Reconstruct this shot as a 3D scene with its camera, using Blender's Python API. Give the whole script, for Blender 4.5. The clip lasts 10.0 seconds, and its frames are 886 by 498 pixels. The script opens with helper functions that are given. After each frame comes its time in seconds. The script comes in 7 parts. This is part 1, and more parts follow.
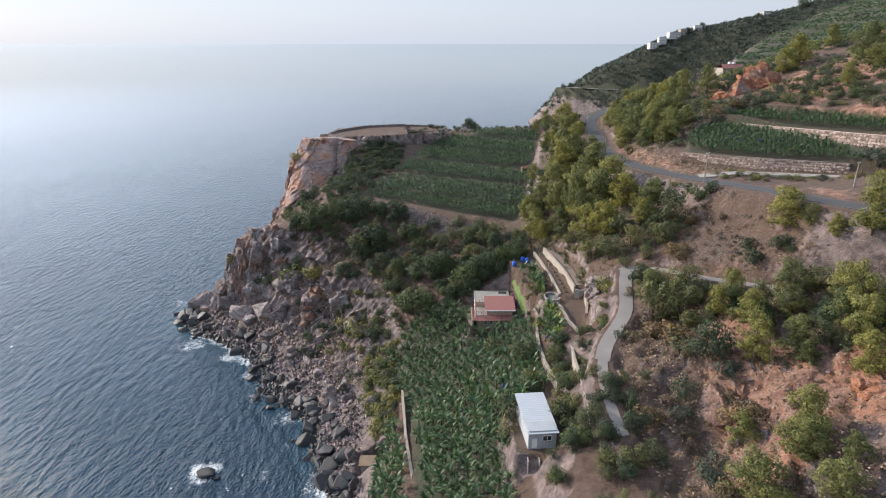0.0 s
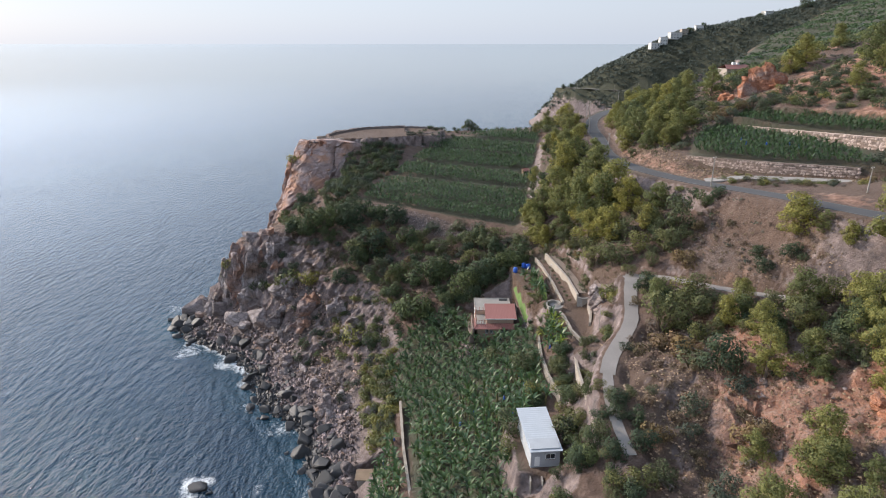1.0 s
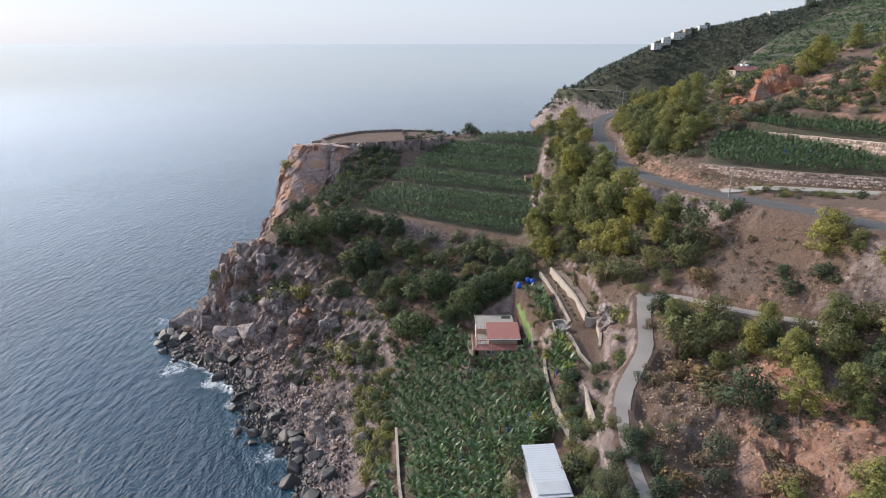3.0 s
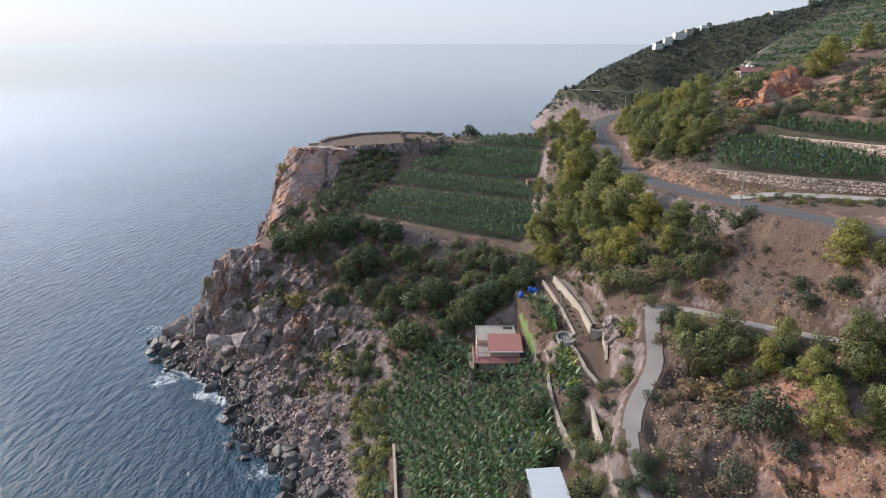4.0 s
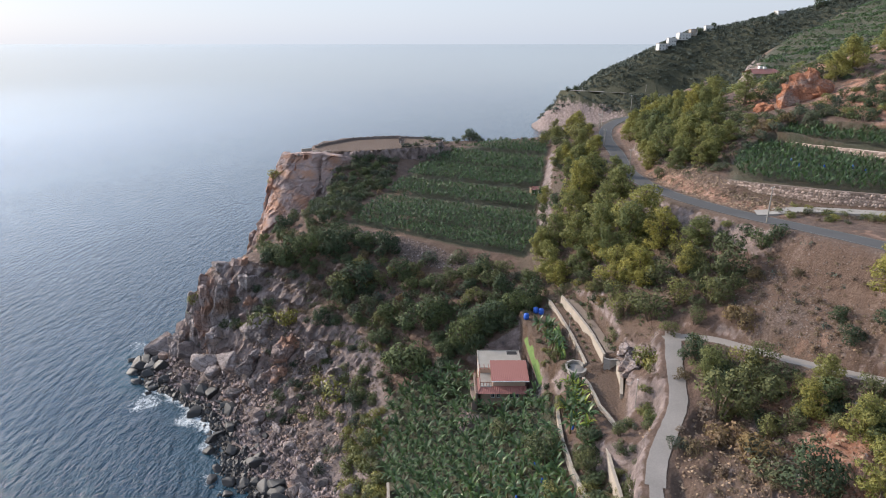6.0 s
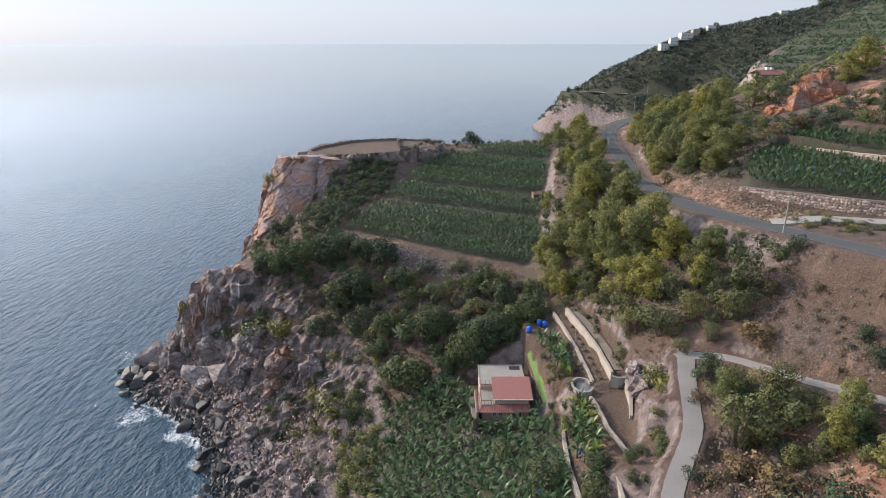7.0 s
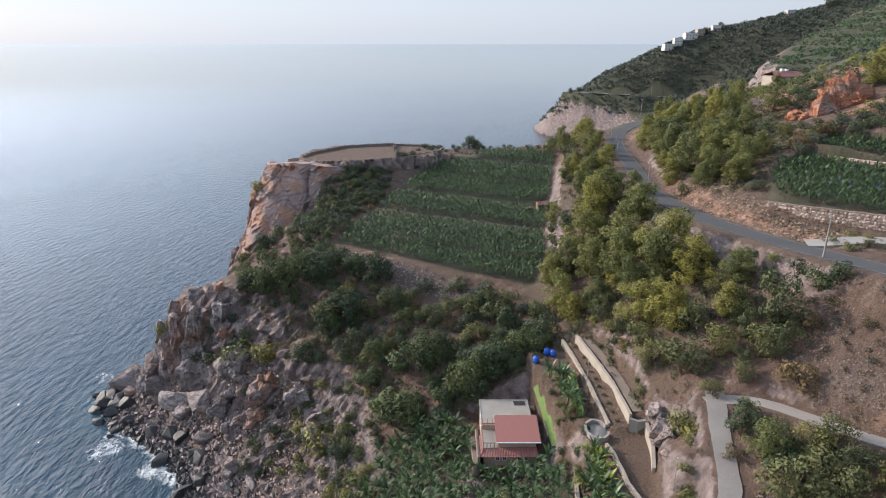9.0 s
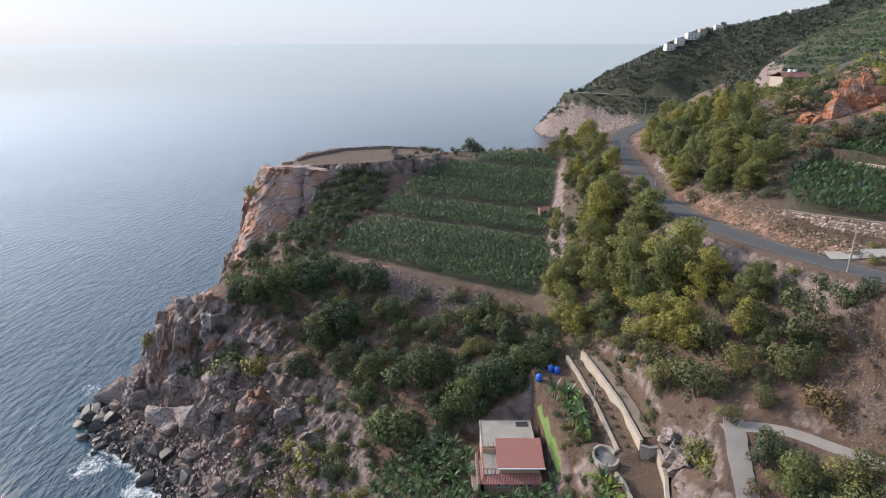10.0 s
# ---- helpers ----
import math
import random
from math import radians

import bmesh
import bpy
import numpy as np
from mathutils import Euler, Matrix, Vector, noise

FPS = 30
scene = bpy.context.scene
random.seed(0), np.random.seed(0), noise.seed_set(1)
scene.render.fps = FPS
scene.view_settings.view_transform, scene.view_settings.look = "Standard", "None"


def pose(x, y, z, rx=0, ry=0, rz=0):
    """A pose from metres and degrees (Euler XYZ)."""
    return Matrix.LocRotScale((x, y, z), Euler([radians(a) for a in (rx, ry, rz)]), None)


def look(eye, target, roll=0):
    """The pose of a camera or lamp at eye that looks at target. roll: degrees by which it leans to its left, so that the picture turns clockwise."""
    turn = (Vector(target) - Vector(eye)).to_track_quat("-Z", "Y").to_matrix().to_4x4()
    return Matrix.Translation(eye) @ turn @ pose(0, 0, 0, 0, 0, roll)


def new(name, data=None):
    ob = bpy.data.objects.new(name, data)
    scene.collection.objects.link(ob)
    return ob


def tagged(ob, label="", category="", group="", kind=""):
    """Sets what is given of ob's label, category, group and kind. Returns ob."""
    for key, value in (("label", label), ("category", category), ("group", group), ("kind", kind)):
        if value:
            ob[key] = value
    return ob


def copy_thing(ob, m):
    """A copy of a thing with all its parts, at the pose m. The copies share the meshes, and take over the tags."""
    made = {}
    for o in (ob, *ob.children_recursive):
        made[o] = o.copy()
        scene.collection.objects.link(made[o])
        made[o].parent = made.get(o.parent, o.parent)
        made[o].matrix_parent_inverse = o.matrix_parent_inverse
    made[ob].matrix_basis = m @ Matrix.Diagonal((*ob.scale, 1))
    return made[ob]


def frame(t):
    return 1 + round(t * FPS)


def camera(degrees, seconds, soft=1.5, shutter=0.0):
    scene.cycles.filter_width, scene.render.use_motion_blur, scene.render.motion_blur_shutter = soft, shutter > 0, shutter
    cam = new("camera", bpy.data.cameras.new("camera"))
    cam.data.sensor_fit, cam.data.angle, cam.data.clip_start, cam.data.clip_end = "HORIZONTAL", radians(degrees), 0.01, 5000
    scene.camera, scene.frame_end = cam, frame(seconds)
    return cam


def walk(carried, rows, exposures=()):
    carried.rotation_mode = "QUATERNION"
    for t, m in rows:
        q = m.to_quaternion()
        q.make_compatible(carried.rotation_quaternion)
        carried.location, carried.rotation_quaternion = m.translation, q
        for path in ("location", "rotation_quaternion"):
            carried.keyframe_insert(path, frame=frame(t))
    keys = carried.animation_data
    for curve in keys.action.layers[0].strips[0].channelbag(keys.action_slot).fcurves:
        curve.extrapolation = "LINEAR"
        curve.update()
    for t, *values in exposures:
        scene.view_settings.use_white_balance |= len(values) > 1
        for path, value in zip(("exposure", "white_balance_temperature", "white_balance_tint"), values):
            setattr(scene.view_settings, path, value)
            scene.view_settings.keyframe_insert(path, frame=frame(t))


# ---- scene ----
# The drone flies level, straight ahead, looking down by 19 degrees.
cam = camera(72.0, 10.0, soft=1.05)
PATH = [
    (0, (-0.238, -4.484, 104.517)),
    (0.5, (-0.113, -2.008, 104.588)),
    (1, (-0.004, 0.574, 104.665)),
    (1.5, (0.090, 3.257, 104.746)),
    (2, (0.172, 6.038, 104.830)),
    (2.5, (0.245, 8.912, 104.917)),
    (3.25, (0.340, 13.392, 105.046)),
    (4, (0.426, 18.060, 105.172)),
    (4.5, (0.483, 21.272, 105.252)),
    (5, (0.542, 24.558, 105.327)),
    (5.5, (0.605, 27.915, 105.395)),
    (6.25, (0.714, 33.075, 105.482)),
    (7, (0.847, 38.372, 105.547)),
    (7.5, (0.952, 41.974, 105.576)),
    (8, (1.074, 45.628, 105.592)),
    (8.5, (1.215, 49.329, 105.593)),
    (9, (1.377, 53.074, 105.579)),
    (9.5, (1.563, 56.860, 105.546)),
    (10, (1.775, 60.682, 105.496)),
]
walk(cam, [(t, look(eye, (eye[0], eye[1] + 1.8916, eye[2] - 0.6495))) for t, eye in PATH])

# ---- light ----
SUN_TO = Vector((-0.845, 0.37, 0.42)).normalized()
world = bpy.data.worlds.new("sky")
world.use_nodes = True
scene.world = world
wt = world.node_tree
sky = wt.nodes.new("ShaderNodeTexSky")
sky.sky_type = "NISHITA"
sky.sun_disc = False
sky.sun_elevation = math.asin(SUN_TO.z)
sky.sun_rotation = math.atan2(SUN_TO.x, SUN_TO.y)
sky.altitude, sky.air_density, sky.dust_density, sky.ozone_density = 100, 1.0, 1.6, 1.5
# A thin veil of bright haze lies over the whole sky.
veil = wt.nodes.new("ShaderNodeMix")
veil.data_type = "RGBA"
veil.inputs["Factor"].default_value = 0.8
wt.links.new(sky.outputs[0], veil.inputs["A"])


def sky_math(operation, a, b, c=None):
    x = wt.nodes.new("ShaderNodeMath")
    x.operation = operation
    for k, v in enumerate((a, b, c)):
        if isinstance(v, (int, float)):
            x.inputs[k].default_value = v
        elif v is not None:
            wt.links.new(v, x.inputs[k])
    return x.outputs[0]


# The haze glows round the sun, above the dull layer at the horizon.
way = wt.nodes.new("ShaderNodeTexCoord")
near_sun = wt.nodes.new("ShaderNodeVectorMath")
near_sun.operation = "DOT_PRODUCT"
near_sun.inputs[1].default_value = SUN_TO
wt.links.new(way.outputs["Generated"], near_sun.inputs[0])
axes = wt.nodes.new("ShaderNodeSeparateXYZ")
wt.links.new(way.outputs["Generated"], axes.inputs[0])
lift = wt.nodes.new("ShaderNodeMapRange")
lift.interpolation_type = "SMOOTHSTEP"
lift.inputs["From Min"].default_value, lift.inputs["From Max"].default_value = 0.05, 0.16
wt.links.new(axes.outputs["Z"], lift.inputs["Value"])
aureole = sky_math("POWER", sky_math("MAXIMUM", near_sun.outputs["Value"], 0.0), 4.0)
thin = wt.nodes.new("ShaderNodeMapRange")
thin.inputs["From Min"].default_value, thin.inputs["From Max"].default_value = 0.3, 0.65
thin.inputs["To Min"].default_value, thin.inputs["To Max"].default_value = 1.0, 0.35
wt.links.new(axes.outputs["Z"], thin.inputs["Value"])
glow = sky_math("MULTIPLY_ADD", sky_math("MULTIPLY", sky_math("MULTIPLY", aureole, thin.outputs["Result"]), lift.outputs["Result"]), 4.0, sky_math("MULTIPLY_ADD", near_sun.outputs["Value"], 0.2, 0.84))
haze = wt.nodes.new("ShaderNodeVectorMath")
haze.operation = "SCALE"
# Overhead the haze thins and the sky is bluer.
zenith = wt.nodes.new("ShaderNodeMix")
zenith.data_type = "RGBA"
zenith.inputs["A"].default_value, zenith.inputs["B"].default_value = (5.5, 6.1, 7.25, 1), (5.1, 6.3, 8.4, 1)
overhead = wt.nodes.new("ShaderNodeMapRange")
overhead.inputs["From Min"].default_value, overhead.inputs["From Max"].default_value = 0.07, 0.4
wt.links.new(axes.outputs["Z"], overhead.inputs["Value"])
wt.links.new(overhead.outputs["Result"], zenith.inputs["Factor"])
wt.links.new(zenith.outputs["Result"], haze.inputs[0])
wt.links.new(glow, haze.inputs["Scale"])
wt.links.new(haze.outputs["Vector"], veil.inputs["B"])
wt.links.new(veil.outputs["Result"], wt.nodes["Background"].inputs[0])
wt.nodes["Background"].inputs[1].default_value = 0.12
sun = new("sun", bpy.data.lights.new("sun", "SUN"))
sun.data.energy, sun.data.angle, sun.data.color = 4.4, radians(1.5), (1.0, 0.86, 0.7)
sun.matrix_world = look(SUN_TO * 100, (0, 0, 0))
scene.view_settings.exposure = 0.3

# ---- materials ----
def material(name, colour, rough=0.8, metal=0.0, vary=0.25, scale=1.0, bump=0.2, grain=8.0, tint=None, per="none", translucent=0.0, single=True):
    """A surface with two scales of variation, fine relief, and colour that differs from piece to piece."""
    m = bpy.data.materials.new(name)
    m.use_nodes = True
    t = m.node_tree
    n, link = t.nodes, t.links.new
    b = n["Principled BSDF"]
    b.inputs["Roughness"].default_value, b.inputs["Metallic"].default_value = rough, metal
    geo = n.new("ShaderNodeNewGeometry")
    big, fine = n.new("ShaderNodeTexNoise"), n.new("ShaderNodeTexNoise")
    big.inputs["Scale"].default_value, fine.inputs["Scale"].default_value = scale, scale * grain
    big.inputs["Detail"].default_value, fine.inputs["Detail"].default_value = 3, 4
    link(geo.outputs["Position"], big.inputs["Vector"])
    link(geo.outputs["Position"], fine.inputs["Vector"])
    add = n.new("ShaderNodeMath")
    add.operation = "ADD"
    link(big.outputs["Fac"], add.inputs[0])
    link(fine.outputs["Fac"], add.inputs[1])
    if per != "none":
        source = geo.outputs["Random Per Island"] if per == "island" else n.new("ShaderNodeObjectInfo").outputs["Random"]
        more = n.new("ShaderNodeMath")
        more.operation = "MULTIPLY_ADD"
        link(source, more.inputs[0])
        more.inputs[1].default_value = 0.75 if translucent else 1.4
        half = n.new("ShaderNodeMath")
        half.operation = "MULTIPLY_ADD"
        link(add.outputs[0], half.inputs[0])
        half.inputs[1].default_value, half.inputs[2].default_value = (0.6, 0.03) if translucent else (0.6, -0.3)
        link(half.outputs[0], more.inputs[2])
        add = more
    ramp = n.new("ShaderNodeValToRGB")
    c = Vector(colour)
    other = Vector(tint) if tint else c
    dark, light = c * (1 - vary), other * (1 + vary)
    ramp.color_ramp.elements[0].color, ramp.color_ramp.elements[1].color = (*dark, 1), (*light, 1)
    rng = n.new("ShaderNodeMapRange")
    rng.inputs["From Min"].default_value, rng.inputs["From Max"].default_value = 0.55, 1.45
    link(add.outputs[0], rng.inputs["Value"])
    link(rng.outputs["Result"], ramp.inputs["Fac"])
    shade = ramp.outputs["Color"]
    if per == "island" and single:
        # Whole plants differ too: some fresher, some greyer or drier.
        info, kinds, times = n.new("ShaderNodeObjectInfo"), n.new("ShaderNodeValToRGB"), n.new("ShaderNodeMix")
        e = kinds.color_ramp.elements
        e.new(0.5)
        for el, (p, k) in zip(e, ((0.0, (0.62, 0.7, 0.8)), (0.5, (1.0, 1.0, 1.0)), (1.0, (1.4, 1.25, 0.95)))):
            el.position, el.color = p, (*k, 1)
        link(info.outputs["Random"], kinds.inputs["Fac"])
        times.data_type, times.blend_type = "RGBA", "MULTIPLY"
        times.inputs["Factor"].default_value = 1.0
        link(shade, times.inputs["A"])
        link(kinds.outputs["Color"], times.inputs["B"])
        shade = times.outputs["Result"]
    link(shade, b.inputs["Base Color"])
    if bump:
        bp = n.new("ShaderNodeBump")
        bp.inputs["Strength"].default_value, bp.inputs["Distance"].default_value = bump, 0.3 / grain / scale
        link(fine.outputs["Fac"], bp.inputs["Height"])
        link(bp.outputs["Normal"], b.inputs["Normal"])
    if translucent:
        tr, mix = n.new("ShaderNodeBsdfTranslucent"), n.new("ShaderNodeMixShader")
        link(shade, tr.inputs["Color"])
        mix.inputs[0].default_value = translucent
        link(b.outputs[0], mix.inputs[1])
        link(tr.outputs[0], mix.inputs[2])
        link(mix.outputs[0], n["Material Output"].inputs["Surface"])
    return m


def rock_material(name, dark, light, stained, per=False, stain=0.56, joints=(0.32, 1.1), crack=0.55):
    """Fractured rock: joints between blocks at two sizes, pale and dark beds, patches of mineral stain."""
    m = bpy.data.materials.new(name)
    m.use_nodes = True
    n, link = m.node_tree.nodes, m.node_tree.links.new
    b = n["Principled BSDF"]
    b.inputs["Roughness"].default_value = 0.88
    geo = n.new("ShaderNodeNewGeometry")
    tilt = n.new("ShaderNodeMapping")
    tilt.inputs["Rotation"].default_value, tilt.inputs["Scale"].default_value = (0.5, 0.35, 0.2), (1.0, 1.0, 1.7)
    link(geo.outputs["Position"], tilt.inputs["Vector"])

    warp, bent = n.new("ShaderNodeTexNoise"), n.new("ShaderNodeVectorMath")
    warp.inputs["Scale"].default_value, warp.inputs["Detail"].default_value = 0.45, 4
    link(tilt.outputs[0], warp.inputs["Vector"])
    bent.operation = "MULTIPLY_ADD"
    bent.inputs[1].default_value = (2.6, 2.6, 2.6)
    link(warp.outputs["Color"], bent.inputs[0])
    link(tilt.outputs[0], bent.inputs[2])

    def tex(kind, scale, **sets):
        x = n.new(kind)
        x.inputs["Scale"].default_value = scale
        for key, v in sets.items():
            x.inputs[key].default_value = v
        link(bent.outputs[0], x.inputs["Vector"])
        return x

    def calc(op, a, c, d=None):
        x = n.new("ShaderNodeMath")
        x.operation = op
        for k, v in enumerate((a, c, d)):
            if isinstance(v, (int, float)):
                x.inputs[k].default_value = v
            elif v is not None:
                link(v, x.inputs[k])
        return x.outputs[0]

    def mixed(fac, a, c):
        x = n.new("ShaderNodeMix")
        x.data_type = "RGBA"
        link(fac, x.inputs["Factor"])
        for key, v in (("A", a), ("B", c)):
            if isinstance(v, tuple):
                x.inputs[key].default_value = (*v, 1)
            else:
                link(v, x.inputs[key])
        return x.outputs["Result"]

    big, fine = tex("ShaderNodeTexNoise", 0.22, Detail=5, Roughness=0.6).outputs["Fac"], tex("ShaderNodeTexNoise", 2.4, Detail=6, Roughness=0.7).outputs["Fac"]
    tint = tex("ShaderNodeTexVoronoi", joints[0] * 1.6).outputs["Color"]
    wide, narrow = tex("ShaderNodeTexVoronoi", joints[0]), tex("ShaderNodeTexVoronoi", joints[1])
    for x in (wide, narrow):
        x.feature = "DISTANCE_TO_EDGE"
    joint = calc("MULTIPLY", calc("MINIMUM", calc("MULTIPLY", wide.outputs["Distance"], 14.0), 1.0), calc("MINIMUM", calc("MULTIPLY_ADD", narrow.outputs["Distance"], 6.0, 0.55), 1.0))
    tone = calc("ADD", calc("MULTIPLY", big, 0.7), calc("MULTIPLY", fine, 0.55))
    grey = n.new("ShaderNodeRGBToBW")
    link(tint, grey.inputs[0])
    tone = calc("ADD", tone, calc("MULTIPLY_ADD", grey.outputs[0], 0.5, -0.25))
    if per:
        tone = calc("ADD", tone, calc("MULTIPLY_ADD", n.new("ShaderNodeObjectInfo").outputs["Random"], 0.4, -0.2))
    span = n.new("ShaderNodeMapRange")
    span.inputs["From Min"].default_value, span.inputs["From Max"].default_value = 0.35, 0.9
    link(tone, span.inputs["Value"])
    edge = n.new("ShaderNodeMapRange")
    edge.inputs["From Min"].default_value, edge.inputs["From Max"].default_value = stain, stain + 0.1
    link(calc("MULTIPLY_ADD", fine, 0.3, calc("MULTIPLY", tex("ShaderNodeTexNoise", 0.12, Detail=4).outputs["Fac"], 0.75)), edge.inputs["Value"])
    colour = mixed(edge.outputs["Result"], mixed(span.outputs["Result"], dark, light), stained)
    colour = mixed(calc("MULTIPLY_ADD", joint, crack, 1.0 - crack), tuple(0.45 * v for v in dark), colour)
    link(colour, b.inputs["Base Color"])
    bp = n.new("ShaderNodeBump")
    bp.inputs["Strength"].default_value, bp.inputs["Distance"].default_value = 1.0, 0.5
    link(calc("ADD", calc("MULTIPLY", joint, 0.6), fine), bp.inputs["Height"])
    link(bp.outputs["Normal"], b.inputs["Normal"])
    return m


MAT = {
    "pine_leaf": material("pine_needles", (0.122, 0.144, 0.042), 0.75, vary=0.35, scale=0.5, bump=0, tint=(0.22, 0.212, 0.065), per="island", translucent=0.4),
    "leaf": material("broad_leaves", (0.039, 0.061, 0.029), 0.85, vary=0.35, scale=0.5, bump=0, tint=(0.068, 0.09, 0.039), per="island", translucent=0.25),
    "olive_leaf": material("olive_leaves", (0.078, 0.092, 0.036), 0.85, vary=0.35, scale=0.5, bump=0, tint=(0.128, 0.13, 0.05), per="island", translucent=0.25),
    "yellow_leaf": material("yellow_leaves", (0.115, 0.125, 0.034), 0.6, vary=0.35, scale=0.5, bump=0, tint=(0.16, 0.16, 0.045), per="island", translucent=0.25),
    "dry_leaf": material("dry_scrub", (0.13, 0.092, 0.066), 0.9, vary=0.35, scale=0.5, bump=0, tint=(0.18, 0.135, 0.1), per="island", translucent=0.1),
    "rust_leaf": material("rusty_scrub", (0.115, 0.08, 0.04), 0.9, vary=0.3, scale=0.5, bump=0, tint=(0.14, 0.105, 0.052), per="island", translucent=0.15),
    "mortar": material("earth_mortar", (0.25, 0.185, 0.15), 0.95, vary=0.3, scale=1, grain=8, bump=0.5),
    "shed_wall": material("grey_painted_wall", (0.36, 0.37, 0.38), 0.7, vary=0.12, scale=0.6, grain=10, bump=0.1),
    "grass": material("dry_grass_tufts", (0.13, 0.11, 0.05), 0.9, vary=0.4, scale=0.3, bump=0, tint=(0.2, 0.16, 0.085), per="island", translucent=0.2),
    "road_paint": material("worn_road_paint", (0.17, 0.168, 0.16), 0.9, vary=0.4, scale=0.5, grain=10, bump=0),
    # Far foliage: distance haze is put into this greyed leaf colour.
    "hazed_leaf": material("hazed_scrub_leaves", (0.05, 0.062, 0.05), 0.8, vary=0.3, scale=0.3, bump=0, tint=(0.075, 0.088, 0.064), per="island", translucent=0.2),
    "banana_leaf": material("banana_leaf", (0.032, 0.07, 0.024), 0.42, vary=0.35, scale=0.3, bump=0, tint=(0.062, 0.108, 0.034), per="island", translucent=0.25),
    "bark": material("bark", (0.12, 0.085, 0.06), 0.9, scale=2, bump=0.6),
    "banana_stem": material("banana_stem", (0.13, 0.12, 0.05), 0.7, scale=2, bump=0.2),
    "rock": rock_material("grey_rock", (0.22, 0.178, 0.168), (0.46, 0.378, 0.352), (0.37, 0.25, 0.19), per=True),
    "wet_rock": material("wet_dark_rock", (0.032, 0.029, 0.028), 0.6, vary=0.4, scale=0.5, grain=9, bump=0.7, per="object"),
    "pink_rock": rock_material("pink_rock", (0.25, 0.175, 0.155), (0.47, 0.36, 0.325), (0.46, 0.25, 0.165), per=True, stain=0.5),
    "red_rock": rock_material("red_rock", (0.34, 0.125, 0.06), (0.5, 0.22, 0.12), (0.36, 0.27, 0.225), stain=0.53),
    "shore_rock": rock_material("grey_shore_rock", (0.125, 0.102, 0.096), (0.3, 0.245, 0.226), (0.23, 0.15, 0.12), per=True),
    "pink_shore_rock": rock_material("pink_shore_rock", (0.15, 0.11, 0.1), (0.33, 0.255, 0.23), (0.28, 0.17, 0.12), per=True),
    "dark_stone": material("weathered_dark_stone", (0.14, 0.112, 0.1), 0.9, vary=0.35, scale=0.8, grain=8, bump=0.5, tint=(0.22, 0.18, 0.16)),
    "cliff_rock": rock_material("pink_cliff_rock", (0.29, 0.2, 0.178), (0.48, 0.365, 0.33), (0.46, 0.255, 0.17), stain=0.5, joints=(0.1, 0.42), crack=0.4),
    "grey_leaf": material("grey_green_leaves", (0.056, 0.07, 0.044), 0.85, vary=0.35, scale=0.5, bump=0, tint=(0.086, 0.1, 0.062), per="island", translucent=0.2),
    "wall_stone": material("wall_stone", (0.25, 0.185, 0.15), 0.88, vary=0.3, scale=0.6, grain=8, bump=0.5, tint=(0.37, 0.285, 0.24), per="object"),
    "plaster": material("pale_plaster", (0.32, 0.27, 0.22), 0.85, vary=0.25, scale=0.5, grain=12, bump=0.25),
    "white_paint": material("white_paint", (0.72, 0.72, 0.7), 0.6, vary=0.1, scale=0.6, grain=10, bump=0.1),
    "white_metal": material("white_metal_sheet", (0.42, 0.435, 0.45), 0.5, vary=0.1, scale=0.4, grain=10, bump=0.05),
    "wall_cream": material("cream_wall", (0.4, 0.29, 0.215), 0.85, vary=0.15, scale=0.5, grain=10, bump=0.2),
    "roof_red": material("red_roof_tile", (0.21, 0.085, 0.07), 0.75, vary=0.3, scale=0.8, grain=8, bump=0.3, per="object"),
    "concrete": material("concrete", (0.27, 0.245, 0.215), 0.85, vary=0.2, scale=0.4, grain=10, bump=0.25),
    "asphalt": material("asphalt", (0.058, 0.056, 0.056), 0.95, vary=0.25, scale=0.15, grain=30, bump=0.2),
    "gravel_road": material("concrete_lane", (0.22, 0.195, 0.175), 0.9, vary=0.2, scale=0.2, grain=20, bump=0.3),
    "wood": material("weathered_wood", (0.2, 0.14, 0.09), 0.85, vary=0.3, scale=0.8, grain=8, bump=0.4),
    "brown_wood": material("red_brown_wood", (0.2, 0.07, 0.045), 0.7, vary=0.25, scale=0.8, grain=8, bump=0.3),
    "blue_plastic": material("blue_plastic", (0.02, 0.1, 0.45), 0.4, vary=0.15, scale=1, bump=0),
    "net": material("green_net", (0.1, 0.155, 0.035), 0.85, vary=0.3, scale=1, bump=0.1),
    "glass": material("dark_glass", (0.03, 0.035, 0.04), 0.1, vary=0.1, bump=0),
    "metal": material("galvanised_metal", (0.45, 0.45, 0.44), 0.45, 0.6, vary=0.1, scale=1, bump=0.05),
    "car_white": material("white_car_paint", (0.75, 0.75, 0.75), 0.3, vary=0.04, scale=1, bump=0),
    "rubber": material("rubber", (0.025, 0.025, 0.025), 0.8, vary=0.1, scale=2, bump=0),
}


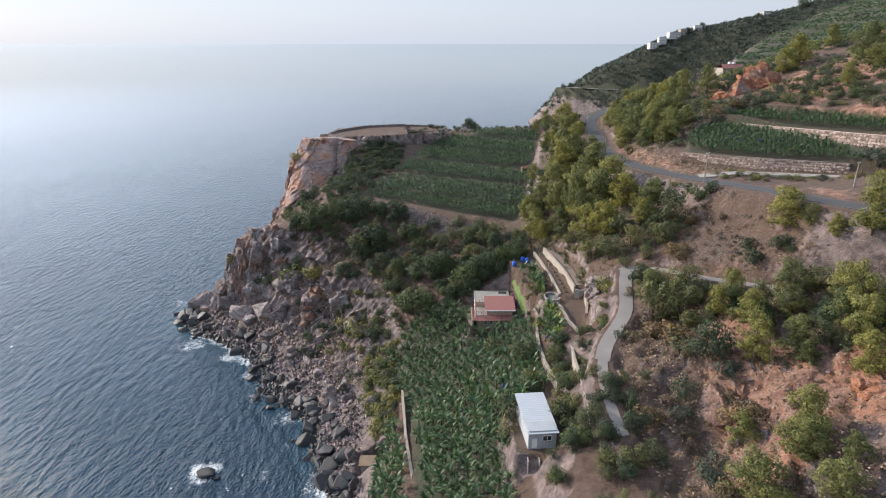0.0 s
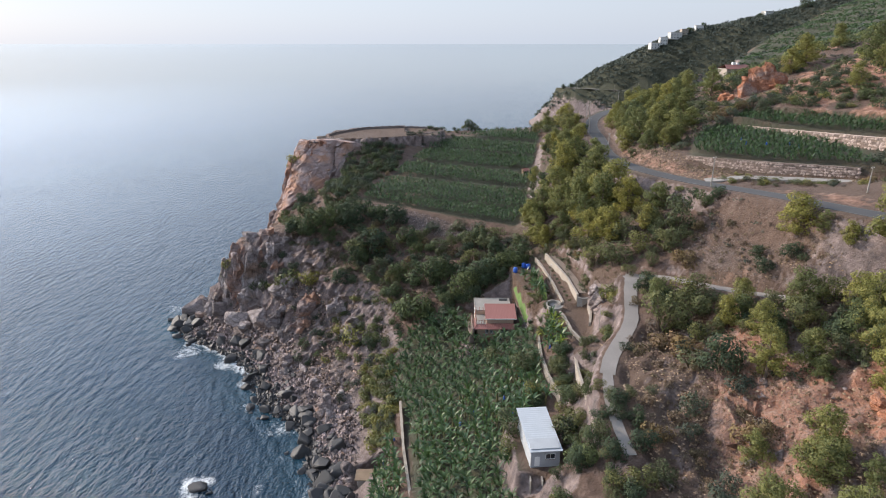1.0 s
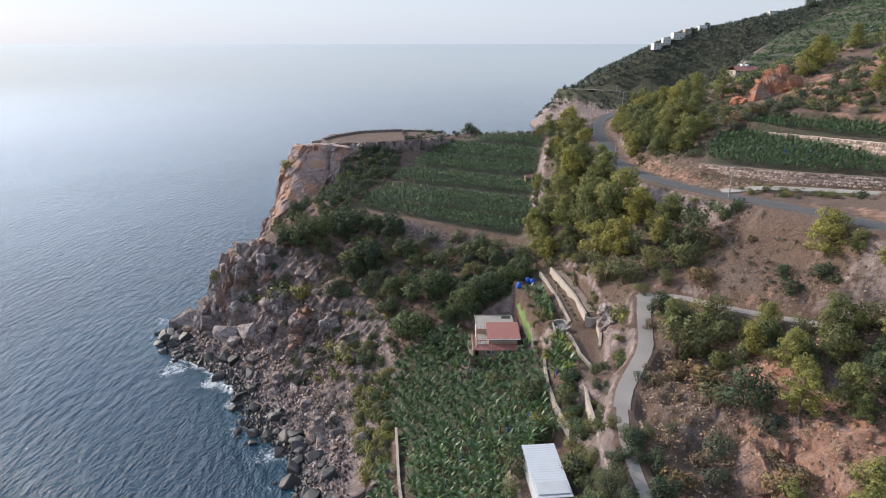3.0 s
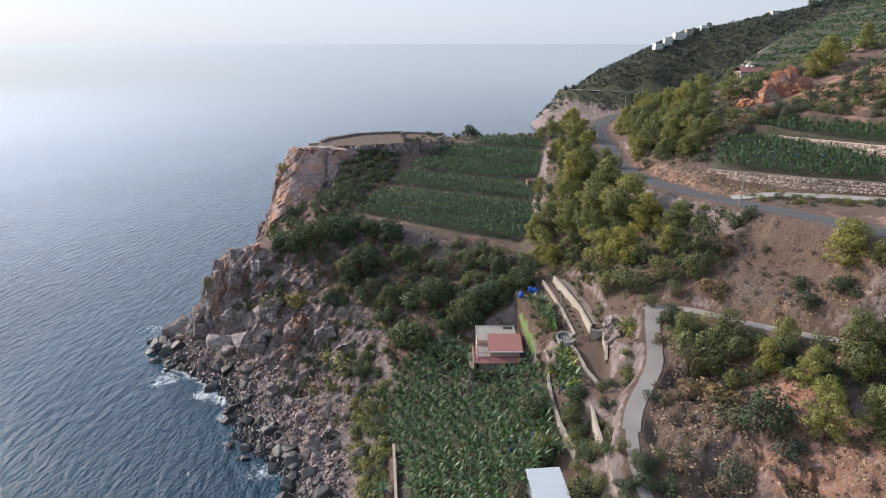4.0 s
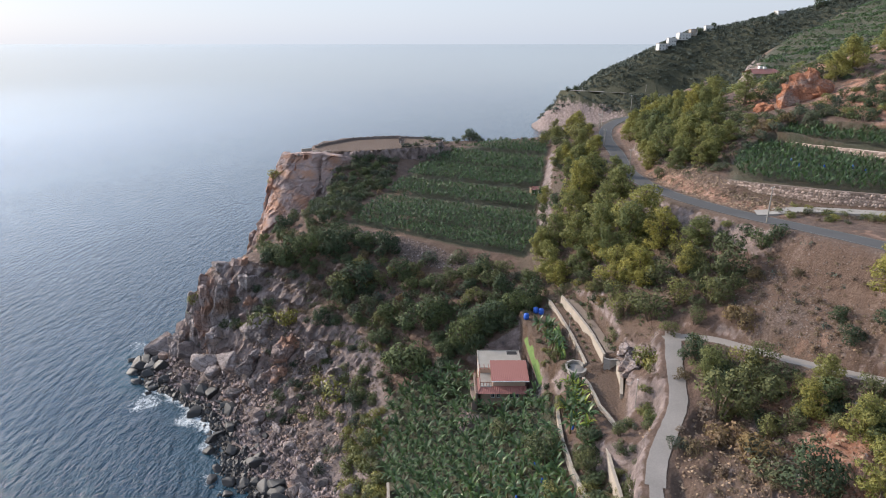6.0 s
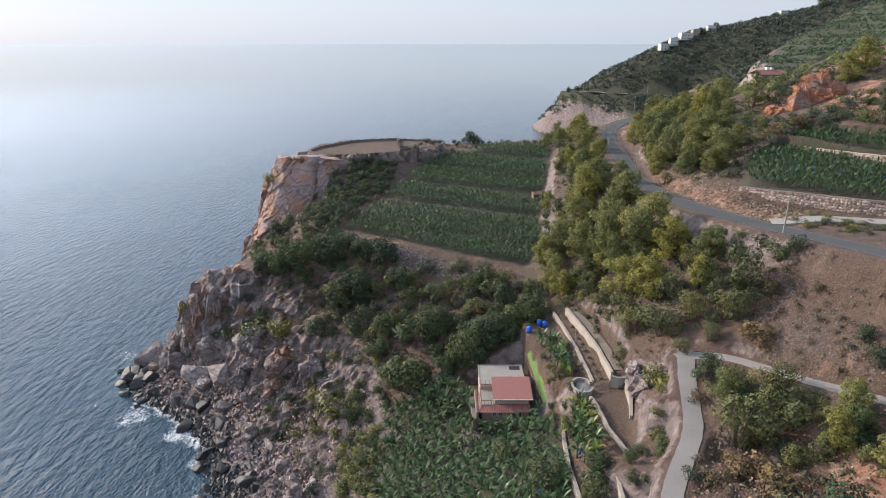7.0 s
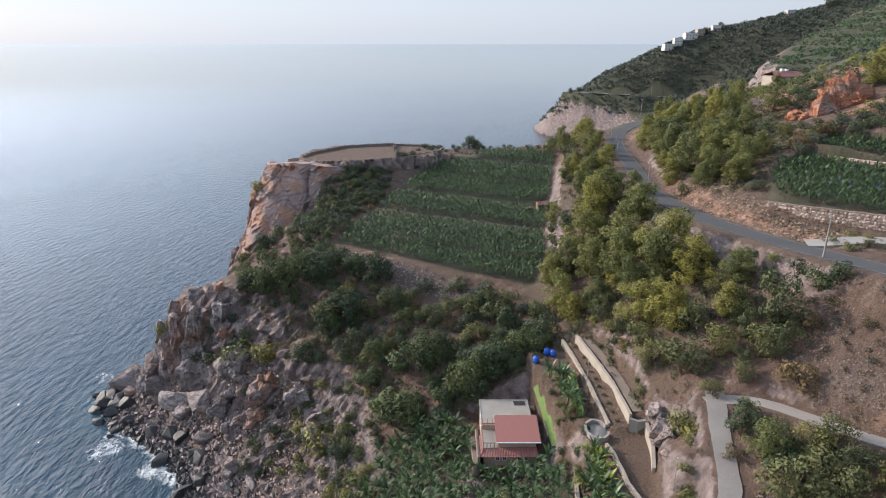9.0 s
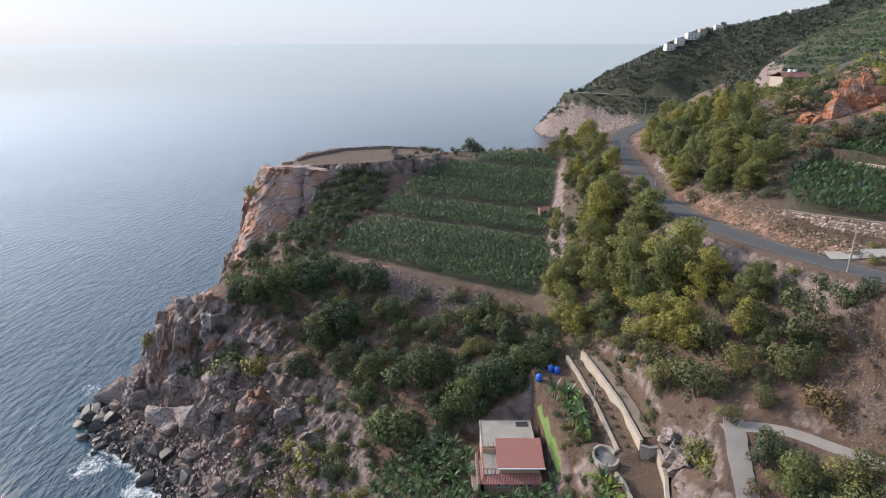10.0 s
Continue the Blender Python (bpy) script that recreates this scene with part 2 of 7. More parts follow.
# The same leaves for whole thickets and fields, which hold many plants.
for key, rest in (
    ("pine_leaf", dict(colour=(0.12, 0.145, 0.035), rough=0.7, vary=0.3, tint=(0.2, 0.2, 0.05))),
    ("leaf", dict(colour=(0.042, 0.064, 0.022), rough=0.8, vary=0.4, tint=(0.075, 0.095, 0.034))),
    ("olive_leaf", dict(colour=(0.062, 0.078, 0.034), rough=0.8, vary=0.4, tint=(0.1, 0.11, 0.05))),
    # Greyed like the single far plants, with the haze in the colour.
    ("hazed_leaf", dict(colour=(0.05, 0.062, 0.05), rough=0.8, vary=0.3, tint=(0.075, 0.088, 0.064))),
    ("grass", dict(colour=(0.115, 0.085, 0.05), rough=0.9, vary=0.4, tint=(0.175, 0.132, 0.08))),
    ("banana_leaf", dict(colour=(0.032, 0.068, 0.026), rough=0.6, vary=0.35, tint=(0.06, 0.1, 0.032))),
):
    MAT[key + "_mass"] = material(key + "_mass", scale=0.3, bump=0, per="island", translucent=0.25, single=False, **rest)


def ground_material():
    """Soil, rock, red earth, dry grass and pale gravel, blended where the ground carries them."""
    m = bpy.data.materials.new("hillside")
    m.use_nodes = True
    t = m.node_tree
    n, link = t.nodes, t.links.new
    b = n["Principled BSDF"]
    b.inputs["Roughness"].default_value = 0.92
    geo = n.new("ShaderNodeNewGeometry")

    def tex(scale, detail=5, rough=0.6):
        x = n.new("ShaderNodeTexNoise")
        x.inputs["Scale"].default_value, x.inputs["Detail"].default_value, x.inputs["Roughness"].default_value = scale, detail, rough
        link(geo.outputs["Position"], x.inputs["Vector"])
        return x.outputs["Fac"]

    coarse, mid, fine = tex(0.07), tex(0.45), tex(2.6, 6, 0.7)
    cells = n.new("ShaderNodeTexVoronoi")
    cells.inputs["Scale"].default_value = 0.9
    link(geo.outputs["Position"], cells.inputs["Vector"])
    pebbles = n.new("ShaderNodeTexVoronoi")
    pebbles.inputs["Scale"].default_value = 2.2
    link(geo.outputs["Position"], pebbles.inputs["Vector"])

    def ramp(fac, *stops):
        r = n.new("ShaderNodeValToRGB")
        e = r.color_ramp.elements
        while len(e) < len(stops):
            e.new(0.5)
        for el, (p, c) in zip(e, stops):
            el.position, el.color = p, (*c, 1)
        link(fac, r.inputs["Fac"])
        return r.outputs["Color"]

    def blend(fac, a, c):
        x = n.new("ShaderNodeMix")
        x.data_type = "RGBA"
        link(fac, x.inputs["Factor"])
        link(a, x.inputs["A"])
        link(c, x.inputs["B"])
        return x.outputs["Result"]

    def mask(name, noise, width=0.35):
        """The ground's share of one cover, its border broken up by noise."""
        a = n.new("ShaderNodeAttribute")
        a.attribute_name = name
        s = n.new("ShaderNodeMath")
        s.operation = "ADD"
        link(a.outputs["Fac"], s.inputs[0])
        link(noise, s.inputs[1])
        r = n.new("ShaderNodeMapRange")
        r.inputs["From Min"].default_value, r.inputs["From Max"].default_value = 1.0 - width / 2, 1.0 + width / 2
        link(s.outputs[0], r.inputs["Value"])
        return r.outputs["Result"]

    soil = ramp(mid, (0.3, (0.0736, 0.0451, 0.0326)), (0.55, (0.129, 0.08, 0.0586)), (0.75, (0.184, 0.124, 0.0936)))
    dry = ramp(fine, (0.3, (0.0828, 0.0511, 0.0342)), (0.6, (0.152, 0.0979, 0.0684)), (0.8, (0.221, 0.153, 0.112)))
    rock = ramp(mid, (0.28, (0.0896, 0.0711, 0.0675)), (0.5, (0.207, 0.155, 0.139)), (0.7, (0.339, 0.26, 0.233)))
    red = ramp(mid, (0.28, (0.211, 0.0951, 0.0622)), (0.48, (0.338, 0.161, 0.102)), (0.72, (0.422, 0.276, 0.209)))
    gravel = ramp(pebbles.outputs["Color"], (0.1, (0.078, 0.0555, 0.0459)), (0.5, (0.14, 0.104, 0.0873)), (0.9, (0.226, 0.178, 0.155)))
    scrub = ramp(fine, (0.3, (0.036, 0.038, 0.022)), (0.6, (0.066, 0.064, 0.036)), (0.8, (0.115, 0.098, 0.062)))
    colour = blend(mask("dry", fine), soil, dry)
    colour = blend(mask("scrub", fine), colour, scrub)
    colour = blend(mask("rocky", mid), colour, rock)
    colour = blend(mask("red", mid), colour, red)
    colour = blend(mask("gravel", fine), colour, gravel)
    colour = blend(mask("wet", mid), colour, ramp(mid, (0.3, (0.03, 0.028, 0.026)), (0.7, (0.07, 0.062, 0.056))))
    link(colour, b.inputs["Base Color"])
    total = n.new("ShaderNodeMath")
    total.operation = "MULTIPLY_ADD"
    link(cells.outputs["Distance"], total.inputs[0])
    total.inputs[1].default_value = 0.35
    link(fine, total.inputs[2])
    bp = n.new("ShaderNodeBump")
    bp.inputs["Strength"].default_value, bp.inputs["Distance"].default_value = 1.0, 0.7
    link(total.outputs[0], bp.inputs["Height"])
    link(bp.outputs["Normal"], b.inputs["Normal"])
    return m


def water_material():
    """Sea water with wind ripples on a long swell, and foam where it breaks."""
    m = bpy.data.materials.new("sea_water")
    m.use_nodes = True
    t = m.node_tree
    n, link = t.nodes, t.links.new
    b = n["Principled BSDF"]
    b.inputs["IOR"].default_value = 1.4
    geo = n.new("ShaderNodeNewGeometry")

    def waves(scale, stretch, turn, detail):
        mp = n.new("ShaderNodeMapping")
        mp.inputs["Rotation"].default_value = (0, 0, radians(turn))
        mp.inputs["Scale"].default_value = (scale, scale * stretch, scale)
        link(geo.outputs["Position"], mp.inputs["Vector"])
        x = n.new("ShaderNodeTexNoise")
        x.inputs["Scale"].default_value, x.inputs["Detail"].default_value = 1.0, detail
        link(mp.outputs[0], x.inputs["Vector"])
        return x.outputs["Fac"]

    swell, chop, ripple = waves(0.06, 0.35, 35, 3), waves(0.42, 0.4, 30, 4), waves(1.6, 0.55, 20, 4)
    normal = None
    gust = n.new("ShaderNodeAttribute")
    gust.attribute_name = "wind"
    for height, strength, size in ((swell, 0.6, 1.0), (chop, 1.0, 1.0), (ripple, 1.0, 0.36)):
        bp = n.new("ShaderNodeBump")
        bp.inputs["Distance"].default_value = size
        w = n.new("ShaderNodeMath")
        w.operation = "MULTIPLY"
        w.inputs[1].default_value = strength
        link(gust.outputs["Fac"], w.inputs[0])
        link(w.outputs[0], bp.inputs["Strength"])
        link(height, bp.inputs["Height"])
        if normal:
            link(normal, bp.inputs["Normal"])
        normal = bp.outputs["Normal"]
    link(normal, b.inputs["Normal"])
    a = n.new("ShaderNodeAttribute")
    a.attribute_name = "foam"
    lace = n.new("ShaderNodeTexNoise")
    lace.inputs["Scale"].default_value, lace.inputs["Detail"].default_value, lace.inputs["Roughness"].default_value = 0.6, 9, 0.78
    lace.inputs["Distortion"].default_value = 1.2
    link(geo.outputs["Position"], lace.inputs["Vector"])
    s = n.new("ShaderNodeMath")
    s.operation = "ADD"
    link(a.outputs["Fac"], s.inputs[0])
    link(lace.outputs["Fac"], s.inputs[1])
    r = n.new("ShaderNodeMapRange")
    r.inputs["From Min"].default_value, r.inputs["From Max"].default_value = 1.0, 1.3
    link(s.outputs[0], r.inputs["Value"])
    shallow = n.new("ShaderNodeAttribute")
    shallow.attribute_name = "shallow"
    deep = n.new("ShaderNodeMix")
    deep.data_type = "RGBA"
    link(shallow.outputs["Fac"], deep.inputs["Factor"])
    deep.inputs["A"].default_value, deep.inputs["B"].default_value = (0.002, 0.018, 0.036, 1), (0.008, 0.032, 0.048, 1)
    col = n.new("ShaderNodeMix")
    col.data_type = "RGBA"
    link(r.outputs["Result"], col.inputs["Factor"])
    link(deep.outputs["Result"], col.inputs["A"])
    col.inputs["B"].default_value = (0.7, 0.72, 0.72, 1)
    link(col.outputs["Result"], b.inputs["Base Color"])
    rough = n.new("ShaderNodeMapRange")
    rough.inputs["To Min"].default_value, rough.inputs["To Max"].default_value = 0.05, 0.85
    link(r.outputs["Result"], rough.inputs["Value"])
    # Waves too small and far to tell apart blur what the water mirrors.
    calm = n.new("ShaderNodeMapRange")
    calm.inputs["From Min"].default_value, calm.inputs["From Max"].default_value = 1.0, 0.3
    calm.inputs["To Min"].default_value, calm.inputs["To Max"].default_value = 0.11, 0.05
    link(gust.outputs["Fac"], calm.inputs["Value"])
    top = n.new("ShaderNodeMath")
    top.operation = "MAXIMUM"
    link(calm.outputs["Result"], top.inputs[0])
    link(rough.outputs["Result"], top.inputs[1])
    link(top.outputs[0], b.inputs["Roughness"])
    return m


GROUND, WATER = ground_material(), water_material()

# ---- the lie of the land ----
rs = np.random.RandomState(7)
LATTICE = rs.rand(256, 256)


def vnoise(x, y):
    """Smooth noise from 0 to 1."""
    xi, yi = np.floor(x).astype(int), np.floor(y).astype(int)
    fx, fy = x - xi, y - yi
    fx, fy = fx * fx * (3 - 2 * fx), fy * fy * (3 - 2 * fy)
    a, b = LATTICE[xi % 256, yi % 256], LATTICE[(xi + 1) % 256, yi % 256]
    c, d = LATTICE[xi % 256, (yi + 1) % 256], LATTICE[(xi + 1) % 256, (yi + 1) % 256]
    return (a * (1 - fx) + b * fx) * (1 - fy) + (c * (1 - fx) + d * fx) * fy


def fbm(x, y, octaves=4):
    total, size = 0.0 * x, 0.0
    for k in range(octaves):
        total = total + 0.5**k * vnoise(x * 2.03**k + 17.3 * k, y * 2.03**k + 9.1 * k)
        size += 0.5**k
    return total / size


def smooth(x, a, b):
    t = np.clip((x - a) / (b - a), 0, 1)
    return t * t * (3 - 2 * t)


def along(x, y, line):
    """Distance to a polyline of (x, y, z), and the height of its nearest point."""
    best, high = np.full(np.shape(x), 1e9), np.zeros(np.shape(x))
    for (ax, ay, az), (bx, by, bz) in zip(line, line[1:]):
        dx, dy = bx - ax, by - ay
        s = np.clip(((x - ax) * dx + (y - ay) * dy) / (dx * dx + dy * dy), 0, 1)
        d = np.hypot(x - ax - s * dx, y - ay - s * dy)
        high = np.where(d < best, az + s * (bz - az), high)
        best = np.minimum(best, d)
    return best, high


def inside(x, y, poly):
    """Signed distance to a polygon, positive within."""
    odd = np.zeros(np.shape(x), bool)
    best = np.full(np.shape(x), 1e9)
    for (ax, ay), (bx, by) in zip(poly, poly[1:] + poly[:1]):
        dx, dy = bx - ax, by - ay
        s = np.clip(((x - ax) * dx + (y - ay) * dy) / (dx * dx + dy * dy), 0, 1)
        best = np.minimum(best, np.hypot(x - ax - s * dx, y - ay - s * dy))
        odd ^= ((ay > y) != (by > y)) & (x < dx * (y - ay) / (dy if dy else 1e-9) + ax)
    return np.where(odd, best, -best)


# The coast road, and the lanes down to the farm.
ROAD = [(128, 78, 75), (104, 95, 73.5), (91, 106, 72.6), (83, 119, 72), (79, 134, 70.8), (75, 150, 69), (70, 164, 67.6), (65.5, 178, 66.6), (62, 192, 65.8), (60.5, 207, 65), (61, 227, 64.3)]
ROAD += [(64, 246, 64), (67.5, 264, 64), (70, 285, 64), (72.5, 302, 64), (78, 325, 64.2), (86, 346, 64.5), (97, 364, 65), (114, 378, 65.5), (140, 392, 67), (180, 420, 70)]
LANE = [(30.8, 84, 40.2), (30.2, 91, 41.4), (30.6, 98, 42.3), (32.0, 105, 43.0), (34.0, 110.5, 43.7), (37.6, 116, 44.6), (41.2, 121.5, 46.0), (42.6, 126.5, 47.1), (43.9, 132.5, 48.5), (46.2, 139.8, 49.5), (47.2, 142.6, 49.6)]
SPUR = [(44.5, 139.5, 49.4), (47.5, 140, 49.6), (53, 138, 50.4), (58, 130, 51.8), (64, 121, 53.5), (72, 112, 55.5), (82, 104, 59), (94, 96, 64)]
FAR_ROAD = [(180, 420, 70), (225, 520, 62), (270, 640, 52), (290, 730, 46), (262, 742, 45.5), (215, 752, 47), (168, 775, 48), (150, 800, 47)]

SECTIONS = []


def section(y, *points):
    """A cut through the land from the shore uphill: (x, height)."""
    SECTIONS.append((y, np.array([p[0] for p in points], float), np.array([p[1] for p in points], float)))


section(40, (-26, 0), (-20, 1.5), (-14, 8), (-6, 15), (8, 20), (12, 26), (16, 31), (24, 34), (32, 36), (38, 38), (48, 42), (62, 50), (80, 60), (110, 76), (160, 100), (260, 140), (450, 200))
section(82, (-26, 0), (-20, 1.5), (-14, 8), (-6, 14.5), (6, 19), (13, 25), (16, 27), (19, 34), (22, 37), (27, 38), (33, 38.5), (38, 38.7), (43, 39), (52, 43), (60, 49), (72, 56), (95, 68), (130, 86), (180, 108), (260, 140), (450, 200))
section(100, (-25, 0), (-20, 1.5), (-15, 8), (-6, 14.5), (4, 19), (12, 25), (18, 30), (25, 32.5), (28.5, 36), (30, 41.5), (35, 42.5), (44, 44), (56, 48.5), (68, 54), (82, 63), (94, 73), (104, 74), (130, 86), (180, 108), (260, 140), (450, 200))
section(115, (-25, 0), (-19, 1.5), (-15, 6), (-8, 12.5), (2, 18.5), (11, 24.5), (19, 30), (26, 33), (31, 38), (34, 43.5), (39, 44.5), (48, 46), (60, 51), (70, 57), (79, 67), (84, 72), (92, 73), (130, 84), (180, 108), (260, 140), (450, 200))
section(130, (-33, 0), (-28, 1.5), (-20, 4), (-13, 9), (-7, 13), (3, 19), (10, 24.5), (18, 29), (23, 32.5), (26, 34), (31, 37), (36, 40), (40, 46.5), (46, 49), (56, 50.5), (63, 56), (72, 61), (78, 70.5), (84, 71), (95, 73), (125, 82), (180, 106), (260, 138), (450, 200))
section(145, (-38, 0), (-33, 1.8), (-25, 3.5), (-17, 6), (-11, 11), (-3, 16.5), (6, 21.5), (14, 26), (21, 31), (26, 35.5), (31, 37.5), (37, 39), (41, 46), (48, 50.5), (56, 54), (66, 61), (73, 67.5), (76, 69.5), (86, 70), (106, 72), (125, 80), (180, 104), (260, 136), (450, 200))
section(160, (-55, 0), (-46, 1.5), (-36, 3), (-27, 4.5), (-20, 8), (-14, 13), (-8, 18), (-2, 22), (5, 26), (14, 27), (20, 31), (25, 36.5), (31, 38.5), (36, 43), (44, 51), (54, 57), (64, 63.5), (71, 68), (80, 68.5), (95, 70), (104, 73), (125, 80), (180, 103), (260, 136), (450, 200))
section(175, (-63, 0), (-54, 1.8), (-46, 3), (-38, 6), (-30, 9.5), (-22, 15), (-14, 20), (-7, 23), (0, 26.5), (8, 31), (16, 35), (24, 37.5), (31, 39.5), (36, 44), (46, 53), (58, 62), (66, 66.7), (73, 67.5), (78, 70), (100, 73), (120, 79), (180, 104), (260, 138), (450, 200))
section(190, (-75, 0), (-66, 2.5), (-56, 8), (-45, 12.5), (-38, 17), (-30, 22), (-20, 27), (-10, 30), (0, 33), (10, 36.5), (18, 38), (28, 40), (36, 46), (46, 54.5), (57, 63), (63, 65.8), (68, 67), (75, 70), (92, 72.5), (108, 77.5), (125, 83), (180, 104), (260, 138), (450, 200))
section(205, (-97, 0), (-90, 2), (-80, 4), (-74, 6.5), (-66, 12), (-60, 18), (-55, 23), (-44, 27.5), (-35, 30), (-25, 32.5), (-14, 34.5), (0, 37.5), (12, 40), (24, 42.5), (34, 49), (46, 56), (56, 63.5), (61, 65), (66, 66), (74, 70.5), (95, 77.5), (125, 85), (180, 104), (260, 138), (450, 195))
section(213, (-103, 0), (-97, 2), (-90, 5), (-83, 8), (-76, 12), (-68, 17.5), (-60, 24), (-52, 31), (-44, 35), (-34, 37.5), (-20, 39.5), (-4, 40.5), (14, 42), (26, 45.5), (36, 52), (48, 58.5), (57, 64), (65, 65), (72, 68.5), (90, 77), (122, 86), (180, 105), (260, 138), (450, 195))
section(219, (-105, 0), (-99, 1), (-93, 3), (-88, 5), (-85.6, 10), (-84, 21), (-81, 27), (-76, 31), (-67, 34), (-58, 35), (-50, 37), (-42, 39), (-32, 40.5), (-20, 42), (-4, 42.7), (15, 44), (26, 47), (36, 52.5), (48, 59), (57, 64), (65, 64.8), (72, 68.7), (89, 77), (122, 86.5), (180, 105), (260, 138), (450, 195))
section(228, (-98, 0), (-93, 2), (-89, 5), (-86, 13), (-83, 24), (-78, 30.5), (-68, 35), (-59, 36.5), (-50, 38.5), (-40, 41.5), (-30, 43), (-4, 45), (16, 46.5), (27, 49), (38, 54), (49, 59.5), (57, 64), (65, 64.6), (73, 69), (88, 77), (122, 87.5), (180, 106), (260, 138), (450, 195))
section(243, (-95, 0), (-90, 3), (-84, 10), (-78, 20), (-72, 28), (-66, 33.5), (-57, 39.5), (-46, 44), (-35, 45.5), (-20, 46.5), (0, 47.8), (24, 49.3), (34, 53), (45, 59), (58, 63.5), (68, 64.2), (78, 71), (92, 79), (120, 85), (132, 89), (170, 102), (220, 118), (320, 150), (450, 190))
section(266, (-94, 0), (-90, 4), (-86, 12), (-80, 22), (-72, 28.5), (-62, 35), (-52, 42), (-44, 46), (-38, 48), (-20, 49.4), (0, 50), (27, 52), (38, 56), (54, 62.5), (63, 63.8), (72, 64.2), (80, 70), (96, 79), (122, 88), (150, 97), (190, 109), (300, 142), (450, 188))
section(280, (-94, 0), (-90, 4), (-86, 12), (-82, 22), (-74, 28), (-64, 33), (-56, 38.5), (-50, 43), (-46, 49), (-42, 52.5), (-36, 52.5), (-14, 51.8), (0, 52.3), (28, 54), (40, 57), (60, 62.8), (68, 64), (75, 64.2), (84, 71), (104, 80), (132, 89), (153, 97), (190, 108), (300, 141), (450, 186))
section(287, (-94, 0), (-89, 4), (-85, 14), (-80.5, 26), (-76, 40), (-71, 51), (-67, 57.5), (-63, 59.3), (-56, 60), (-45, 58.6), (-34, 54.8), (-14, 52.8), (0, 53.2), (28, 55), (42, 58), (64, 63), (70, 64), (76, 64.2), (86, 71), (110, 81), (140, 90), (155, 97), (190, 107), (300, 140), (450, 185))
section(312, (-92, 0), (-88, 4), (-83, 18), (-77, 36), (-72, 45), (-66, 52), (-60, 57.5), (-56, 60.1), (-20, 60.2), (-10, 57.5), (0, 56.2), (28, 57.2), (45, 59), (66, 63), (74, 64), (80, 64.3), (92, 70), (115, 79), (150, 90), (190, 104), (240, 118), (300, 138), (450, 180))
section(334, (-84, 0), (-78, 10), (-68, 32), (-62, 46), (-55, 56), (-48, 60), (-18, 60.2), (-8, 58.5), (24, 58), (50, 59.5), (70, 62.5), (82, 64.4), (90, 65), (102, 71), (125, 78), (156, 86.5), (185, 97), (227, 107), (320, 135), (450, 178))
section(356, (-74, 0), (-60, 12), (-44, 22), (-10, 34), (20, 46), (44, 55), (66, 60.5), (88, 64.5), (98, 65.2), (115, 70), (156, 84), (200, 98), (260, 114), (330, 134), (450, 175))
section(400, (-20, 0), (10, 10), (40, 28), (70, 46), (100, 60), (126, 66.5), (150, 71), (175, 82), (219, 94), (300, 118), (450, 170), (900, 260))
section(450, (50, 0), (80, 18), (120, 48), (150, 66), (169, 74), (219, 92), (300, 118), (360, 138), (450, 170), (900, 260))
section(520, (90, 0), (130, 24), (180, 58), (221, 87), (260, 100), (300, 115), (350, 136), (450, 172), (900, 260))
section(600, (150, 0), (200, 28), (250, 56), (290, 86), (342, 128), (372, 138), (420, 150), (480, 175), (900, 260))
section(680, (190, 0), (235, 20), (270, 44), (300, 50), (360, 84), (430, 125), (520, 160), (900, 250))
section(735, (165, 0), (185, 16), (215, 38), (262, 45), (300, 58), (360, 92), (430, 128), (520, 160), (900, 250))
section(790, (112, 0), (127, 26), (154, 50), (178, 64), (206, 79), (240, 101), (268, 112), (316, 121), (390, 137), (423, 145), (520, 172), (900, 250))
section(850, (118, 0), (150, 24), (200, 54), (260, 88), (330, 106), (430, 132), (520, 158), (900, 240))
section(1000, (240, 0), (300, 20), (430, 60), (520, 90), (900, 200))

SY = np.array([s[0] for s in SECTIONS])
COAST = np.array([s[1][0] for s in SECTIONS])
SPLIT = np.array([70.0, 90.0, 101.0, 87.0, 79.0, 76.0, 71.0, 66.5, 62.5, 60.5, 60.5, 60.6, 61.0, 63.6, 67.7, 69.5, 70.4, 75.0, 82.0, 92.0, 126.0, 169.0, 221.0, 290.0, 300.0, 262.0, 206.0, 260.0, 430.0], float)
SHARE, OUT = np.linspace(0, 1, 90), np.concatenate([np.linspace(0, 60, 61), np.linspace(64, 160, 25), np.linspace(170, 900, 50)])
LEFT = np.array([np.interp(c + SHARE * (r - c), s[1], s[2]) for s, c, r in zip(SECTIONS, COAST, SPLIT)])
RIGHT = np.array([np.interp(r + OUT, s[1], s[2]) for s, r in zip(SECTIONS, SPLIT)])


def spread(start, dense_to, step, end, grow):
    """Grid lines, even at first and then ever wider."""
    v = list(np.arange(start, dense_to, step))
    while v[-1] < end:
        step *= grow
        v.append(v[-1] + step)
    return v


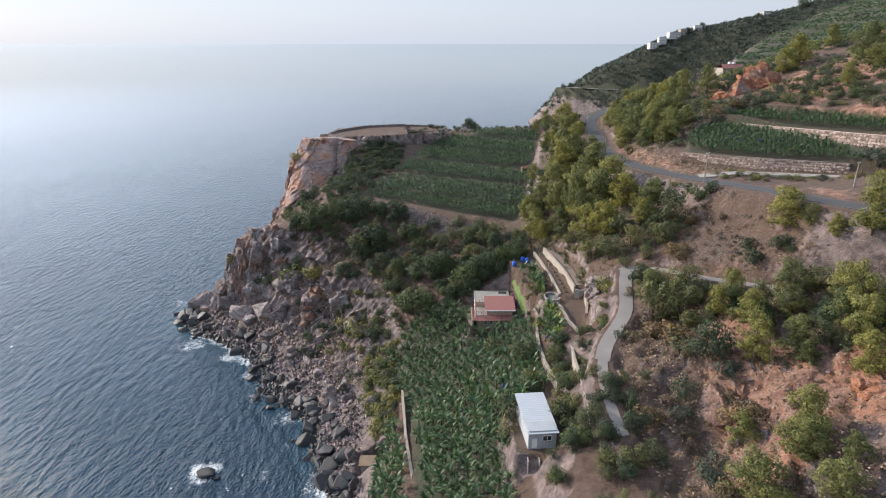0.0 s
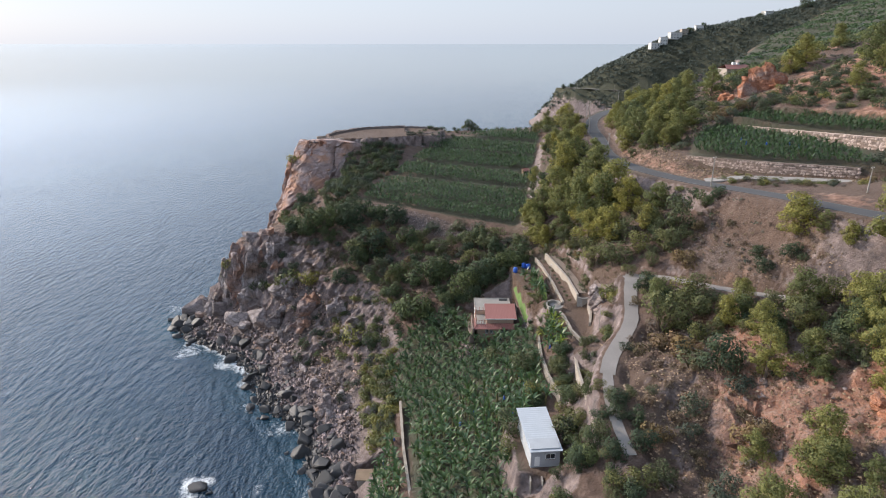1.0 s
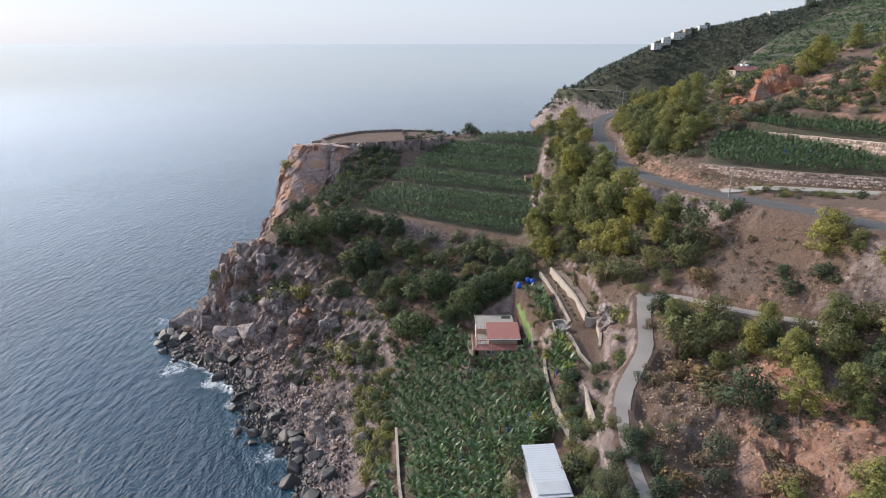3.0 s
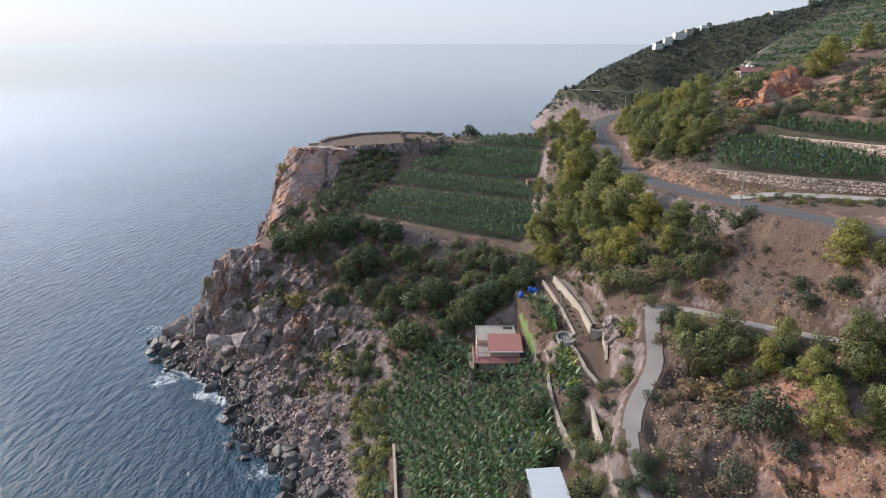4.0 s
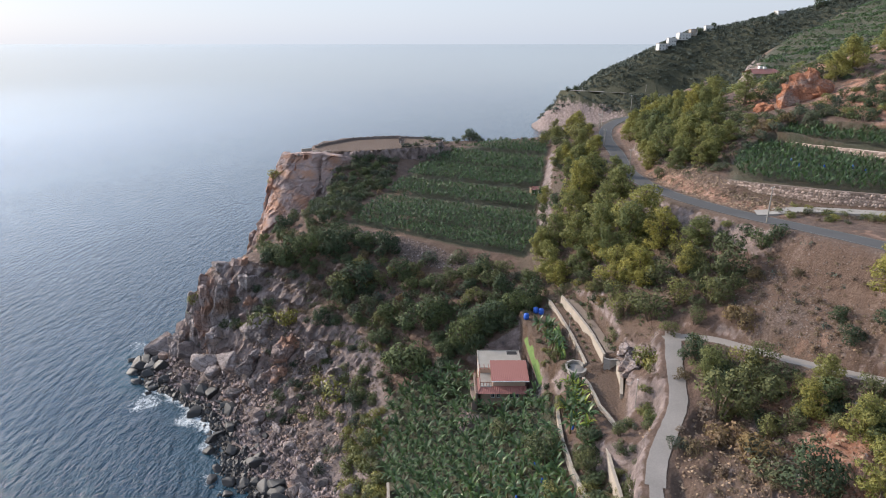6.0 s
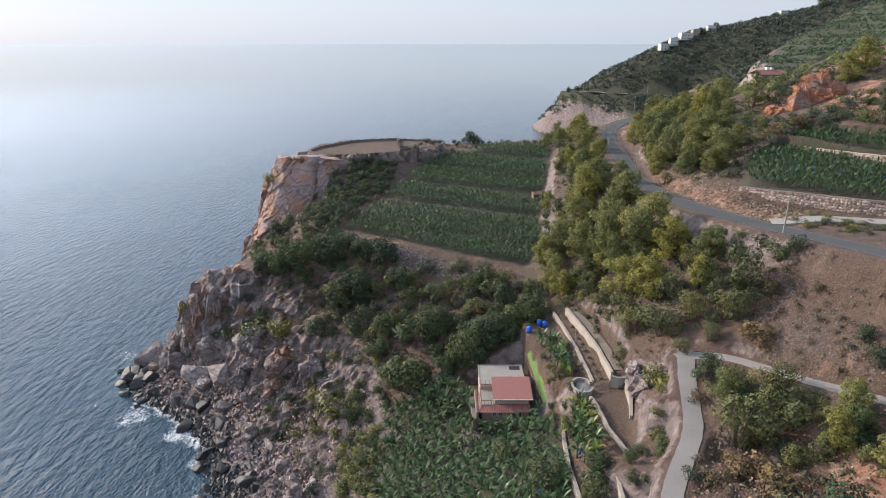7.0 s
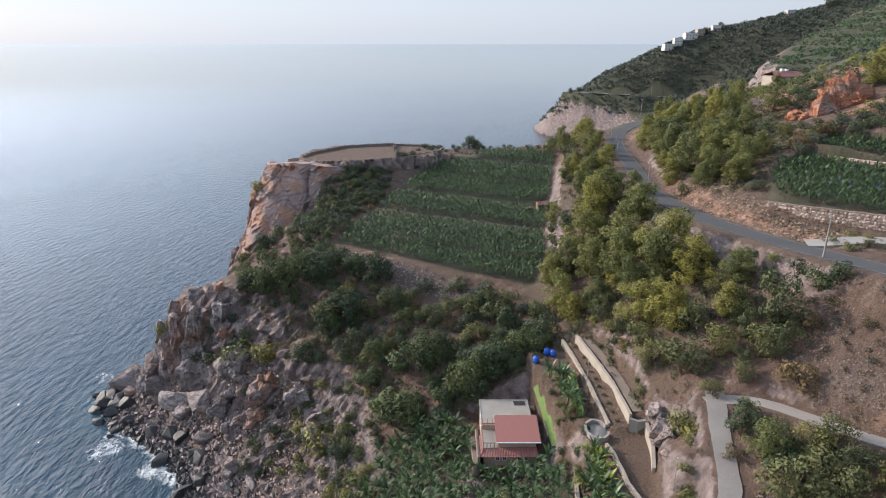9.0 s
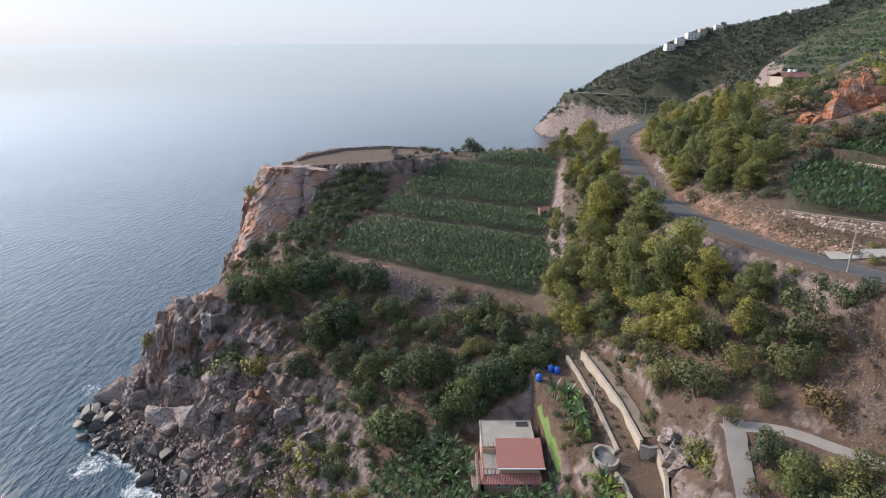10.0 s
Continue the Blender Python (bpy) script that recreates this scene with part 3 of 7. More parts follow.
GX = np.array([-150 + 40 * k / 20 for k in range(20)] + spread(-110, 128, 0.85, 900, 1.045))
GY = np.array([-160, -130, -100, -75, -50, -30, -12, 4, 18, 30, 39, 46, 51, 55, 57.5] + spread(59, 345, 0.85, 1060, 1.03))
X, Y = np.meshgrid(GX, GY)
Z = np.zeros_like(X)
coast_y, split_y = np.interp(GY, SY, COAST), np.interp(GY, SY, SPLIT)
coast_y = coast_y + 3.0 * (fbm(GY / 9, GY * 0 + 3.3, 3) - 0.5) * 2
for j, y in enumerate(GY):
    k = int(np.clip(np.searchsorted(SY, y) - 1, 0, len(SY) - 2))
    w = np.clip((y - SY[k]) / (SY[k + 1] - SY[k]), 0, 1)
    left, right = LEFT[k] * (1 - w) + LEFT[k + 1] * w, RIGHT[k] * (1 - w) + RIGHT[k + 1] * w
    c, r = coast_y[j], split_y[j]
    Z[j] = np.where(GX < c, (GX - c) * 0.22, np.where(GX < r, np.interp((GX - c) / (r - c), SHARE, left), np.interp(GX - r, OUT, right)))
for _ in range(2):
    Z[1:-1] = (Z[:-2] + 2 * Z[1:-1] + Z[2:]) / 4
BASE = Z.copy()
steep = np.hypot(np.gradient(Z, GY, axis=0), np.gradient(Z, GX, axis=1))

# Fields, yards and terraces; each a polygon with its level, and how wide its edge is.
UPPER_FIELD = [(-33, 238), (-10, 226), (12, 213), (25, 207), (31, 220), (33, 238), (38, 262), (46, 300), (50, 318), (28, 326), (8, 316), (-6, 300), (-14, 284), (-22, 262)]
LOWER_FIELD = [(-5, 84), (12, 84), (13.5, 92), (12.5, 106), (22, 112), (23, 128), (23, 142), (20, 149), (8, 150), (7, 162), (-3, 170), (-14, 167), (-16, 158), (-11, 140), (-8, 122)]
SHORE_FIELD = [(-18, 84), (-7, 84), (-10.5, 122), (-13, 132), (-16, 122), (-17, 104)]
BED_LOW = [(77, 187), (84, 177.5), (92, 170), (108, 159.5), (122, 151), (128, 160), (119, 176), (111, 190), (98, 212), (88, 208), (80, 196)]
HIGH_WALL = [(97.2, 215.3, 74.4), (103.7, 203.3, 74.4), (110.8, 191.0, 74.6), (119.8, 174.3, 75.0), (130.8, 156.3, 75.5)]
BED_HIGH = [(99.5, 214.5), (112, 192.5), (121, 176), (132, 158), (143, 162), (131, 180), (121, 198), (107, 219)]
PLATFORM = [(-57, 292), (-54, 320), (-38, 329), (-19, 331), (0, 322), (-2, 304), (-18, 300), (-26, 296), (-40, 292)]
HOUSE_PAD = [(7, 149), (21, 149), (21, 169), (7, 169)]
SHED_PAD = [(13, 91), (23.5, 91), (23.5, 107), (13, 107)]
FRONT_STRIP = [(71, 171), (74.5, 184), (80, 180), (85, 174.8), (92, 168.2), (108, 157.4), (122, 149), (116, 142), (100, 150), (88, 157), (78, 161)]
YARD = [(31.5, 126), (33.5, 126), (38.5, 143), (37.5, 146), (30.5, 146), (29.5, 141)]
BED_A = [(31.5, 146), (34.6, 146), (34.2, 158), (33.0, 166), (31.0, 176), (29.2, 177), (30.3, 160)]
BED_B = [(29, 146.5), (30.5, 146.5), (29.8, 160), (28, 173), (21, 178), (20.5, 170), (24, 152)]
BED_C = [(35.6, 147.4), (38.2, 147.6), (38.4, 158), (36.5, 171), (33.4, 178), (32.2, 177), (34.2, 166), (35.2, 157)]


def flatten(poly, level, edge=1.5):
    global Z
    d = inside(X, Y, poly)
    w = smooth(d, -edge, 0.2)
    Z = Z * (1 - w) + (level(X, Y) if callable(level) else level) * w


def field_steps(x, y):
    """The upper field: three broad steps, each sloping a little."""
    v, q = y - 0.315 * (12 - x), (y + 0.42 * (x - 5) - 250.4) / 21.8
    return 42.2 + 0.135 * np.maximum(v - 208, 0) + 0.95 * (np.floor(q) - q + 0.5)


ground_noise = fbm(X / 11, Y / 11, 5) - 0.5
lumps = 1 - 2 * np.abs(fbm(X / 6.5 + 40, Y / 6.5, 4) - 0.5) * 2
near = smooth(-Y, -420, -330)
Z += ground_noise * (1.6 + 2.6 * smooth(steep, 0.5, 1.4)) * smooth(BASE, 0.3, 6)
Z += (lumps - 0.55) * 3.4 * smooth(steep, 0.7, 1.6) * smooth(BASE, 1, 8)
Z += (fbm(X / 40, Y / 40, 4) - 0.5) * 14 * (1 - near) * smooth(BASE, 2, 20)
broken = smooth(inside(X, Y, [(32, 50), (37, 104), (44, 122), (60, 118), (72, 104), (92, 50)]), -4, 4)
Z += (1 - 2 * np.abs(fbm(X / 7.5 + 9, Y / 7.5, 4) - 0.5) * 2 - 0.6) * 3.0 * broken
Z += (fbm(X / 3.0, Y / 3.0, 3) - 0.5) * 1.5 * smooth(BASE, -0.5, 0.5) * (1 - smooth(BASE, 4, 9))
stony = smooth(inside(X, Y, [(-90, 204), (-58, 182), (-28, 152), (-14, 160), (-14, 186), (-34, 206), (-58, 222), (-88, 226)]), -2, 6)
Z += (fbm(X / 2.4 + 11, Y / 2.4, 3) - 0.5) * 2.6 * stony
flatten(UPPER_FIELD, field_steps, 5.0)
flatten(LOWER_FIELD, lambda x, y: BASE, 2.0)
flatten(SHORE_FIELD, lambda x, y: BASE, 1.0)
flatten(FRONT_STRIP, lambda x, y: 68.2 + 0.036 * (x - 72), 2.0)
flatten(BED_LOW, lambda x, y: 71.5 + 0.4 + 0.05 * (x - 90) + 0.1 * along(x, y, [(75, 187.5, 0), (85, 175.8, 0), (92, 169.2, 0), (121, 150, 0)])[0], 0.6)
flatten(BED_HIGH, lambda x, y: 78.2 + 0.06 * (x - 110) + 0.12 * along(x, y, [(98.5, 216, 0), (112, 191.8, 0), (132, 157, 0)])[0], 0.4)
flatten(PLATFORM, 60.2, 1.5)
flatten(HOUSE_PAD, 26.2, 2.5)
flatten(SHED_PAD, 31.0, 1.2)
flatten(YARD, lambda x, y: 37.6 + 0.05 * (y - 126), 1.0)
flatten(BED_B, lambda x, y: 37.2 + 0.06 * (y - 146), 0.6)
flatten([(26.6, 143.5), (31, 143.5), (31, 151), (26.6, 151)], 38.5, 1.2)
flatten([(-21.2, 120.8), (-15.8, 120.8), (-15.8, 125.6), (-21.2, 125.6)], 1.6, 1.6)
flatten(BED_A, lambda x, y: 39.3 + 0.05 * (y - 146), 0.5)
flatten(BED_C, lambda x, y: 41.7 + 0.025 * (y - 146), 0.8)
for line, half, edge in ((ROAD, 4.4, 3.5), (LANE, 2.1, 1.8), (SPUR, 1.6, 1.6), (FAR_ROAD, 5.5, 7.0)):
    d, high = along(X, Y, line)
    w = 1 - smooth(d, half, half + edge)
    Z = Z * (1 - w) + high * w


def ground(x, y):
    """The height of the ground."""
    i = np.clip(np.searchsorted(GX, x) - 1, 0, len(GX) - 2)
    j = np.clip(np.searchsorted(GY, y) - 1, 0, len(GY) - 2)
    fx, fy = (x - GX[i]) / (GX[i + 1] - GX[i]), (y - GY[j]) / (GY[j + 1] - GY[j])
    return (Z[j, i] * (1 - fx) + Z[j, i + 1] * fx) * (1 - fy) + (Z[j + 1, i] * (1 - fx) + Z[j + 1, i + 1] * fx) * fy


def mesh_of(name, verts, faces, mat, smooth_faces=False):
    me = bpy.data.meshes.new(name)
    verts, faces = np.asarray(verts, np.float32), np.asarray(faces, np.int32)
    me.vertices.add(len(verts))
    me.vertices.foreach_set("co", verts.ravel())
    k = faces.shape[1]
    me.loops.add(faces.size)
    me.loops.foreach_set("vertex_index", faces.ravel())
    me.polygons.add(len(faces))
    me.polygons.foreach_set("loop_start", np.arange(0, faces.size, k, dtype=np.int32))
    me.polygons.foreach_set("use_smooth", np.full(len(faces), smooth_faces))
    me.update(calc_edges=True)
    me.validate()
    me.materials.append(mat)
    return me


def grid_faces(rows, cols):
    a = (np.arange(rows - 1)[:, None] * cols + np.arange(cols - 1)).ravel()
    return np.stack([a, a + 1, a + cols + 1, a + cols], 1)


def attribute(me, name, values):
    me.attributes.new(name, "FLOAT", "POINT").data.foreach_set("value", np.asarray(values, np.float32).ravel())


def blocks(x, y, z, size):
    """A random value for each of many irregular blocks that fill space."""
    p = np.stack([x, y, z], -1).reshape(-1, 3) / size
    cell = np.floor(p).astype(int)
    best, value = np.full(len(p), 1e9), np.zeros(len(p))
    for a in (-1, 0, 1):
        for b in (-1, 0, 1):
            for c in (-1, 0, 1):
                k = cell + (a, b, c)
                i, j = (k[:, 0] * 73 + k[:, 2] * 19) % 256, (k[:, 1] * 57 + k[:, 2] * 101) % 256
                q = k + np.stack([LATTICE[i, j], LATTICE[j, (i + 91) % 256], LATTICE[(i + 37) % 256, (j + 11) % 256]], 1)
                d = ((p - q) ** 2).sum(1)
                closer = d < best
                value = np.where(closer, LATTICE[(i + 140) % 256, (j + 70) % 256], value)
                best = np.minimum(best, d)
    return value.reshape(np.shape(x))


slope = np.hypot(np.gradient(Z, GY, axis=0), np.gradient(Z, GX, axis=1))
# Cliffs are broken up sideways as well, in ledges and gullies.
cliff = smooth(slope, 0.9, 2.0) * smooth(Z, 0.5, 4) * near
for line, half in ((ROAD, 9), (LANE, 5), (SPUR, 4)):
    cliff *= smooth(along(X, Y, line)[0], half - 2, half + 3)
shore_side = smooth(-X, 20, 30) * near
cliff = np.maximum(cliff, 0.7 * smooth(slope, 0.4, 0.8) * shore_side * smooth(Z, 1.5, 4))
slant = X * 0.35 + Y * 0.2
cliff *= np.clip(smooth(-X, 0, 12) + smooth(X, 98, 108) * smooth(Y, 222, 232) + broken, 0, 1)
push = ((blocks(X, Y, Z * 0.6 + slant, 7.0) - 0.5) * 3.6 + (blocks(X + 50, Y, Z * 0.7 - slant, 3.0) - 0.5) * 2.0 + (fbm(X / 2, Y / 2 + Z / 3, 3) - 0.5) * 1.2) * cliff
gx, gy = np.gradient(Z, GX, axis=1), np.gradient(Z, GY, axis=0)
size = np.sqrt(gx**2 + gy**2 + 0.6)
XX, YY, ZZ = X - push * gx / size, Y - push * gy / size, Z + push * 0.5 / size
land = mesh_of("ground", np.stack([XX, YY, ZZ], -1).reshape(-1, 3), grid_faces(len(GY), len(GX)), GROUND, True)
flat = (cliff > 0.3)[:-1, :-1].ravel()
land.polygons.foreach_set("use_smooth", ~flat)
patch = fbm(X / 14 + 5, Y / 14, 4)
open_slope = smooth(inside(X, Y, [(34, 54), (39, 106), (46, 128), (60, 120), (70, 108), (92, 54)]), -3, 4)
scree = smooth(inside(X, Y, [(58, 128), (60, 146), (68, 150), (75, 140), (80, 118), (72, 116)]), -4, 3)
cape = smooth(-X, 44, 56)
banks = smooth(20 - np.abs(along(X, Y, ROAD)[0] - 7), 14, 20) * smooth(X - np.interp(Y, [p[1] for p in ROAD], [p[0] for p in ROAD]), 0, 3)
far_cut = smooth(Y, 690, 720) * smooth(-Z, -62, -48)
bedded = np.maximum(smooth(inside(X, Y, BED_LOW), -3, 0), smooth(inside(X, Y, BED_HIGH), -3, 0))
spur_edge = smooth(-along(X, Y, [(128, 402, 0), (169, 452, 0), (221, 522, 0), (275, 562, 0), (342, 602, 0)])[0], -22, -8)
floor_area = smooth(inside(X, Y, PLATFORM), -1, 1)
farm = np.max([smooth(inside(X, Y, p), -1.2, 0.5) for p in (YARD, BED_A, BED_B, BED_C)], axis=0)
bank = smooth(inside(X, Y, [(-30, 232), (-8, 221), (14, 208), (10, 204), (-6, 210), (-24, 219), (-36, 228)]), -2, 2)
wooded = smooth(inside(X, Y, [(-8, 174), (22, 180), (58, 150), (62, 200), (60, 290), (45, 320), (34, 215), (10, 204), (-20, 215), (-44, 245), (-64, 226), (-40, 196)]), -3, 4)
attribute(land, "rocky", 0.1 + 0.5 * far_cut * smooth(-Z, -34, -18) + 0.3 * smooth(inside(X, Y, [(-100, 200), (-60, 180), (-24, 150), (-12, 168), (-14, 190), (-44, 210), (-60, 226), (-90, 240)]), -2, 6) + 0.78 * smooth(slope, 0.75, 1.4) + 0.6 * smooth(-Z, -28, -8) * smooth(-X, 9, 18) - farm - bedded - 0.7 * scree - 0.8 * smooth(Y, 600, 680) * smooth(Z, 28, 42))
attribute(land, "red", 0.05 + 0.75 * open_slope * smooth(patch, 0.34, 0.54) * smooth(X - 0.25 * (Y - 60), 32, 46) + 0.3 * cape * smooth(patch, 0.42, 0.6) * smooth(Z, 20, 40) * smooth(slope, 0.6, 1.2) + 0.3 * scree * smooth(patch, 0.4, 0.6) + 0.45 * banks * smooth(patch, 0.4, 0.6) + 0.6 * smooth(patch, 0.46, 0.58) * smooth(X, 80, 110) * smooth(Z, 78, 86) * smooth(-Y, -340, -290) + 0.3 * smooth(patch, 0.5, 0.62) * smooth(-X, 5, 12) * smooth(Z, 14, 24) - floor_area - farm)
attribute(land, "gravel", 0.05 + 0.42 * scree * smooth(fbm(X / 7, Y / 7, 3), 0.45, 0.62) + 0.4 * smooth(-Z, -10, -3) * smooth(Z, 0.6, 2) + 0.2 * banks + 0.5 * bank + 0.25 * smooth(inside(X, Y, [(-100, 200), (-60, 180), (-24, 150), (-14, 168), (-20, 186), (-50, 202), (-90, 230)]), -2, 8) + 0.4 * open_slope * smooth(patch, 0.45, 0.6))
attribute(land, "dry", 0.25 + 0.2 * scree + 0.3 * smooth(patch, 0.4, 0.6) + 0.6 * spur_edge + 0.7 * floor_area + 0.6 * farm)
attribute(land, "scrub", 0.12 - 0.7 * far_cut * smooth(-Z, -34, -18) + 0.8 * smooth(Y, 320, 400) * (1 - spur_edge) + 0.2 * smooth(patch, 0.5, 0.65) + 0.8 * smooth(inside(X, Y, UPPER_FIELD), -2, 2) + 0.7 * smooth(inside(X, Y, LOWER_FIELD), -2, 2) + 0.5 * bedded + 0.12 * wooded - floor_area - farm - bank)
attribute(land, "wet", 0.75 * smooth(-Z, -1.6, -0.2))
tagged(new("ground", land), "steep coastal hillside of red earth, rock and dry scrub", "ground", kind="structure")

# ---- the sea: one sheet to the horizon ----
sx = np.array([-4600, -3600, -2800, -2200, -1700, -1300, -1000, -760, -580, -440, -340, -270, -220, -185] + list(np.arange(-160, -10, 0.9)) + [0, 40, 90, 150, 250, 400, 700, 1200, 2000, 3200, 4600.0])
sy = np.array([-900, -500, -200, 0, 50, 80] + list(np.arange(95, 262, 0.9)) + [275, 300, 340, 400, 470, 560, 660, 780, 920, 1100, 1400, 1800, 2300, 2800, 3300, 3800, 4200, 4600, 4900, 5100.0])
SX, SYY = np.meshgrid(sx, sy)
deep = np.interp(SYY.ravel(), GY, coast_y).reshape(SX.shape) - SX
SKERRIES = [(-60.5, 123.5, 2.6), (-58, 158, 1.8), (-52, 153, 1.5), (-49, 157, 2.2), (-103, 211, 2.6), (-99, 205, 2.2), (-96, 209, 3.0), (-92, 201.5, 2.4), (-87, 202, 2.8), (-81, 197, 2.6), (-39, 137, 2.0), (-36, 130, 1.6), (-44, 149, 2.4), (-47, 166, 2.0)]
# Where the swell breaks on the rocks.
BREAKERS = [(-96, 203, 9), (-108, 213, 9), (-110, 230, 7), (-92, 193, 7), (-54, 155, 8), (-45, 149, 8), (-44, 122.5, 4), (-34, 121, 9), (-61, 124, 4.5), (-39, 135, 7), (-73, 186, 6), (-62, 172, 5)]
off = np.min([np.hypot(SX - a, SYY - b) - r for a, b, r in SKERRIES], axis=0)
surge = fbm(SX / 13, SYY / 13, 3)
foam = np.maximum(smooth(-deep, -10 - 12 * (surge - 0.5), 0.5), smooth(-off, -6, 0)) * (0.5 + 1.0 * (surge - 0.42))
for a, b, r in BREAKERS:
    foam = np.maximum(foam, (0.22 + 0.6 * surge) * smooth(-np.hypot(SX - a, (SYY - b) * 1.2), -r * (1.9 + 3.0 * (surge - 0.5)), -0.4 * r))
foam = np.where(SYY > 300, 0.0, foam)
rise = 71 * np.clip((SYY - 1500) / 3600, 0, 1) ** 2
sea = mesh_of("sea", np.stack([SX, SYY, rise], -1).reshape(-1, 3), grid_faces(len(sy), len(sx)), WATER, True)
attribute(sea, "foam", foam)
attribute(sea, "wind", np.interp(np.hypot(SX + 30, SYY - 70), [0, 120, 220, 400, 800, 1800], [1.15, 1.1, 0.95, 0.68, 0.33, 0.08]) * (0.8 + 0.4 * fbm(SX / 60 + SYY / 90, SYY / 35 - SX / 60, 3)))
attribute(sea, "shallow", smooth(-deep, -22, 0))
tagged(new("water", sea), "calm blue sea with wind ripples and white foam along the rocks", "sea", kind="structure")

# ---- plants ----
def part(name, data, parent, label=""):
    """One mesh under a thing."""
    ob = new(name, data)
    ob.parent = parent
    return tagged(ob, label)


def cards(centres, normals, size, narrow, rng, shade=None):
    """Small pointed leaves: one triangle at each centre; shade gives the side of the plant that it belongs to."""
    n = normals / np.linalg.norm(normals, axis=1, keepdims=True)
    shade = n if shade is None else shade / np.linalg.norm(shade, axis=1, keepdims=True)
    n = np.where((n * shade).sum(1, keepdims=True) < 0, -n, n)
    a = np.cross(n, rng.normal(size=n.shape))
    a /= np.linalg.norm(a, axis=1, keepdims=True)
    b = np.cross(n, a)
    s = (size * rng.uniform(0.65, 1.3, len(n)))[:, None]
    verts = np.stack([centres + a * s, centres - a * s * 0.7 + b * s * narrow, centres - a * s * 0.7 - b * s * narrow], 1)
    return verts.reshape(-1, 3), np.arange(3 * len(n)).reshape(-1, 3), np.repeat(shade, 3, axis=0)


def leaf_mesh(name, leaves, mat):
    """Leaves as one mesh, shaded softly as the rounded mass that they form."""
    verts, faces, normals = leaves
    me = mesh_of(name, verts, faces, mat, True)
    me.normals_split_custom_set_from_vertices(normals.tolist())
    return me


def tube(points, radii, sides=6):
    """A tapered limb along points."""
    verts, faces = [], []
    for k, (p, r) in enumerate(zip(points, radii)):
        way = Vector(points[min(k + 1, len(points) - 1)]) - Vector(points[max(k - 1, 0)])
        q = way.to_track_quat("Z", "Y")
        for s in range(sides):
            a = 2 * math.pi * s / sides
            verts.append(Vector(p) + q @ Vector((r * math.cos(a), r * math.sin(a), 0)))
    for k in range(len(points) - 1):
        for s in range(sides):
            faces.append((k * sides + s, k * sides + (s + 1) % sides, (k + 1) * sides + (s + 1) % sides, (k + 1) * sides + s))
    return verts, faces


def joined(pieces):
    verts, faces, at = [], [], 0
    for v, f in pieces:
        verts.append(np.asarray(v, float).reshape(-1, 3))
        faces.append(np.asarray(f, int) + at)
        at += len(verts[-1])
    return np.concatenate(verts), np.concatenate(faces)


def clumps(blobs, each, size, narrow, rng, up=0.4, flat=1.0):
    """Leaves over a set of round masses (centre, radius); those buried in another mass are dropped."""
    pts, nor, shade = [], [], []
    C, R = np.array([b[0] for b in blobs]), np.array([b[1] for b in blobs])
    heart = C.mean(0) * (1, 1, 0.75)
    reach = np.linalg.norm(C - heart, axis=1).max() + 0.1
    for c, r in zip(C, R):
        k = max(10, int(each * r * r))
        d = rng.normal(size=(k, 3))
        d /= np.linalg.norm(d, axis=1, keepdims=True)
        p = c + d * (r * rng.uniform(0.66, 1.1, k)[:, None]) * (1, 1, flat)
        gap = np.min(np.linalg.norm((p[:, None] - C) / (1, 1, flat), axis=2) / R, axis=1)
        keep = (gap > 0.62) & (p[:, 2] > 0.05)
        loose = rng.normal(size=d.shape)
        pts.append(p[keep])
        nor.append((d + loose * 0.5 + (0, 0, up))[keep])
        shade.append((0.75 * d + 0.5 * (p - heart) / reach + loose * 0.34 + (0, 0, 0.2))[keep])
    return cards(np.concatenate(pts), np.concatenate(nor), size, narrow, rng, np.concatenate(shade))


def pine_meshes(seed, tall, wide, mat):
    """An open Mediterranean pine: leaning trunk, uneven limbs, and rounded pads of needles at their ends."""
    rng = np.random.RandomState(seed)
    lean = rng.uniform(-0.7, 0.7, 2)
    stem = [(lean[0] * t * t, lean[1] * t * t, tall * 0.9 * t) for t in np.linspace(0, 1, 6)]
    wood = [tube(stem, [0.18 * (1 - 0.85 * t) * tall / 8 + 0.02 for t in np.linspace(0, 1, 6)], 5)]
    blobs = [((stem[-1][0], stem[-1][1], tall * 0.93), wide * 0.26), ((stem[-1][0], stem[-1][1], tall * 0.84), wide * 0.34)]
    tiers, turn = 7, rng.uniform(0, 6.28)
    for k in range(tiers):
        t = 0.16 + 0.76 * k / (tiers - 1)
        reach = wide * (0.25 + 0.85 * math.sin(math.pi * min(1, 0.34 + t * 0.64)))
        base = np.array([lean[0] * t * t, lean[1] * t * t, tall * 0.9 * t])
        blobs.append((tuple(base + rng.normal(size=3) * 0.25), wide * 0.3))
        count = rng.randint(3, 6)
        turn += 1.1
        for j in range(count):
            if rng.rand() < 0.14:
                continue
            a = turn + 2 * math.pi * j / count + rng.uniform(-0.4, 0.4)
            far = reach * rng.uniform(0.5, 1.1)
            tip = base + (math.cos(a) * far, math.sin(a) * far, far * rng.uniform(0.1, 0.5))
            wood.append(tube([base, tip], [0.06, 0.015], 3))
            blobs.append((tuple(tip), wide * rng.uniform(0.24, 0.4)))
            if far > 0.6 * wide:
                blobs.append((tuple(base * 0.45 + tip * 0.55 + rng.normal(size=3) * 0.2), wide * rng.uniform(0.18, 0.3)))
    v, f = joined(wood)
    return mesh_of("trunk", v, f, MAT["bark"]), leaf_mesh("crown", clumps(blobs, 150, 0.23, 0.37, rng, 0.5, 0.8), MAT[mat])


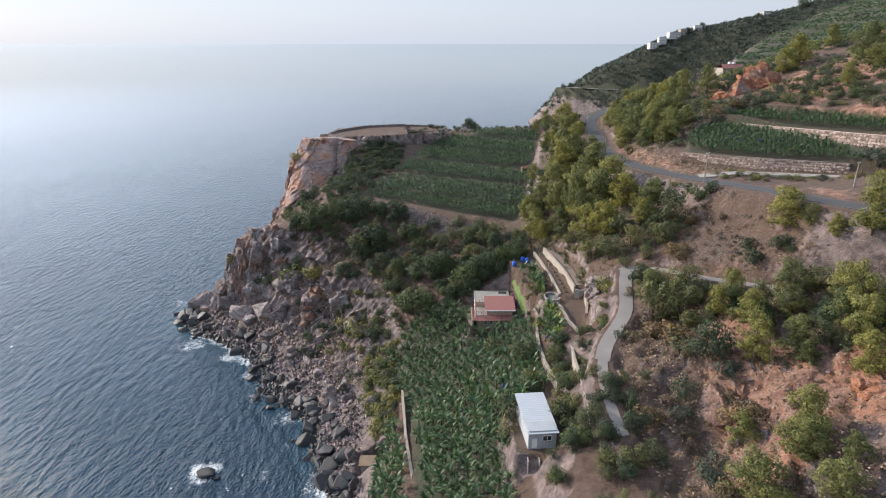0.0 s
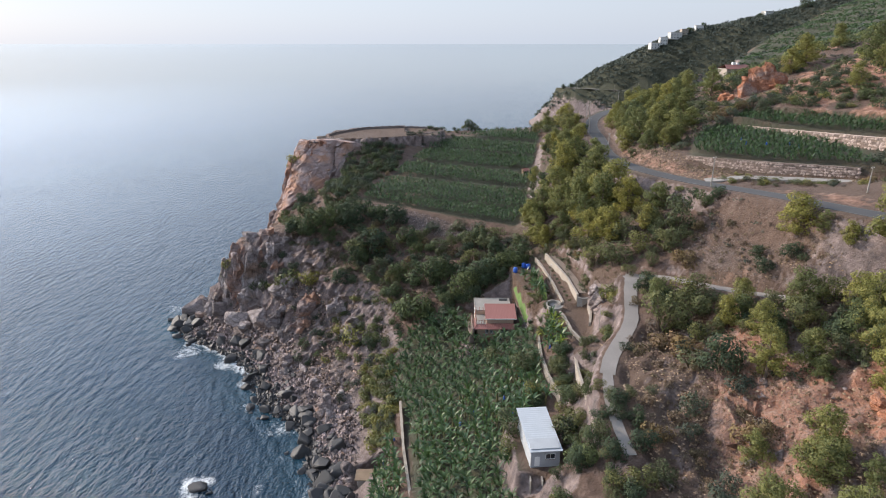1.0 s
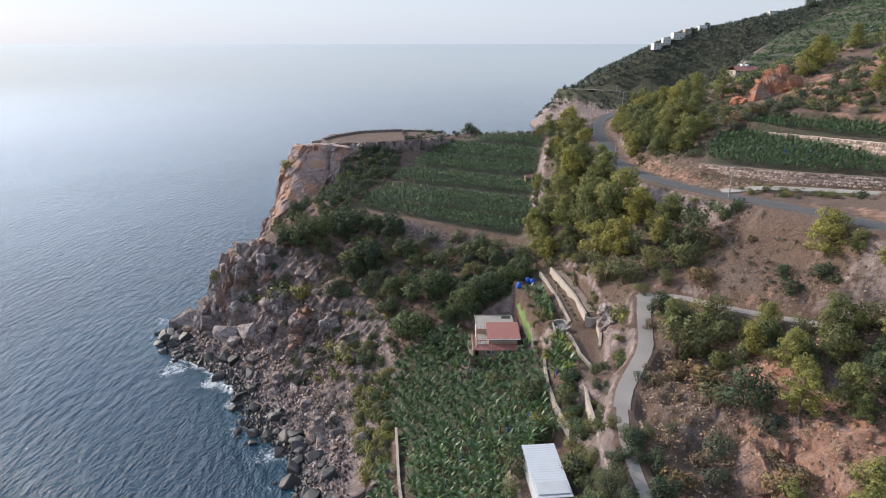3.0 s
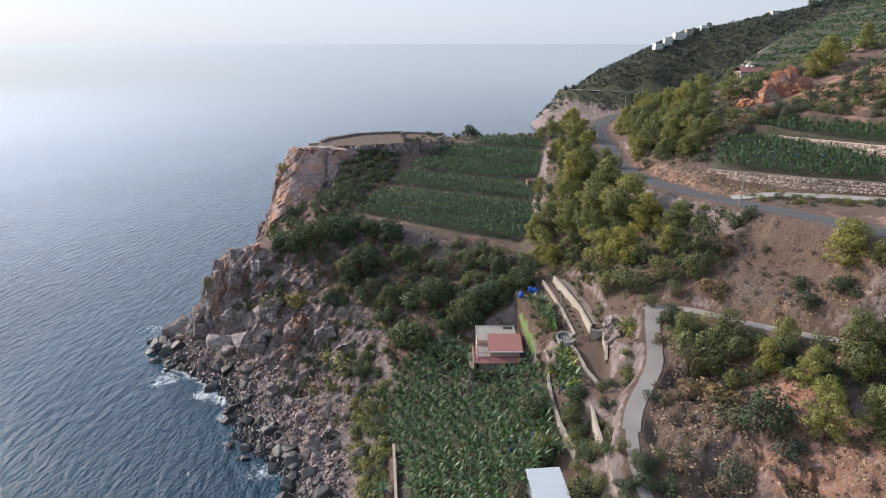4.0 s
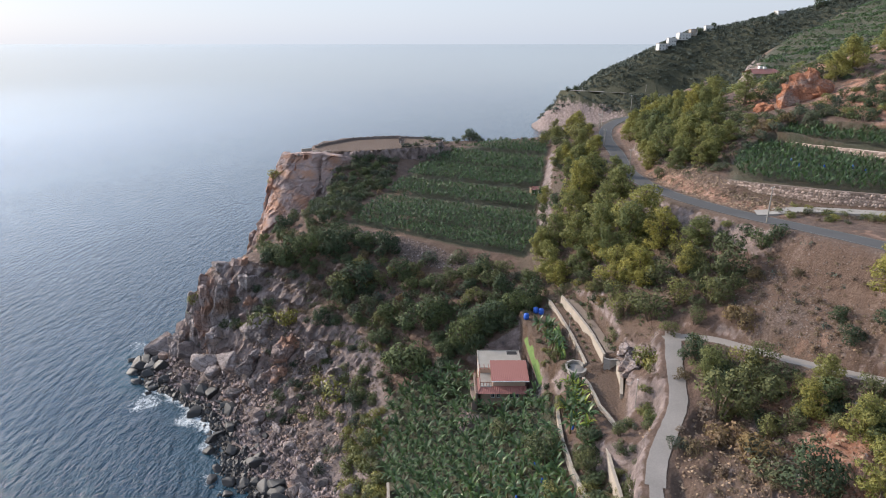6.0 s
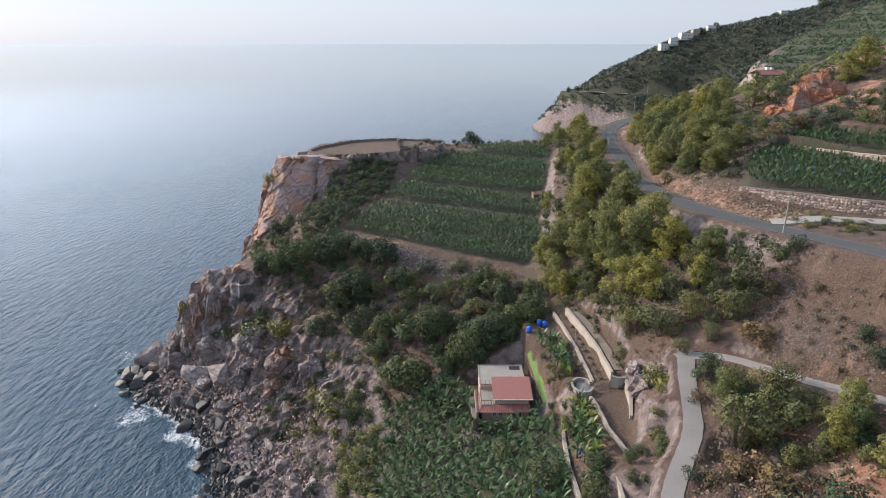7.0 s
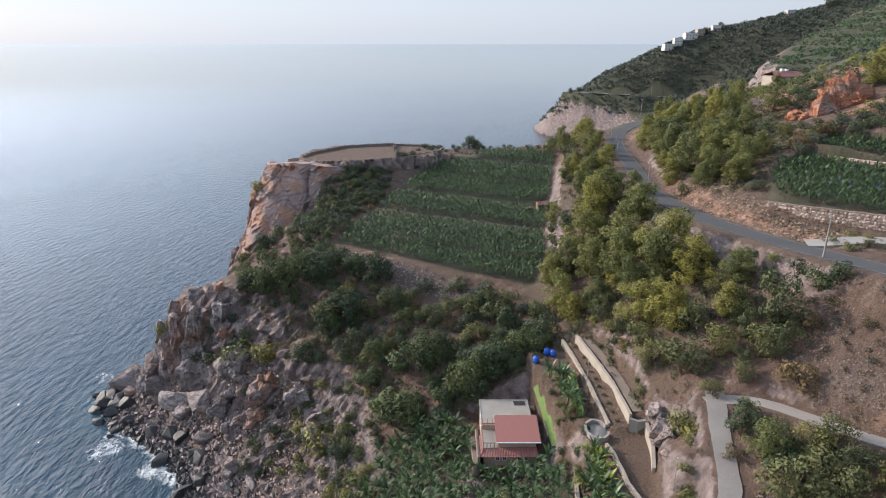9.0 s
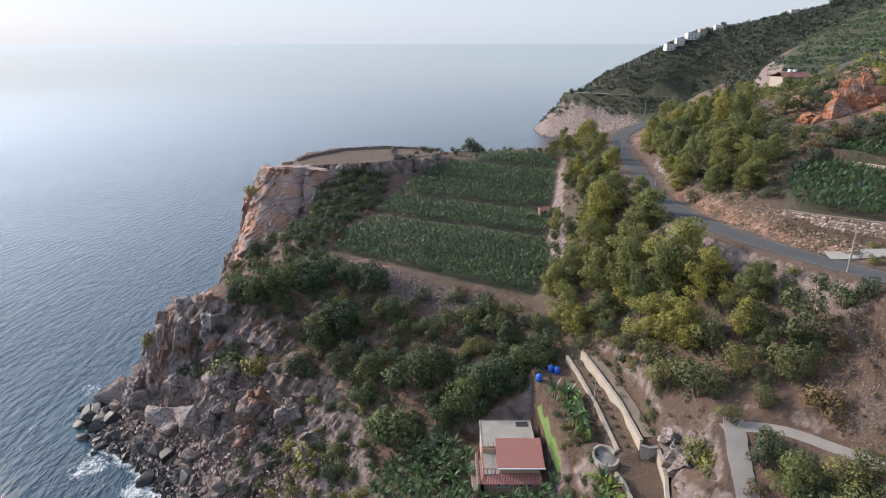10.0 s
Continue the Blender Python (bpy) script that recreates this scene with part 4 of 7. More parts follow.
def shrub_meshes(seed, tall, wide, mat, leaf=0.26, each=46, lobes=9):
    """A round, many-stemmed bush with an uneven outline."""
    rng = np.random.RandomState(seed)
    blobs, wood = [], []
    for k in range(lobes):
        a, d = rng.uniform(0, 6.28), wide * math.sqrt(rng.uniform(0.02, 0.75)) * 0.8
        r = wide * rng.uniform(0.28, 0.5)
        h = tall * rng.uniform(0.35, 0.95) * (1 - 0.35 * (d / wide) ** 2) - r * 0.5
        c = (math.cos(a) * d, math.sin(a) * d, max(h, r * 0.5))
        blobs.append((c, r))
        wood.append(tube([(c[0] * 0.15, c[1] * 0.15, -0.3), (c[0] * 0.5, c[1] * 0.5, c[2] * 0.55), c], [0.09, 0.06, 0.02], 3))
    v, f = joined(wood)
    return mesh_of("trunk", v, f, MAT["bark"]), leaf_mesh("crown", clumps(blobs, 2.2 * each, 0.82 * leaf, 0.5, rng, 0.35, 0.9), MAT[mat])


PLANTS = {}


def plant_kind(name, label, category, group, makers):
    """Several shapes of one kind of plant, each an Empty with trunk and crown."""
    PLANTS[name] = [name, label, category, group, [m() for m in makers], [None] * len(makers)]


def plant(name, x, y, size=1.0, rng=None, sink=0.12, z=None):
    """Sets one plant on the ground at (x, y)."""
    nm, label, category, group, shapes, first = PLANTS[name]
    k = rng.randint(len(shapes))
    z = float(ground(x, y)) - sink if z is None else z
    m = pose(x, y, z, rng.uniform(-4, 4), rng.uniform(-4, 4), rng.uniform(0, 360)) @ Matrix.Diagonal((size, size, size * rng.uniform(0.88, 1.15), 1))
    if first[k] is None:
        ob = tagged(new(nm), label, category, group)
        part("trunk", shapes[k][0], ob)
        part("crown", shapes[k][1], ob)
        ob.matrix_basis = m
        first[k] = (ob, Matrix.Diagonal((*m.to_scale(), 1)))
        return ob
    ob, scale = first[k]
    copy = copy_thing(ob, Matrix.Identity(4))
    copy.matrix_basis = m
    return copy


plant_kind("pine_tree", "sunlit yellow-green pine tree with an open crown", "tree", "pines on the slope", [lambda s=s: pine_meshes(s, 7.2 + s % 3, 2.5 + 0.35 * (s % 2), "pine_leaf") for s in range(5)])
plant_kind("broadleaf_tree", "dense dark green broad-leaved tree on the slope", "tree", "dark trees on the slope", [lambda s=s: shrub_meshes(20 + s, 4.6, 2.7, "leaf", 0.26, 52, 12) for s in range(4)])
plant_kind("bush", "dark green evergreen bush on dry ground", "bush", "dark bushes", [lambda s=s: shrub_meshes(40 + s, 2.4, 1.7, "leaf", 0.19, 90, 9) for s in range(4)])
plant_kind("grey_bush", "grey-green round bush on a rocky slope", "bush", "grey-green bushes", [lambda s=s: shrub_meshes(60 + s, 2.1, 1.6, "grey_leaf", 0.18, 90, 8) for s in range(4)])
plant_kind("yellow_bush", "yellow-green spreading bush on the coastal slope", "bush", "yellow-green bushes", [lambda s=s: shrub_meshes(80 + s, 1.7, 1.7, "yellow_leaf", 0.22, 62, 8) for s in range(3)])
plant_kind("dry_shrub", "dry brown shrub on bare earth", "shrub", "dry shrubs", [lambda s=s: shrub_meshes(100 + s, 1.1, 1.0, "dry_leaf", 0.17, 80, 6) for s in range(3)])
plant_kind("rusty_bush", "rust-brown half dry bush on the slope", "bush", "rusty bushes", [lambda s=s: shrub_meshes(110 + s, 2.3, 1.9, "rust_leaf", 0.22, 60, 8) for s in range(2)])
plant_kind("olive_tree", "soft grey-green olive tree with a round crown", "tree", "olive trees", [lambda s=s: shrub_meshes(120 + s, 4.2, 2.2, "olive_leaf", 0.21, 72, 10) for s in range(3)])


def spots(poly, gap, rng, jitter=0.45):
    """Uneven rows of places within a polygon."""
    xs, ys = [p[0] for p in poly], [p[1] for p in poly]
    gx, gy = np.meshgrid(np.arange(min(xs), max(xs), gap), np.arange(min(ys), max(ys), gap))
    gx = gx + (np.arange(gx.shape[0])[:, None] % 2) * gap / 2
    gx, gy = (gx + rng.uniform(-jitter, jitter, gx.shape) * gap).ravel(), (gy + rng.uniform(-jitter, jitter, gy.shape) * gap).ravel()
    keep = inside(gx, gy, poly) > 0
    for line, half in ((ROAD, 5.6), (LANE, 3.0), (SPUR, 2.4), ([(112, 238, 0), (134, 240, 0)], 9.0)):
        keep &= along(gx, gy, line)[0] > half
    return list(zip(gx[keep], gy[keep]))


def wood_of(poly, gap, mix, seed, share=1.0, low=0.7, high=1.25):
    """Plants over an area; mix: (kind, weight) pairs."""
    rng = np.random.RandomState(seed)
    names, weights = [m[0] for m in mix], np.array([m[1] for m in mix], float)
    for x, y in spots(poly, gap, rng):
        if rng.rand() < share:
            plant(names[rng.choice(len(names), p=weights / weights.sum())], x, y, rng.uniform(low, high), rng)


one = np.random.RandomState(5)
# Trees and bushes that stand out by themselves.
STANDING = {
    "broadleaf_tree": [
        (81.7, 263.9, 1.84), (53.5, 236.5, 1.4), (93.4, 324, 1.52), (99.5, 298.2, 1.51), (63.6, 282.6, 1.44),
        (-34.6, 218.5, 2.16), (-42.8, 218.5, 1.95), (-50.8, 218.4, 2.17), (-29.5, 224.3, 1.67), (-24.2, 206.1, 2.34), (-17.2, 214.8, 1.69), (-5.3, 185.6, 2.48), (-9.7, 173, 2.52),
        (7, 174.8, 2.01), (13.2, 176.8, 2.02), (18.4, 179.1, 1.79), (24, 182.8, 1.65), (-12.1, 206.1, 1.63), (0.6, 188.5, 1.28), (-17.3, 185.2, 1.46), (17.6, 188.2, 1.45),
        (-15.2, 191.4, 1.32), (9.6, 171.4, 1.23), (46.9, 131.5, 1.22), (-56.1, 218.8, 1.42), (51, 98.8, 1.54), (72.1, 95.4, 1.32),
    ],
    "olive_tree": [
        (59.4, 297.9, 2.59), (52.3, 252.1, 1.98), (49, 286.1, 1.93), (77.8, 217.9, 1.38), (96.9, 225.4, 1.29), (87.3, 292.9, 1.62),
        (-31.2, 204.6, 1.96), (14.4, 192, 1.68), (8.9, 197.2, 1.62), (18.5, 196.6, 1.44), (9.1, 187.3, 1.42), (-21.3, 196.3, 1.47), (-1.6, 196.7, 1.51), (60.3, 150.3, 2.21),
        (44.9, 150.4, 1.97), (41.4, 156, 1.67), (40.4, 162.4, 1.32), (50.1, 150.2, 1.56), (55.4, 146.6, 1.5), (55.2, 156.4, 1.47), (58.3, 144.4, 1.46), (39.5, 169.3, 1.12),
        (48.9, 127, 1.48), (52.5, 124.4, 1.35), (56.4, 125.3, 1.2), (37.3, 177.9, 1.2), (49.4, 158.3, 1.67), (51.3, 142.7, 1.02), (45.9, 141.4, 0.87), (46.3, 118.2, 2.17),
        (52.3, 118.1, 1.85), (66.6, 103.4, 1.63), (73.2, 106.7, 1.38), (76.2, 99.5, 1.47), (12.9, 139.8, 1.2), (19.8, 126.5, 1.7), (19.9, 115, 1.2), (13, 103.7, 1.3),
        (12.6, 99.4, 1.1), (23.7, 100, 1.5), (24.3, 105.9, 1.1), (25.7, 119.5, 1), (18.5, 131, 1.1),
    ],
    "pine_tree": [
        (72.7, 228.1, 1.37), (84.1, 232.5, 1.57), (104.2, 271.5, 1.33), (73.8, 216, 1.02), (108.7, 255.3, 1.43), (86.7, 216.7, 1.01), (77.6, 205.1, 0.95), (90.9, 235.8, 1.22),
        (82.3, 245, 1.09), (71, 235.3, 0.95),
        (51.3, 179.8, 1.93), (47.3, 176.5, 1.64), (52.5, 170.4, 1.4), (45.8, 195.4, 1.69), (42.3, 185.8, 1.6), (42.8, 215.9, 1.7), (38.1, 206.4, 1.62), (33.1, 200.8, 1.39),
        (30, 189.8, 1.49), (41.8, 168.1, 1.41), (45.9, 161.2, 1.46), (48, 225.2, 1.56), (52, 204.3, 1.76), (38.4, 194.7, 1.51), (29.7, 199.9, 0.99), (37.4, 181.6, 1.22),
        (74.8, 123, 1.46), (76.6, 117.7, 0.61), (79, 112.5, 0.71), (82.5, 107.9, 1.42), (56.4, 94.3, 1.22), (55.9, 75.4, 1.18), (45.3, 67.9, 1.27), (68.9, 82.8, 0.99),
        (61.9, 116.3, 0.76), (145.3, 255.8, 1.7), (153.9, 228.7, 1.86), (163.1, 265.8, 1.22), (137.6, 252.3, 1.17), (136.7, 208.7, 1.09), (149.8, 216.3, 1.33),
    ],
    "rusty_bush": [
        (79.1, 280.4, 2.02), (94.7, 215.1, 1.43), (98.2, 216.6, 1.58), (105.7, 219.6, 1.46),
        (-6.9, 204.5, 1.71), (3.3, 194.7, 1.21), (58, 137, 1.8), (57.4, 140.1, 1.16), (38.5, 165.2, 0.96),
    ],
    "grey_bush": [
        (99, 212.9, 1.81), (108.4, 219.1, 1.88), (110.8, 216.6, 1.84), (114.5, 216, 1.66), (88.6, 208, 1.78), (94.1, 210.9, 1.64), (77.4, 198.4, 1.53),
        (0.8, 167.8, 2.14), (-3.4, 211, 2.24), (5.7, 209.1, 2.39), (12.1, 205, 2.33), (-18.8, 198.5, 1.79), (-25.6, 195.3, 2.09), (21.7, 194.7, 1.72), (-9.4, 186.5, 1.67),
        (116, 160, 2.4), (121, 156, 2.6), (114, 155, 2), (125, 163, 2.2),
    ],
    "yellow_bush": [
        (-28.1, 176.7, 3.2), (-56.4, 205.2, 3.28), (-46.7, 201.1, 2.71), (-21.8, 177.1, 1.67), (-35.2, 183, 1.75), (-34.9, 189.1, 1.5), (6.5, 187.4, 1.28), (40.8, 135.1, 1.43),
        (35.5, 179.6, 1.19), (-70.5, 287, 2.3), (-66, 285.5, 1.4), (-72, 286.5, 1.3),
    ],
    "bush": [
        (32.5, 216, 1.4), (34, 224, 1.5), (35, 232, 1.6), (36, 240, 1.5), (37.5, 248, 1.6), (34, 219, 1.3), (38, 252, 1.4),
        (-18.5, 219.7, 2.21), (67.1, 151.5, 1.73), (69, 149.3, 1.44), (65.7, 156.6, 1.3), (62.9, 160.7, 1.19), (-23.7, 216.1, 1.68), (-29.4, 212.3, 1.65),
    ],
}
for kind, places in STANDING.items():
    for x, y, size_of in places:
        plant(kind, x, y, size_of, one)
# Pines between the upper field and the road.
wood_of([(27, 182), (28, 204), (34, 215), (36, 240), (42, 262), (52, 292), (62, 290), (63, 266), (58, 240), (55, 212), (56, 190), (60, 174), (63, 158), (58, 145), (46, 147), (40.5, 152), (39, 166), (34, 178)], 5.0, (("pine_tree", 4), ("broadleaf_tree", 1), ("olive_tree", 3), ("bush", 1.5)), 1, 0.62, 0.75, 1.25)
# Dark thicket below the upper field and behind the house.
wood_of([(-8, 174), (0, 177), (5, 171), (21, 180), (26, 190), (24, 201), (10, 203), (-2, 206), (-10, 196), (-14, 184)], 4.4, (("broadleaf_tree", 1), ("olive_tree", 1), ("bush", 2.5), ("grey_bush", 1)), 2, 0.92, 0.9, 1.5)
wood_of([(-40, 196), (-26, 188), (-14, 184), (-10, 196), (-2, 206), (-18, 212), (-30, 216), (-44, 214)], 3.8, (("broadleaf_tree", 2), ("bush", 3), ("grey_bush", 1.5), ("rusty_bush", 0.8), ("olive_tree", 1), ("yellow_bush", 1.2)), 3, 0.68, 0.9, 1.5)
wood_of([(-44, 214), (-30, 216), (-20, 216), (-30, 227), (-38, 236), (-44, 246), (-58, 236), (-64, 226), (-56, 216)], 4.2, (("broadleaf_tree", 4), ("bush", 2), ("grey_bush", 1), ("olive_tree", 0.8)), 4, 0.8, 0.9, 1.5)
# The cape's slope.
wood_of([(-38, 236), (-30, 246), (-24, 262), (-18, 284), (-22, 297), (-36, 292), (-42, 285), (-46, 276), (-50, 264), (-54, 250), (-44, 246)], 2.9, (("grey_bush", 4), ("bush", 3), ("dry_shrub", 0.3)), 5, 0.95, 1.1, 1.7)
wood_of([(-76, 268), (-58, 268), (-50, 262), (-54, 250), (-66, 236), (-72, 250)], 4.0, (("grey_bush", 3), ("dry_shrub", 1), ("yellow_bush", 1), ("bush", 2), ("broadleaf_tree", 1)), 6, 0.85, 0.9, 1.6)
# Hanging bushes on the coastal bank.
wood_of([(-25, 167), (-17, 169), (-15, 158), (-12, 140), (-14, 127), (-18, 130), (-22, 146)], 2.0, (("yellow_bush", 9), ("grey_bush", 1)), 7, 0.95, 0.95, 1.5)
wood_of([(-50, 176), (-28, 172), (-18, 172), (-14, 184), (-26, 188), (-40, 196), (-54, 200)], 3.7, (("yellow_bush", 3), ("grey_bush", 2), ("dry_shrub", 2), ("bush", 3)), 8, 0.8, 0.8, 1.6)
wood_of([(-30, 152), (-22, 146), (-16, 168), (-24, 172), (-34, 170)], 3.2, (("yellow_bush", 3), ("dry_shrub", 2), ("grey_bush", 3)), 36, 0.6, 0.6, 1.3)
wood_of([(-22, 160), (-14, 158), (-6, 170), (-12, 180), (-24, 176)], 3.4, (("bush", 3), ("grey_bush", 2), ("yellow_bush", 1), ("broadleaf_tree", 1)), 37, 0.75, 0.6, 1.2)
wood_of([(-74, 206), (-60, 206), (-44, 206), (-46, 214), (-60, 218), (-76, 220)], 4.2, (("bush", 3), ("grey_bush", 2)), 9, 0.65, 1.0, 1.7)
# The thicket beside the lane, and pines above the red slope.
wood_of([(47.5, 138), (51, 133.5), (56, 125), (61.5, 117), (65, 111.5), (75, 103), (90, 92), (94, 86), (72, 86), (64, 97), (58, 106), (51, 111), (47, 115), (45.6, 121), (46.4, 130)], 3.1, (("olive_tree", 4), ("broadleaf_tree", 2.5), ("pine_tree", 1.2), ("yellow_bush", 0.6)), 10, 0.75, 0.7, 1.15)
# Trees round the house, and below the pines down to the farm track.
wood_of([(-4, 172), (6, 170.8), (22, 172), (27, 182), (20, 186), (-2, 180)], 3.0, (("broadleaf_tree", 5), ("bush", 1)), 31, 0.95, 0.7, 1.1)
wood_of([(-8, 171), (-3, 162), (5.4, 156), (5.6, 170), (-3, 174)], 2.8, (("broadleaf_tree", 3), ("bush", 2), ("yellow_bush", 1)), 32, 0.75, 0.5, 0.85)
wood_of([(37.4, 150), (40, 150), (41, 166), (36, 178), (32, 180), (37.4, 166)], 2.6, (("bush", 2), ("olive_tree", 2), ("dry_shrub", 1), ("yellow_bush", 1)), 34, 0.8, 0.5, 0.9)
wood_of([(37.6, 121), (40, 126), (42, 132), (43.4, 138), (40, 138), (38.2, 130), (35, 124)], 2.2, (("bush", 1), ("yellow_bush", 2), ("dry_shrub", 2)), 35, 0.9, 0.6, 1.0)
wood_of([(29.6, 103), (31, 108), (33, 116), (35, 124), (32, 125), (29.8, 116)], 1.9, (("bush", 2), ("olive_tree", 1), ("grey_bush", 1)), 38, 0.85, 0.4, 0.75)
wood_of([(64, 128), (70, 118), (80, 110), (84, 114), (76, 122), (68, 130)], 4.0, (("bush", 2), ("broadleaf_tree", 2)), 11, 0.7, 0.7, 1.0)
wood_of([(48, 146), (60, 146), (64, 160), (62, 170), (56, 160)], 4.0, (("olive_tree", 2), ("bush", 2), ("pine_tree", 1), ("rusty_bush", 1)), 12, 0.85, 0.8, 1.3)
wood_of([(60, 150), (72, 152), (69, 160), (62, 172), (58, 172)], 3.6, (("bush", 2), ("dry_shrub", 2), ("yellow_bush", 1)), 13, 0.6, 0.7, 1.3)
for x, y, s in ((96, 99, 1.0), (63, 93, 1.0), (60, 104, 1.0)):
    plant("pine_tree", x, y, s, one)
for x, y, s in ((30.6, 97.4, 0.7), (29.2, 100, 0.6), (32, 95.5, 0.8), (30.2, 93, 0.7), (27.6, 93, 0.8), (27.2, 89, 0.9), (28.2, 84, 0.9), (33.6, 92, 0.85), (33.5, 86, 1.0), (34.4, 98, 0.7), (27, 79, 1.0), (31, 79, 1.1), (35, 80, 1.0), (24, 86, 0.7), (30.5, 117.5, 0.6), (31.2, 120.5, 0.65), (29.8, 114, 0.6), (29.2, 110, 0.6), (28.6, 106, 0.7), (26.8, 121, 0.7), (25.6, 116, 0.8)):
    plant(("broadleaf_tree", "olive_tree")[int(x * 3) % 2], x, y, s, one)
for x, y, s, kind in ((41, 139, 1.9, "yellow_bush"), (44, 128, 1.0, "rusty_bush"), (37.4, 113, 1.2, "grey_bush"), (39.5, 116, 1.2, "dry_shrub"), (36, 121, 1.1, "bush"), (37.5, 124, 0.9, "yellow_bush"), (33, 123.5, 0.9, "bush"), (-82.5, 217.2, 1.7, "yellow_bush"), (-63, 208.5, 1.7, "yellow_bush"), (-60, 207.5, 1.6, "bush"), (-66, 210, 1.4, "bush"), (-74, 290, 1.1, "yellow_bush"), (-83, 285, 1.3, "yellow_bush"), (-30, 199, 0.8, "olive_tree"), (-9, 176, 1.2, "broadleaf_tree"), (14, 333, 1.3, "broadleaf_tree"), (17.5, 333.5, 1.15, "broadleaf_tree"), (11.5, 333, 1.0, "olive_tree"), (-24, 223, 1.3, "bush"), (-16, 219, 1.6, "bush"), (6, 209, 1.0, "grey_bush"), (-4, 213, 0.8, "dry_shrub"), (64, 146, 1.2, "rusty_bush"), (48, 108, 1.5, "grey_bush"), (45, 114, 1.3, "rusty_bush"), (43, 107, 1.8, "dry_shrub"), (45, 119, 2.4, "dry_shrub"), (48, 114, 2.6, "dry_shrub"), (46.5, 109, 2.2, "dry_shrub"), (50, 104, 2.4, "dry_shrub"), (44, 113, 2.0, "dry_shrub"), (47, 103, 2.2, "grey_bush")):
    plant(kind, x, y, s, one)
plant("yellow_bush", -80.6, 217.0, 2.0, one, z=22.6)
# The wood above the bend.
wood_of([(66, 210), (68, 240), (73, 258), (77, 285), (84, 310), (95, 332), (110, 346), (125, 332), (116, 300), (104, 268), (91, 240), (84, 216), (79, 204), (75, 200)], 5.6, (("pine_tree", 5), ("broadleaf_tree", 2), ("olive_tree", 2), ("bush", 1)), 14, 0.93, 0.75, 1.2)
wood_of([(98, 222), (112, 250), (118, 272), (140, 268), (140, 236), (150, 200), (146, 170), (132, 182), (122, 200)], 4.3, (("grey_bush", 3), ("bush", 4), ("yellow_bush", 1)), 15, 0.85, 0.9, 1.5)
# Round the walls and the shed.
wood_of([(22, 85), (29, 85), (29, 100), (28.5, 124), (25, 128), (23.5, 110), (24.5, 98)], 2.5, (("broadleaf_tree", 2), ("olive_tree", 3), ("bush", 2)), 16, 0.9, 0.65, 1.0)
wood_of([(22, 62), (34, 62), (36, 84), (37, 100), (36.5, 106), (34, 100), (31, 93), (26, 84)], 3.0, (("olive_tree", 3), ("broadleaf_tree", 1), ("dry_shrub", 1)), 23, 0.7, 0.6, 0.9)
wood_of([(19, 80), (26, 88), (27, 92), (24, 98), (22, 92), (18, 86)], 2.6, (("olive_tree", 3), ("broadleaf_tree", 2)), 24, 0.9, 0.6, 0.9)
wood_of([(14, 108), (22, 108), (23, 118), (16, 118)], 3.4, (("broadleaf_tree", 2), ("olive_tree", 1)), 17, 0.7, 0.6, 0.9)
wood_of([(33, 60), (50, 60), (54, 98), (47, 112), (42, 120), (36, 106)], 3.2, (("dry_shrub", 5), ("grey_bush", 1), ("rusty_bush", 0.8)), 18, 0.6, 0.8, 1.9)
wood_of([(40, 60), (56, 58), (92, 58), (90, 84), (74, 90), (60, 92), (54, 100), (50, 92), (42, 80)], 5.2, (("pine_tree", 2), ("dry_shrub", 3), ("grey_bush", 1), ("rusty_bush", 1)), 25, 0.6, 0.7, 1.2)
wood_of([(24, 136), (28.5, 140), (28, 150), (24, 152), (22.5, 146)], 2.4, (("olive_tree", 2), ("bush", 2), ("yellow_bush", 1)), 26, 0.8, 0.45, 0.8)
wood_of([(82, 172), (92, 162), (108, 152), (116, 146), (112, 140), (96, 152), (82, 163)], 2.6, (("yellow_bush", 3), ("dry_shrub", 1), ("rusty_bush", 0.6), ("grey_bush", 1)), 19, 0.95, 0.5, 1.0)
wood_of([(76, 164), (80, 156), (92, 146), (106, 134), (116, 140), (100, 150), (86, 160), (78, 168)], 2.5, (("yellow_bush", 3), ("grey_bush", 2), ("dry_shrub", 2), ("rusty_bush", 0.6)), 39, 0.75, 0.5, 1.0)
wood_of([(60, 128), (60, 146), (68, 150), (75, 140), (80, 122), (72, 116)], 3.0, (("dry_shrub", 6), ("rusty_bush", 1)), 20, 0.6, 0.5, 1.2)
wood_of([(-20, 299), (0, 302), (8, 318), (2, 326), (26, 330), (40, 322), (50, 326), (40, 338), (-10, 336), (-8, 320)], 4.0, (("bush", 2), ("grey_bush", 3), ("dry_shrub", 1)), 21, 0.75, 0.7, 1.3)
wood_of([(45, 312), (58, 300), (66, 305), (74, 330), (82, 350), (60, 356), (48, 340)], 5.0, (("bush", 2), ("olive_tree", 2), ("pine_tree", 1)), 22, 0.8, 0.8, 1.3)


# ---- bananas ----
def banana_leaf(length, width, droop, rise, cuts=4):
    """One arched leaf, folded along its rib."""
    verts, faces = [], []
    for k in range(cuts + 1):
        t = k / cuts
        out = length * (0.1 + 0.9 * t) * math.cos(rise * (1 - 0.3 * t))
        up = length * (math.sin(rise) * t - droop * t * t)
        w = width * float(np.interp(t, (0, 0.25, 0.55, 0.8, 1), (0.3, 0.95, 1.05, 0.75, 0.08))) / 2
        verts += [(out, -w, up + 0.16 * w), (out, 0, up), (out, w, up + 0.16 * w)]
    for k in range(cuts):
        for s in (0, 1):
            faces.append((3 * k + s, 3 * k + s + 1, 3 * k + s + 4, 3 * k + s + 3))
    return np.array(verts), np.array(faces)


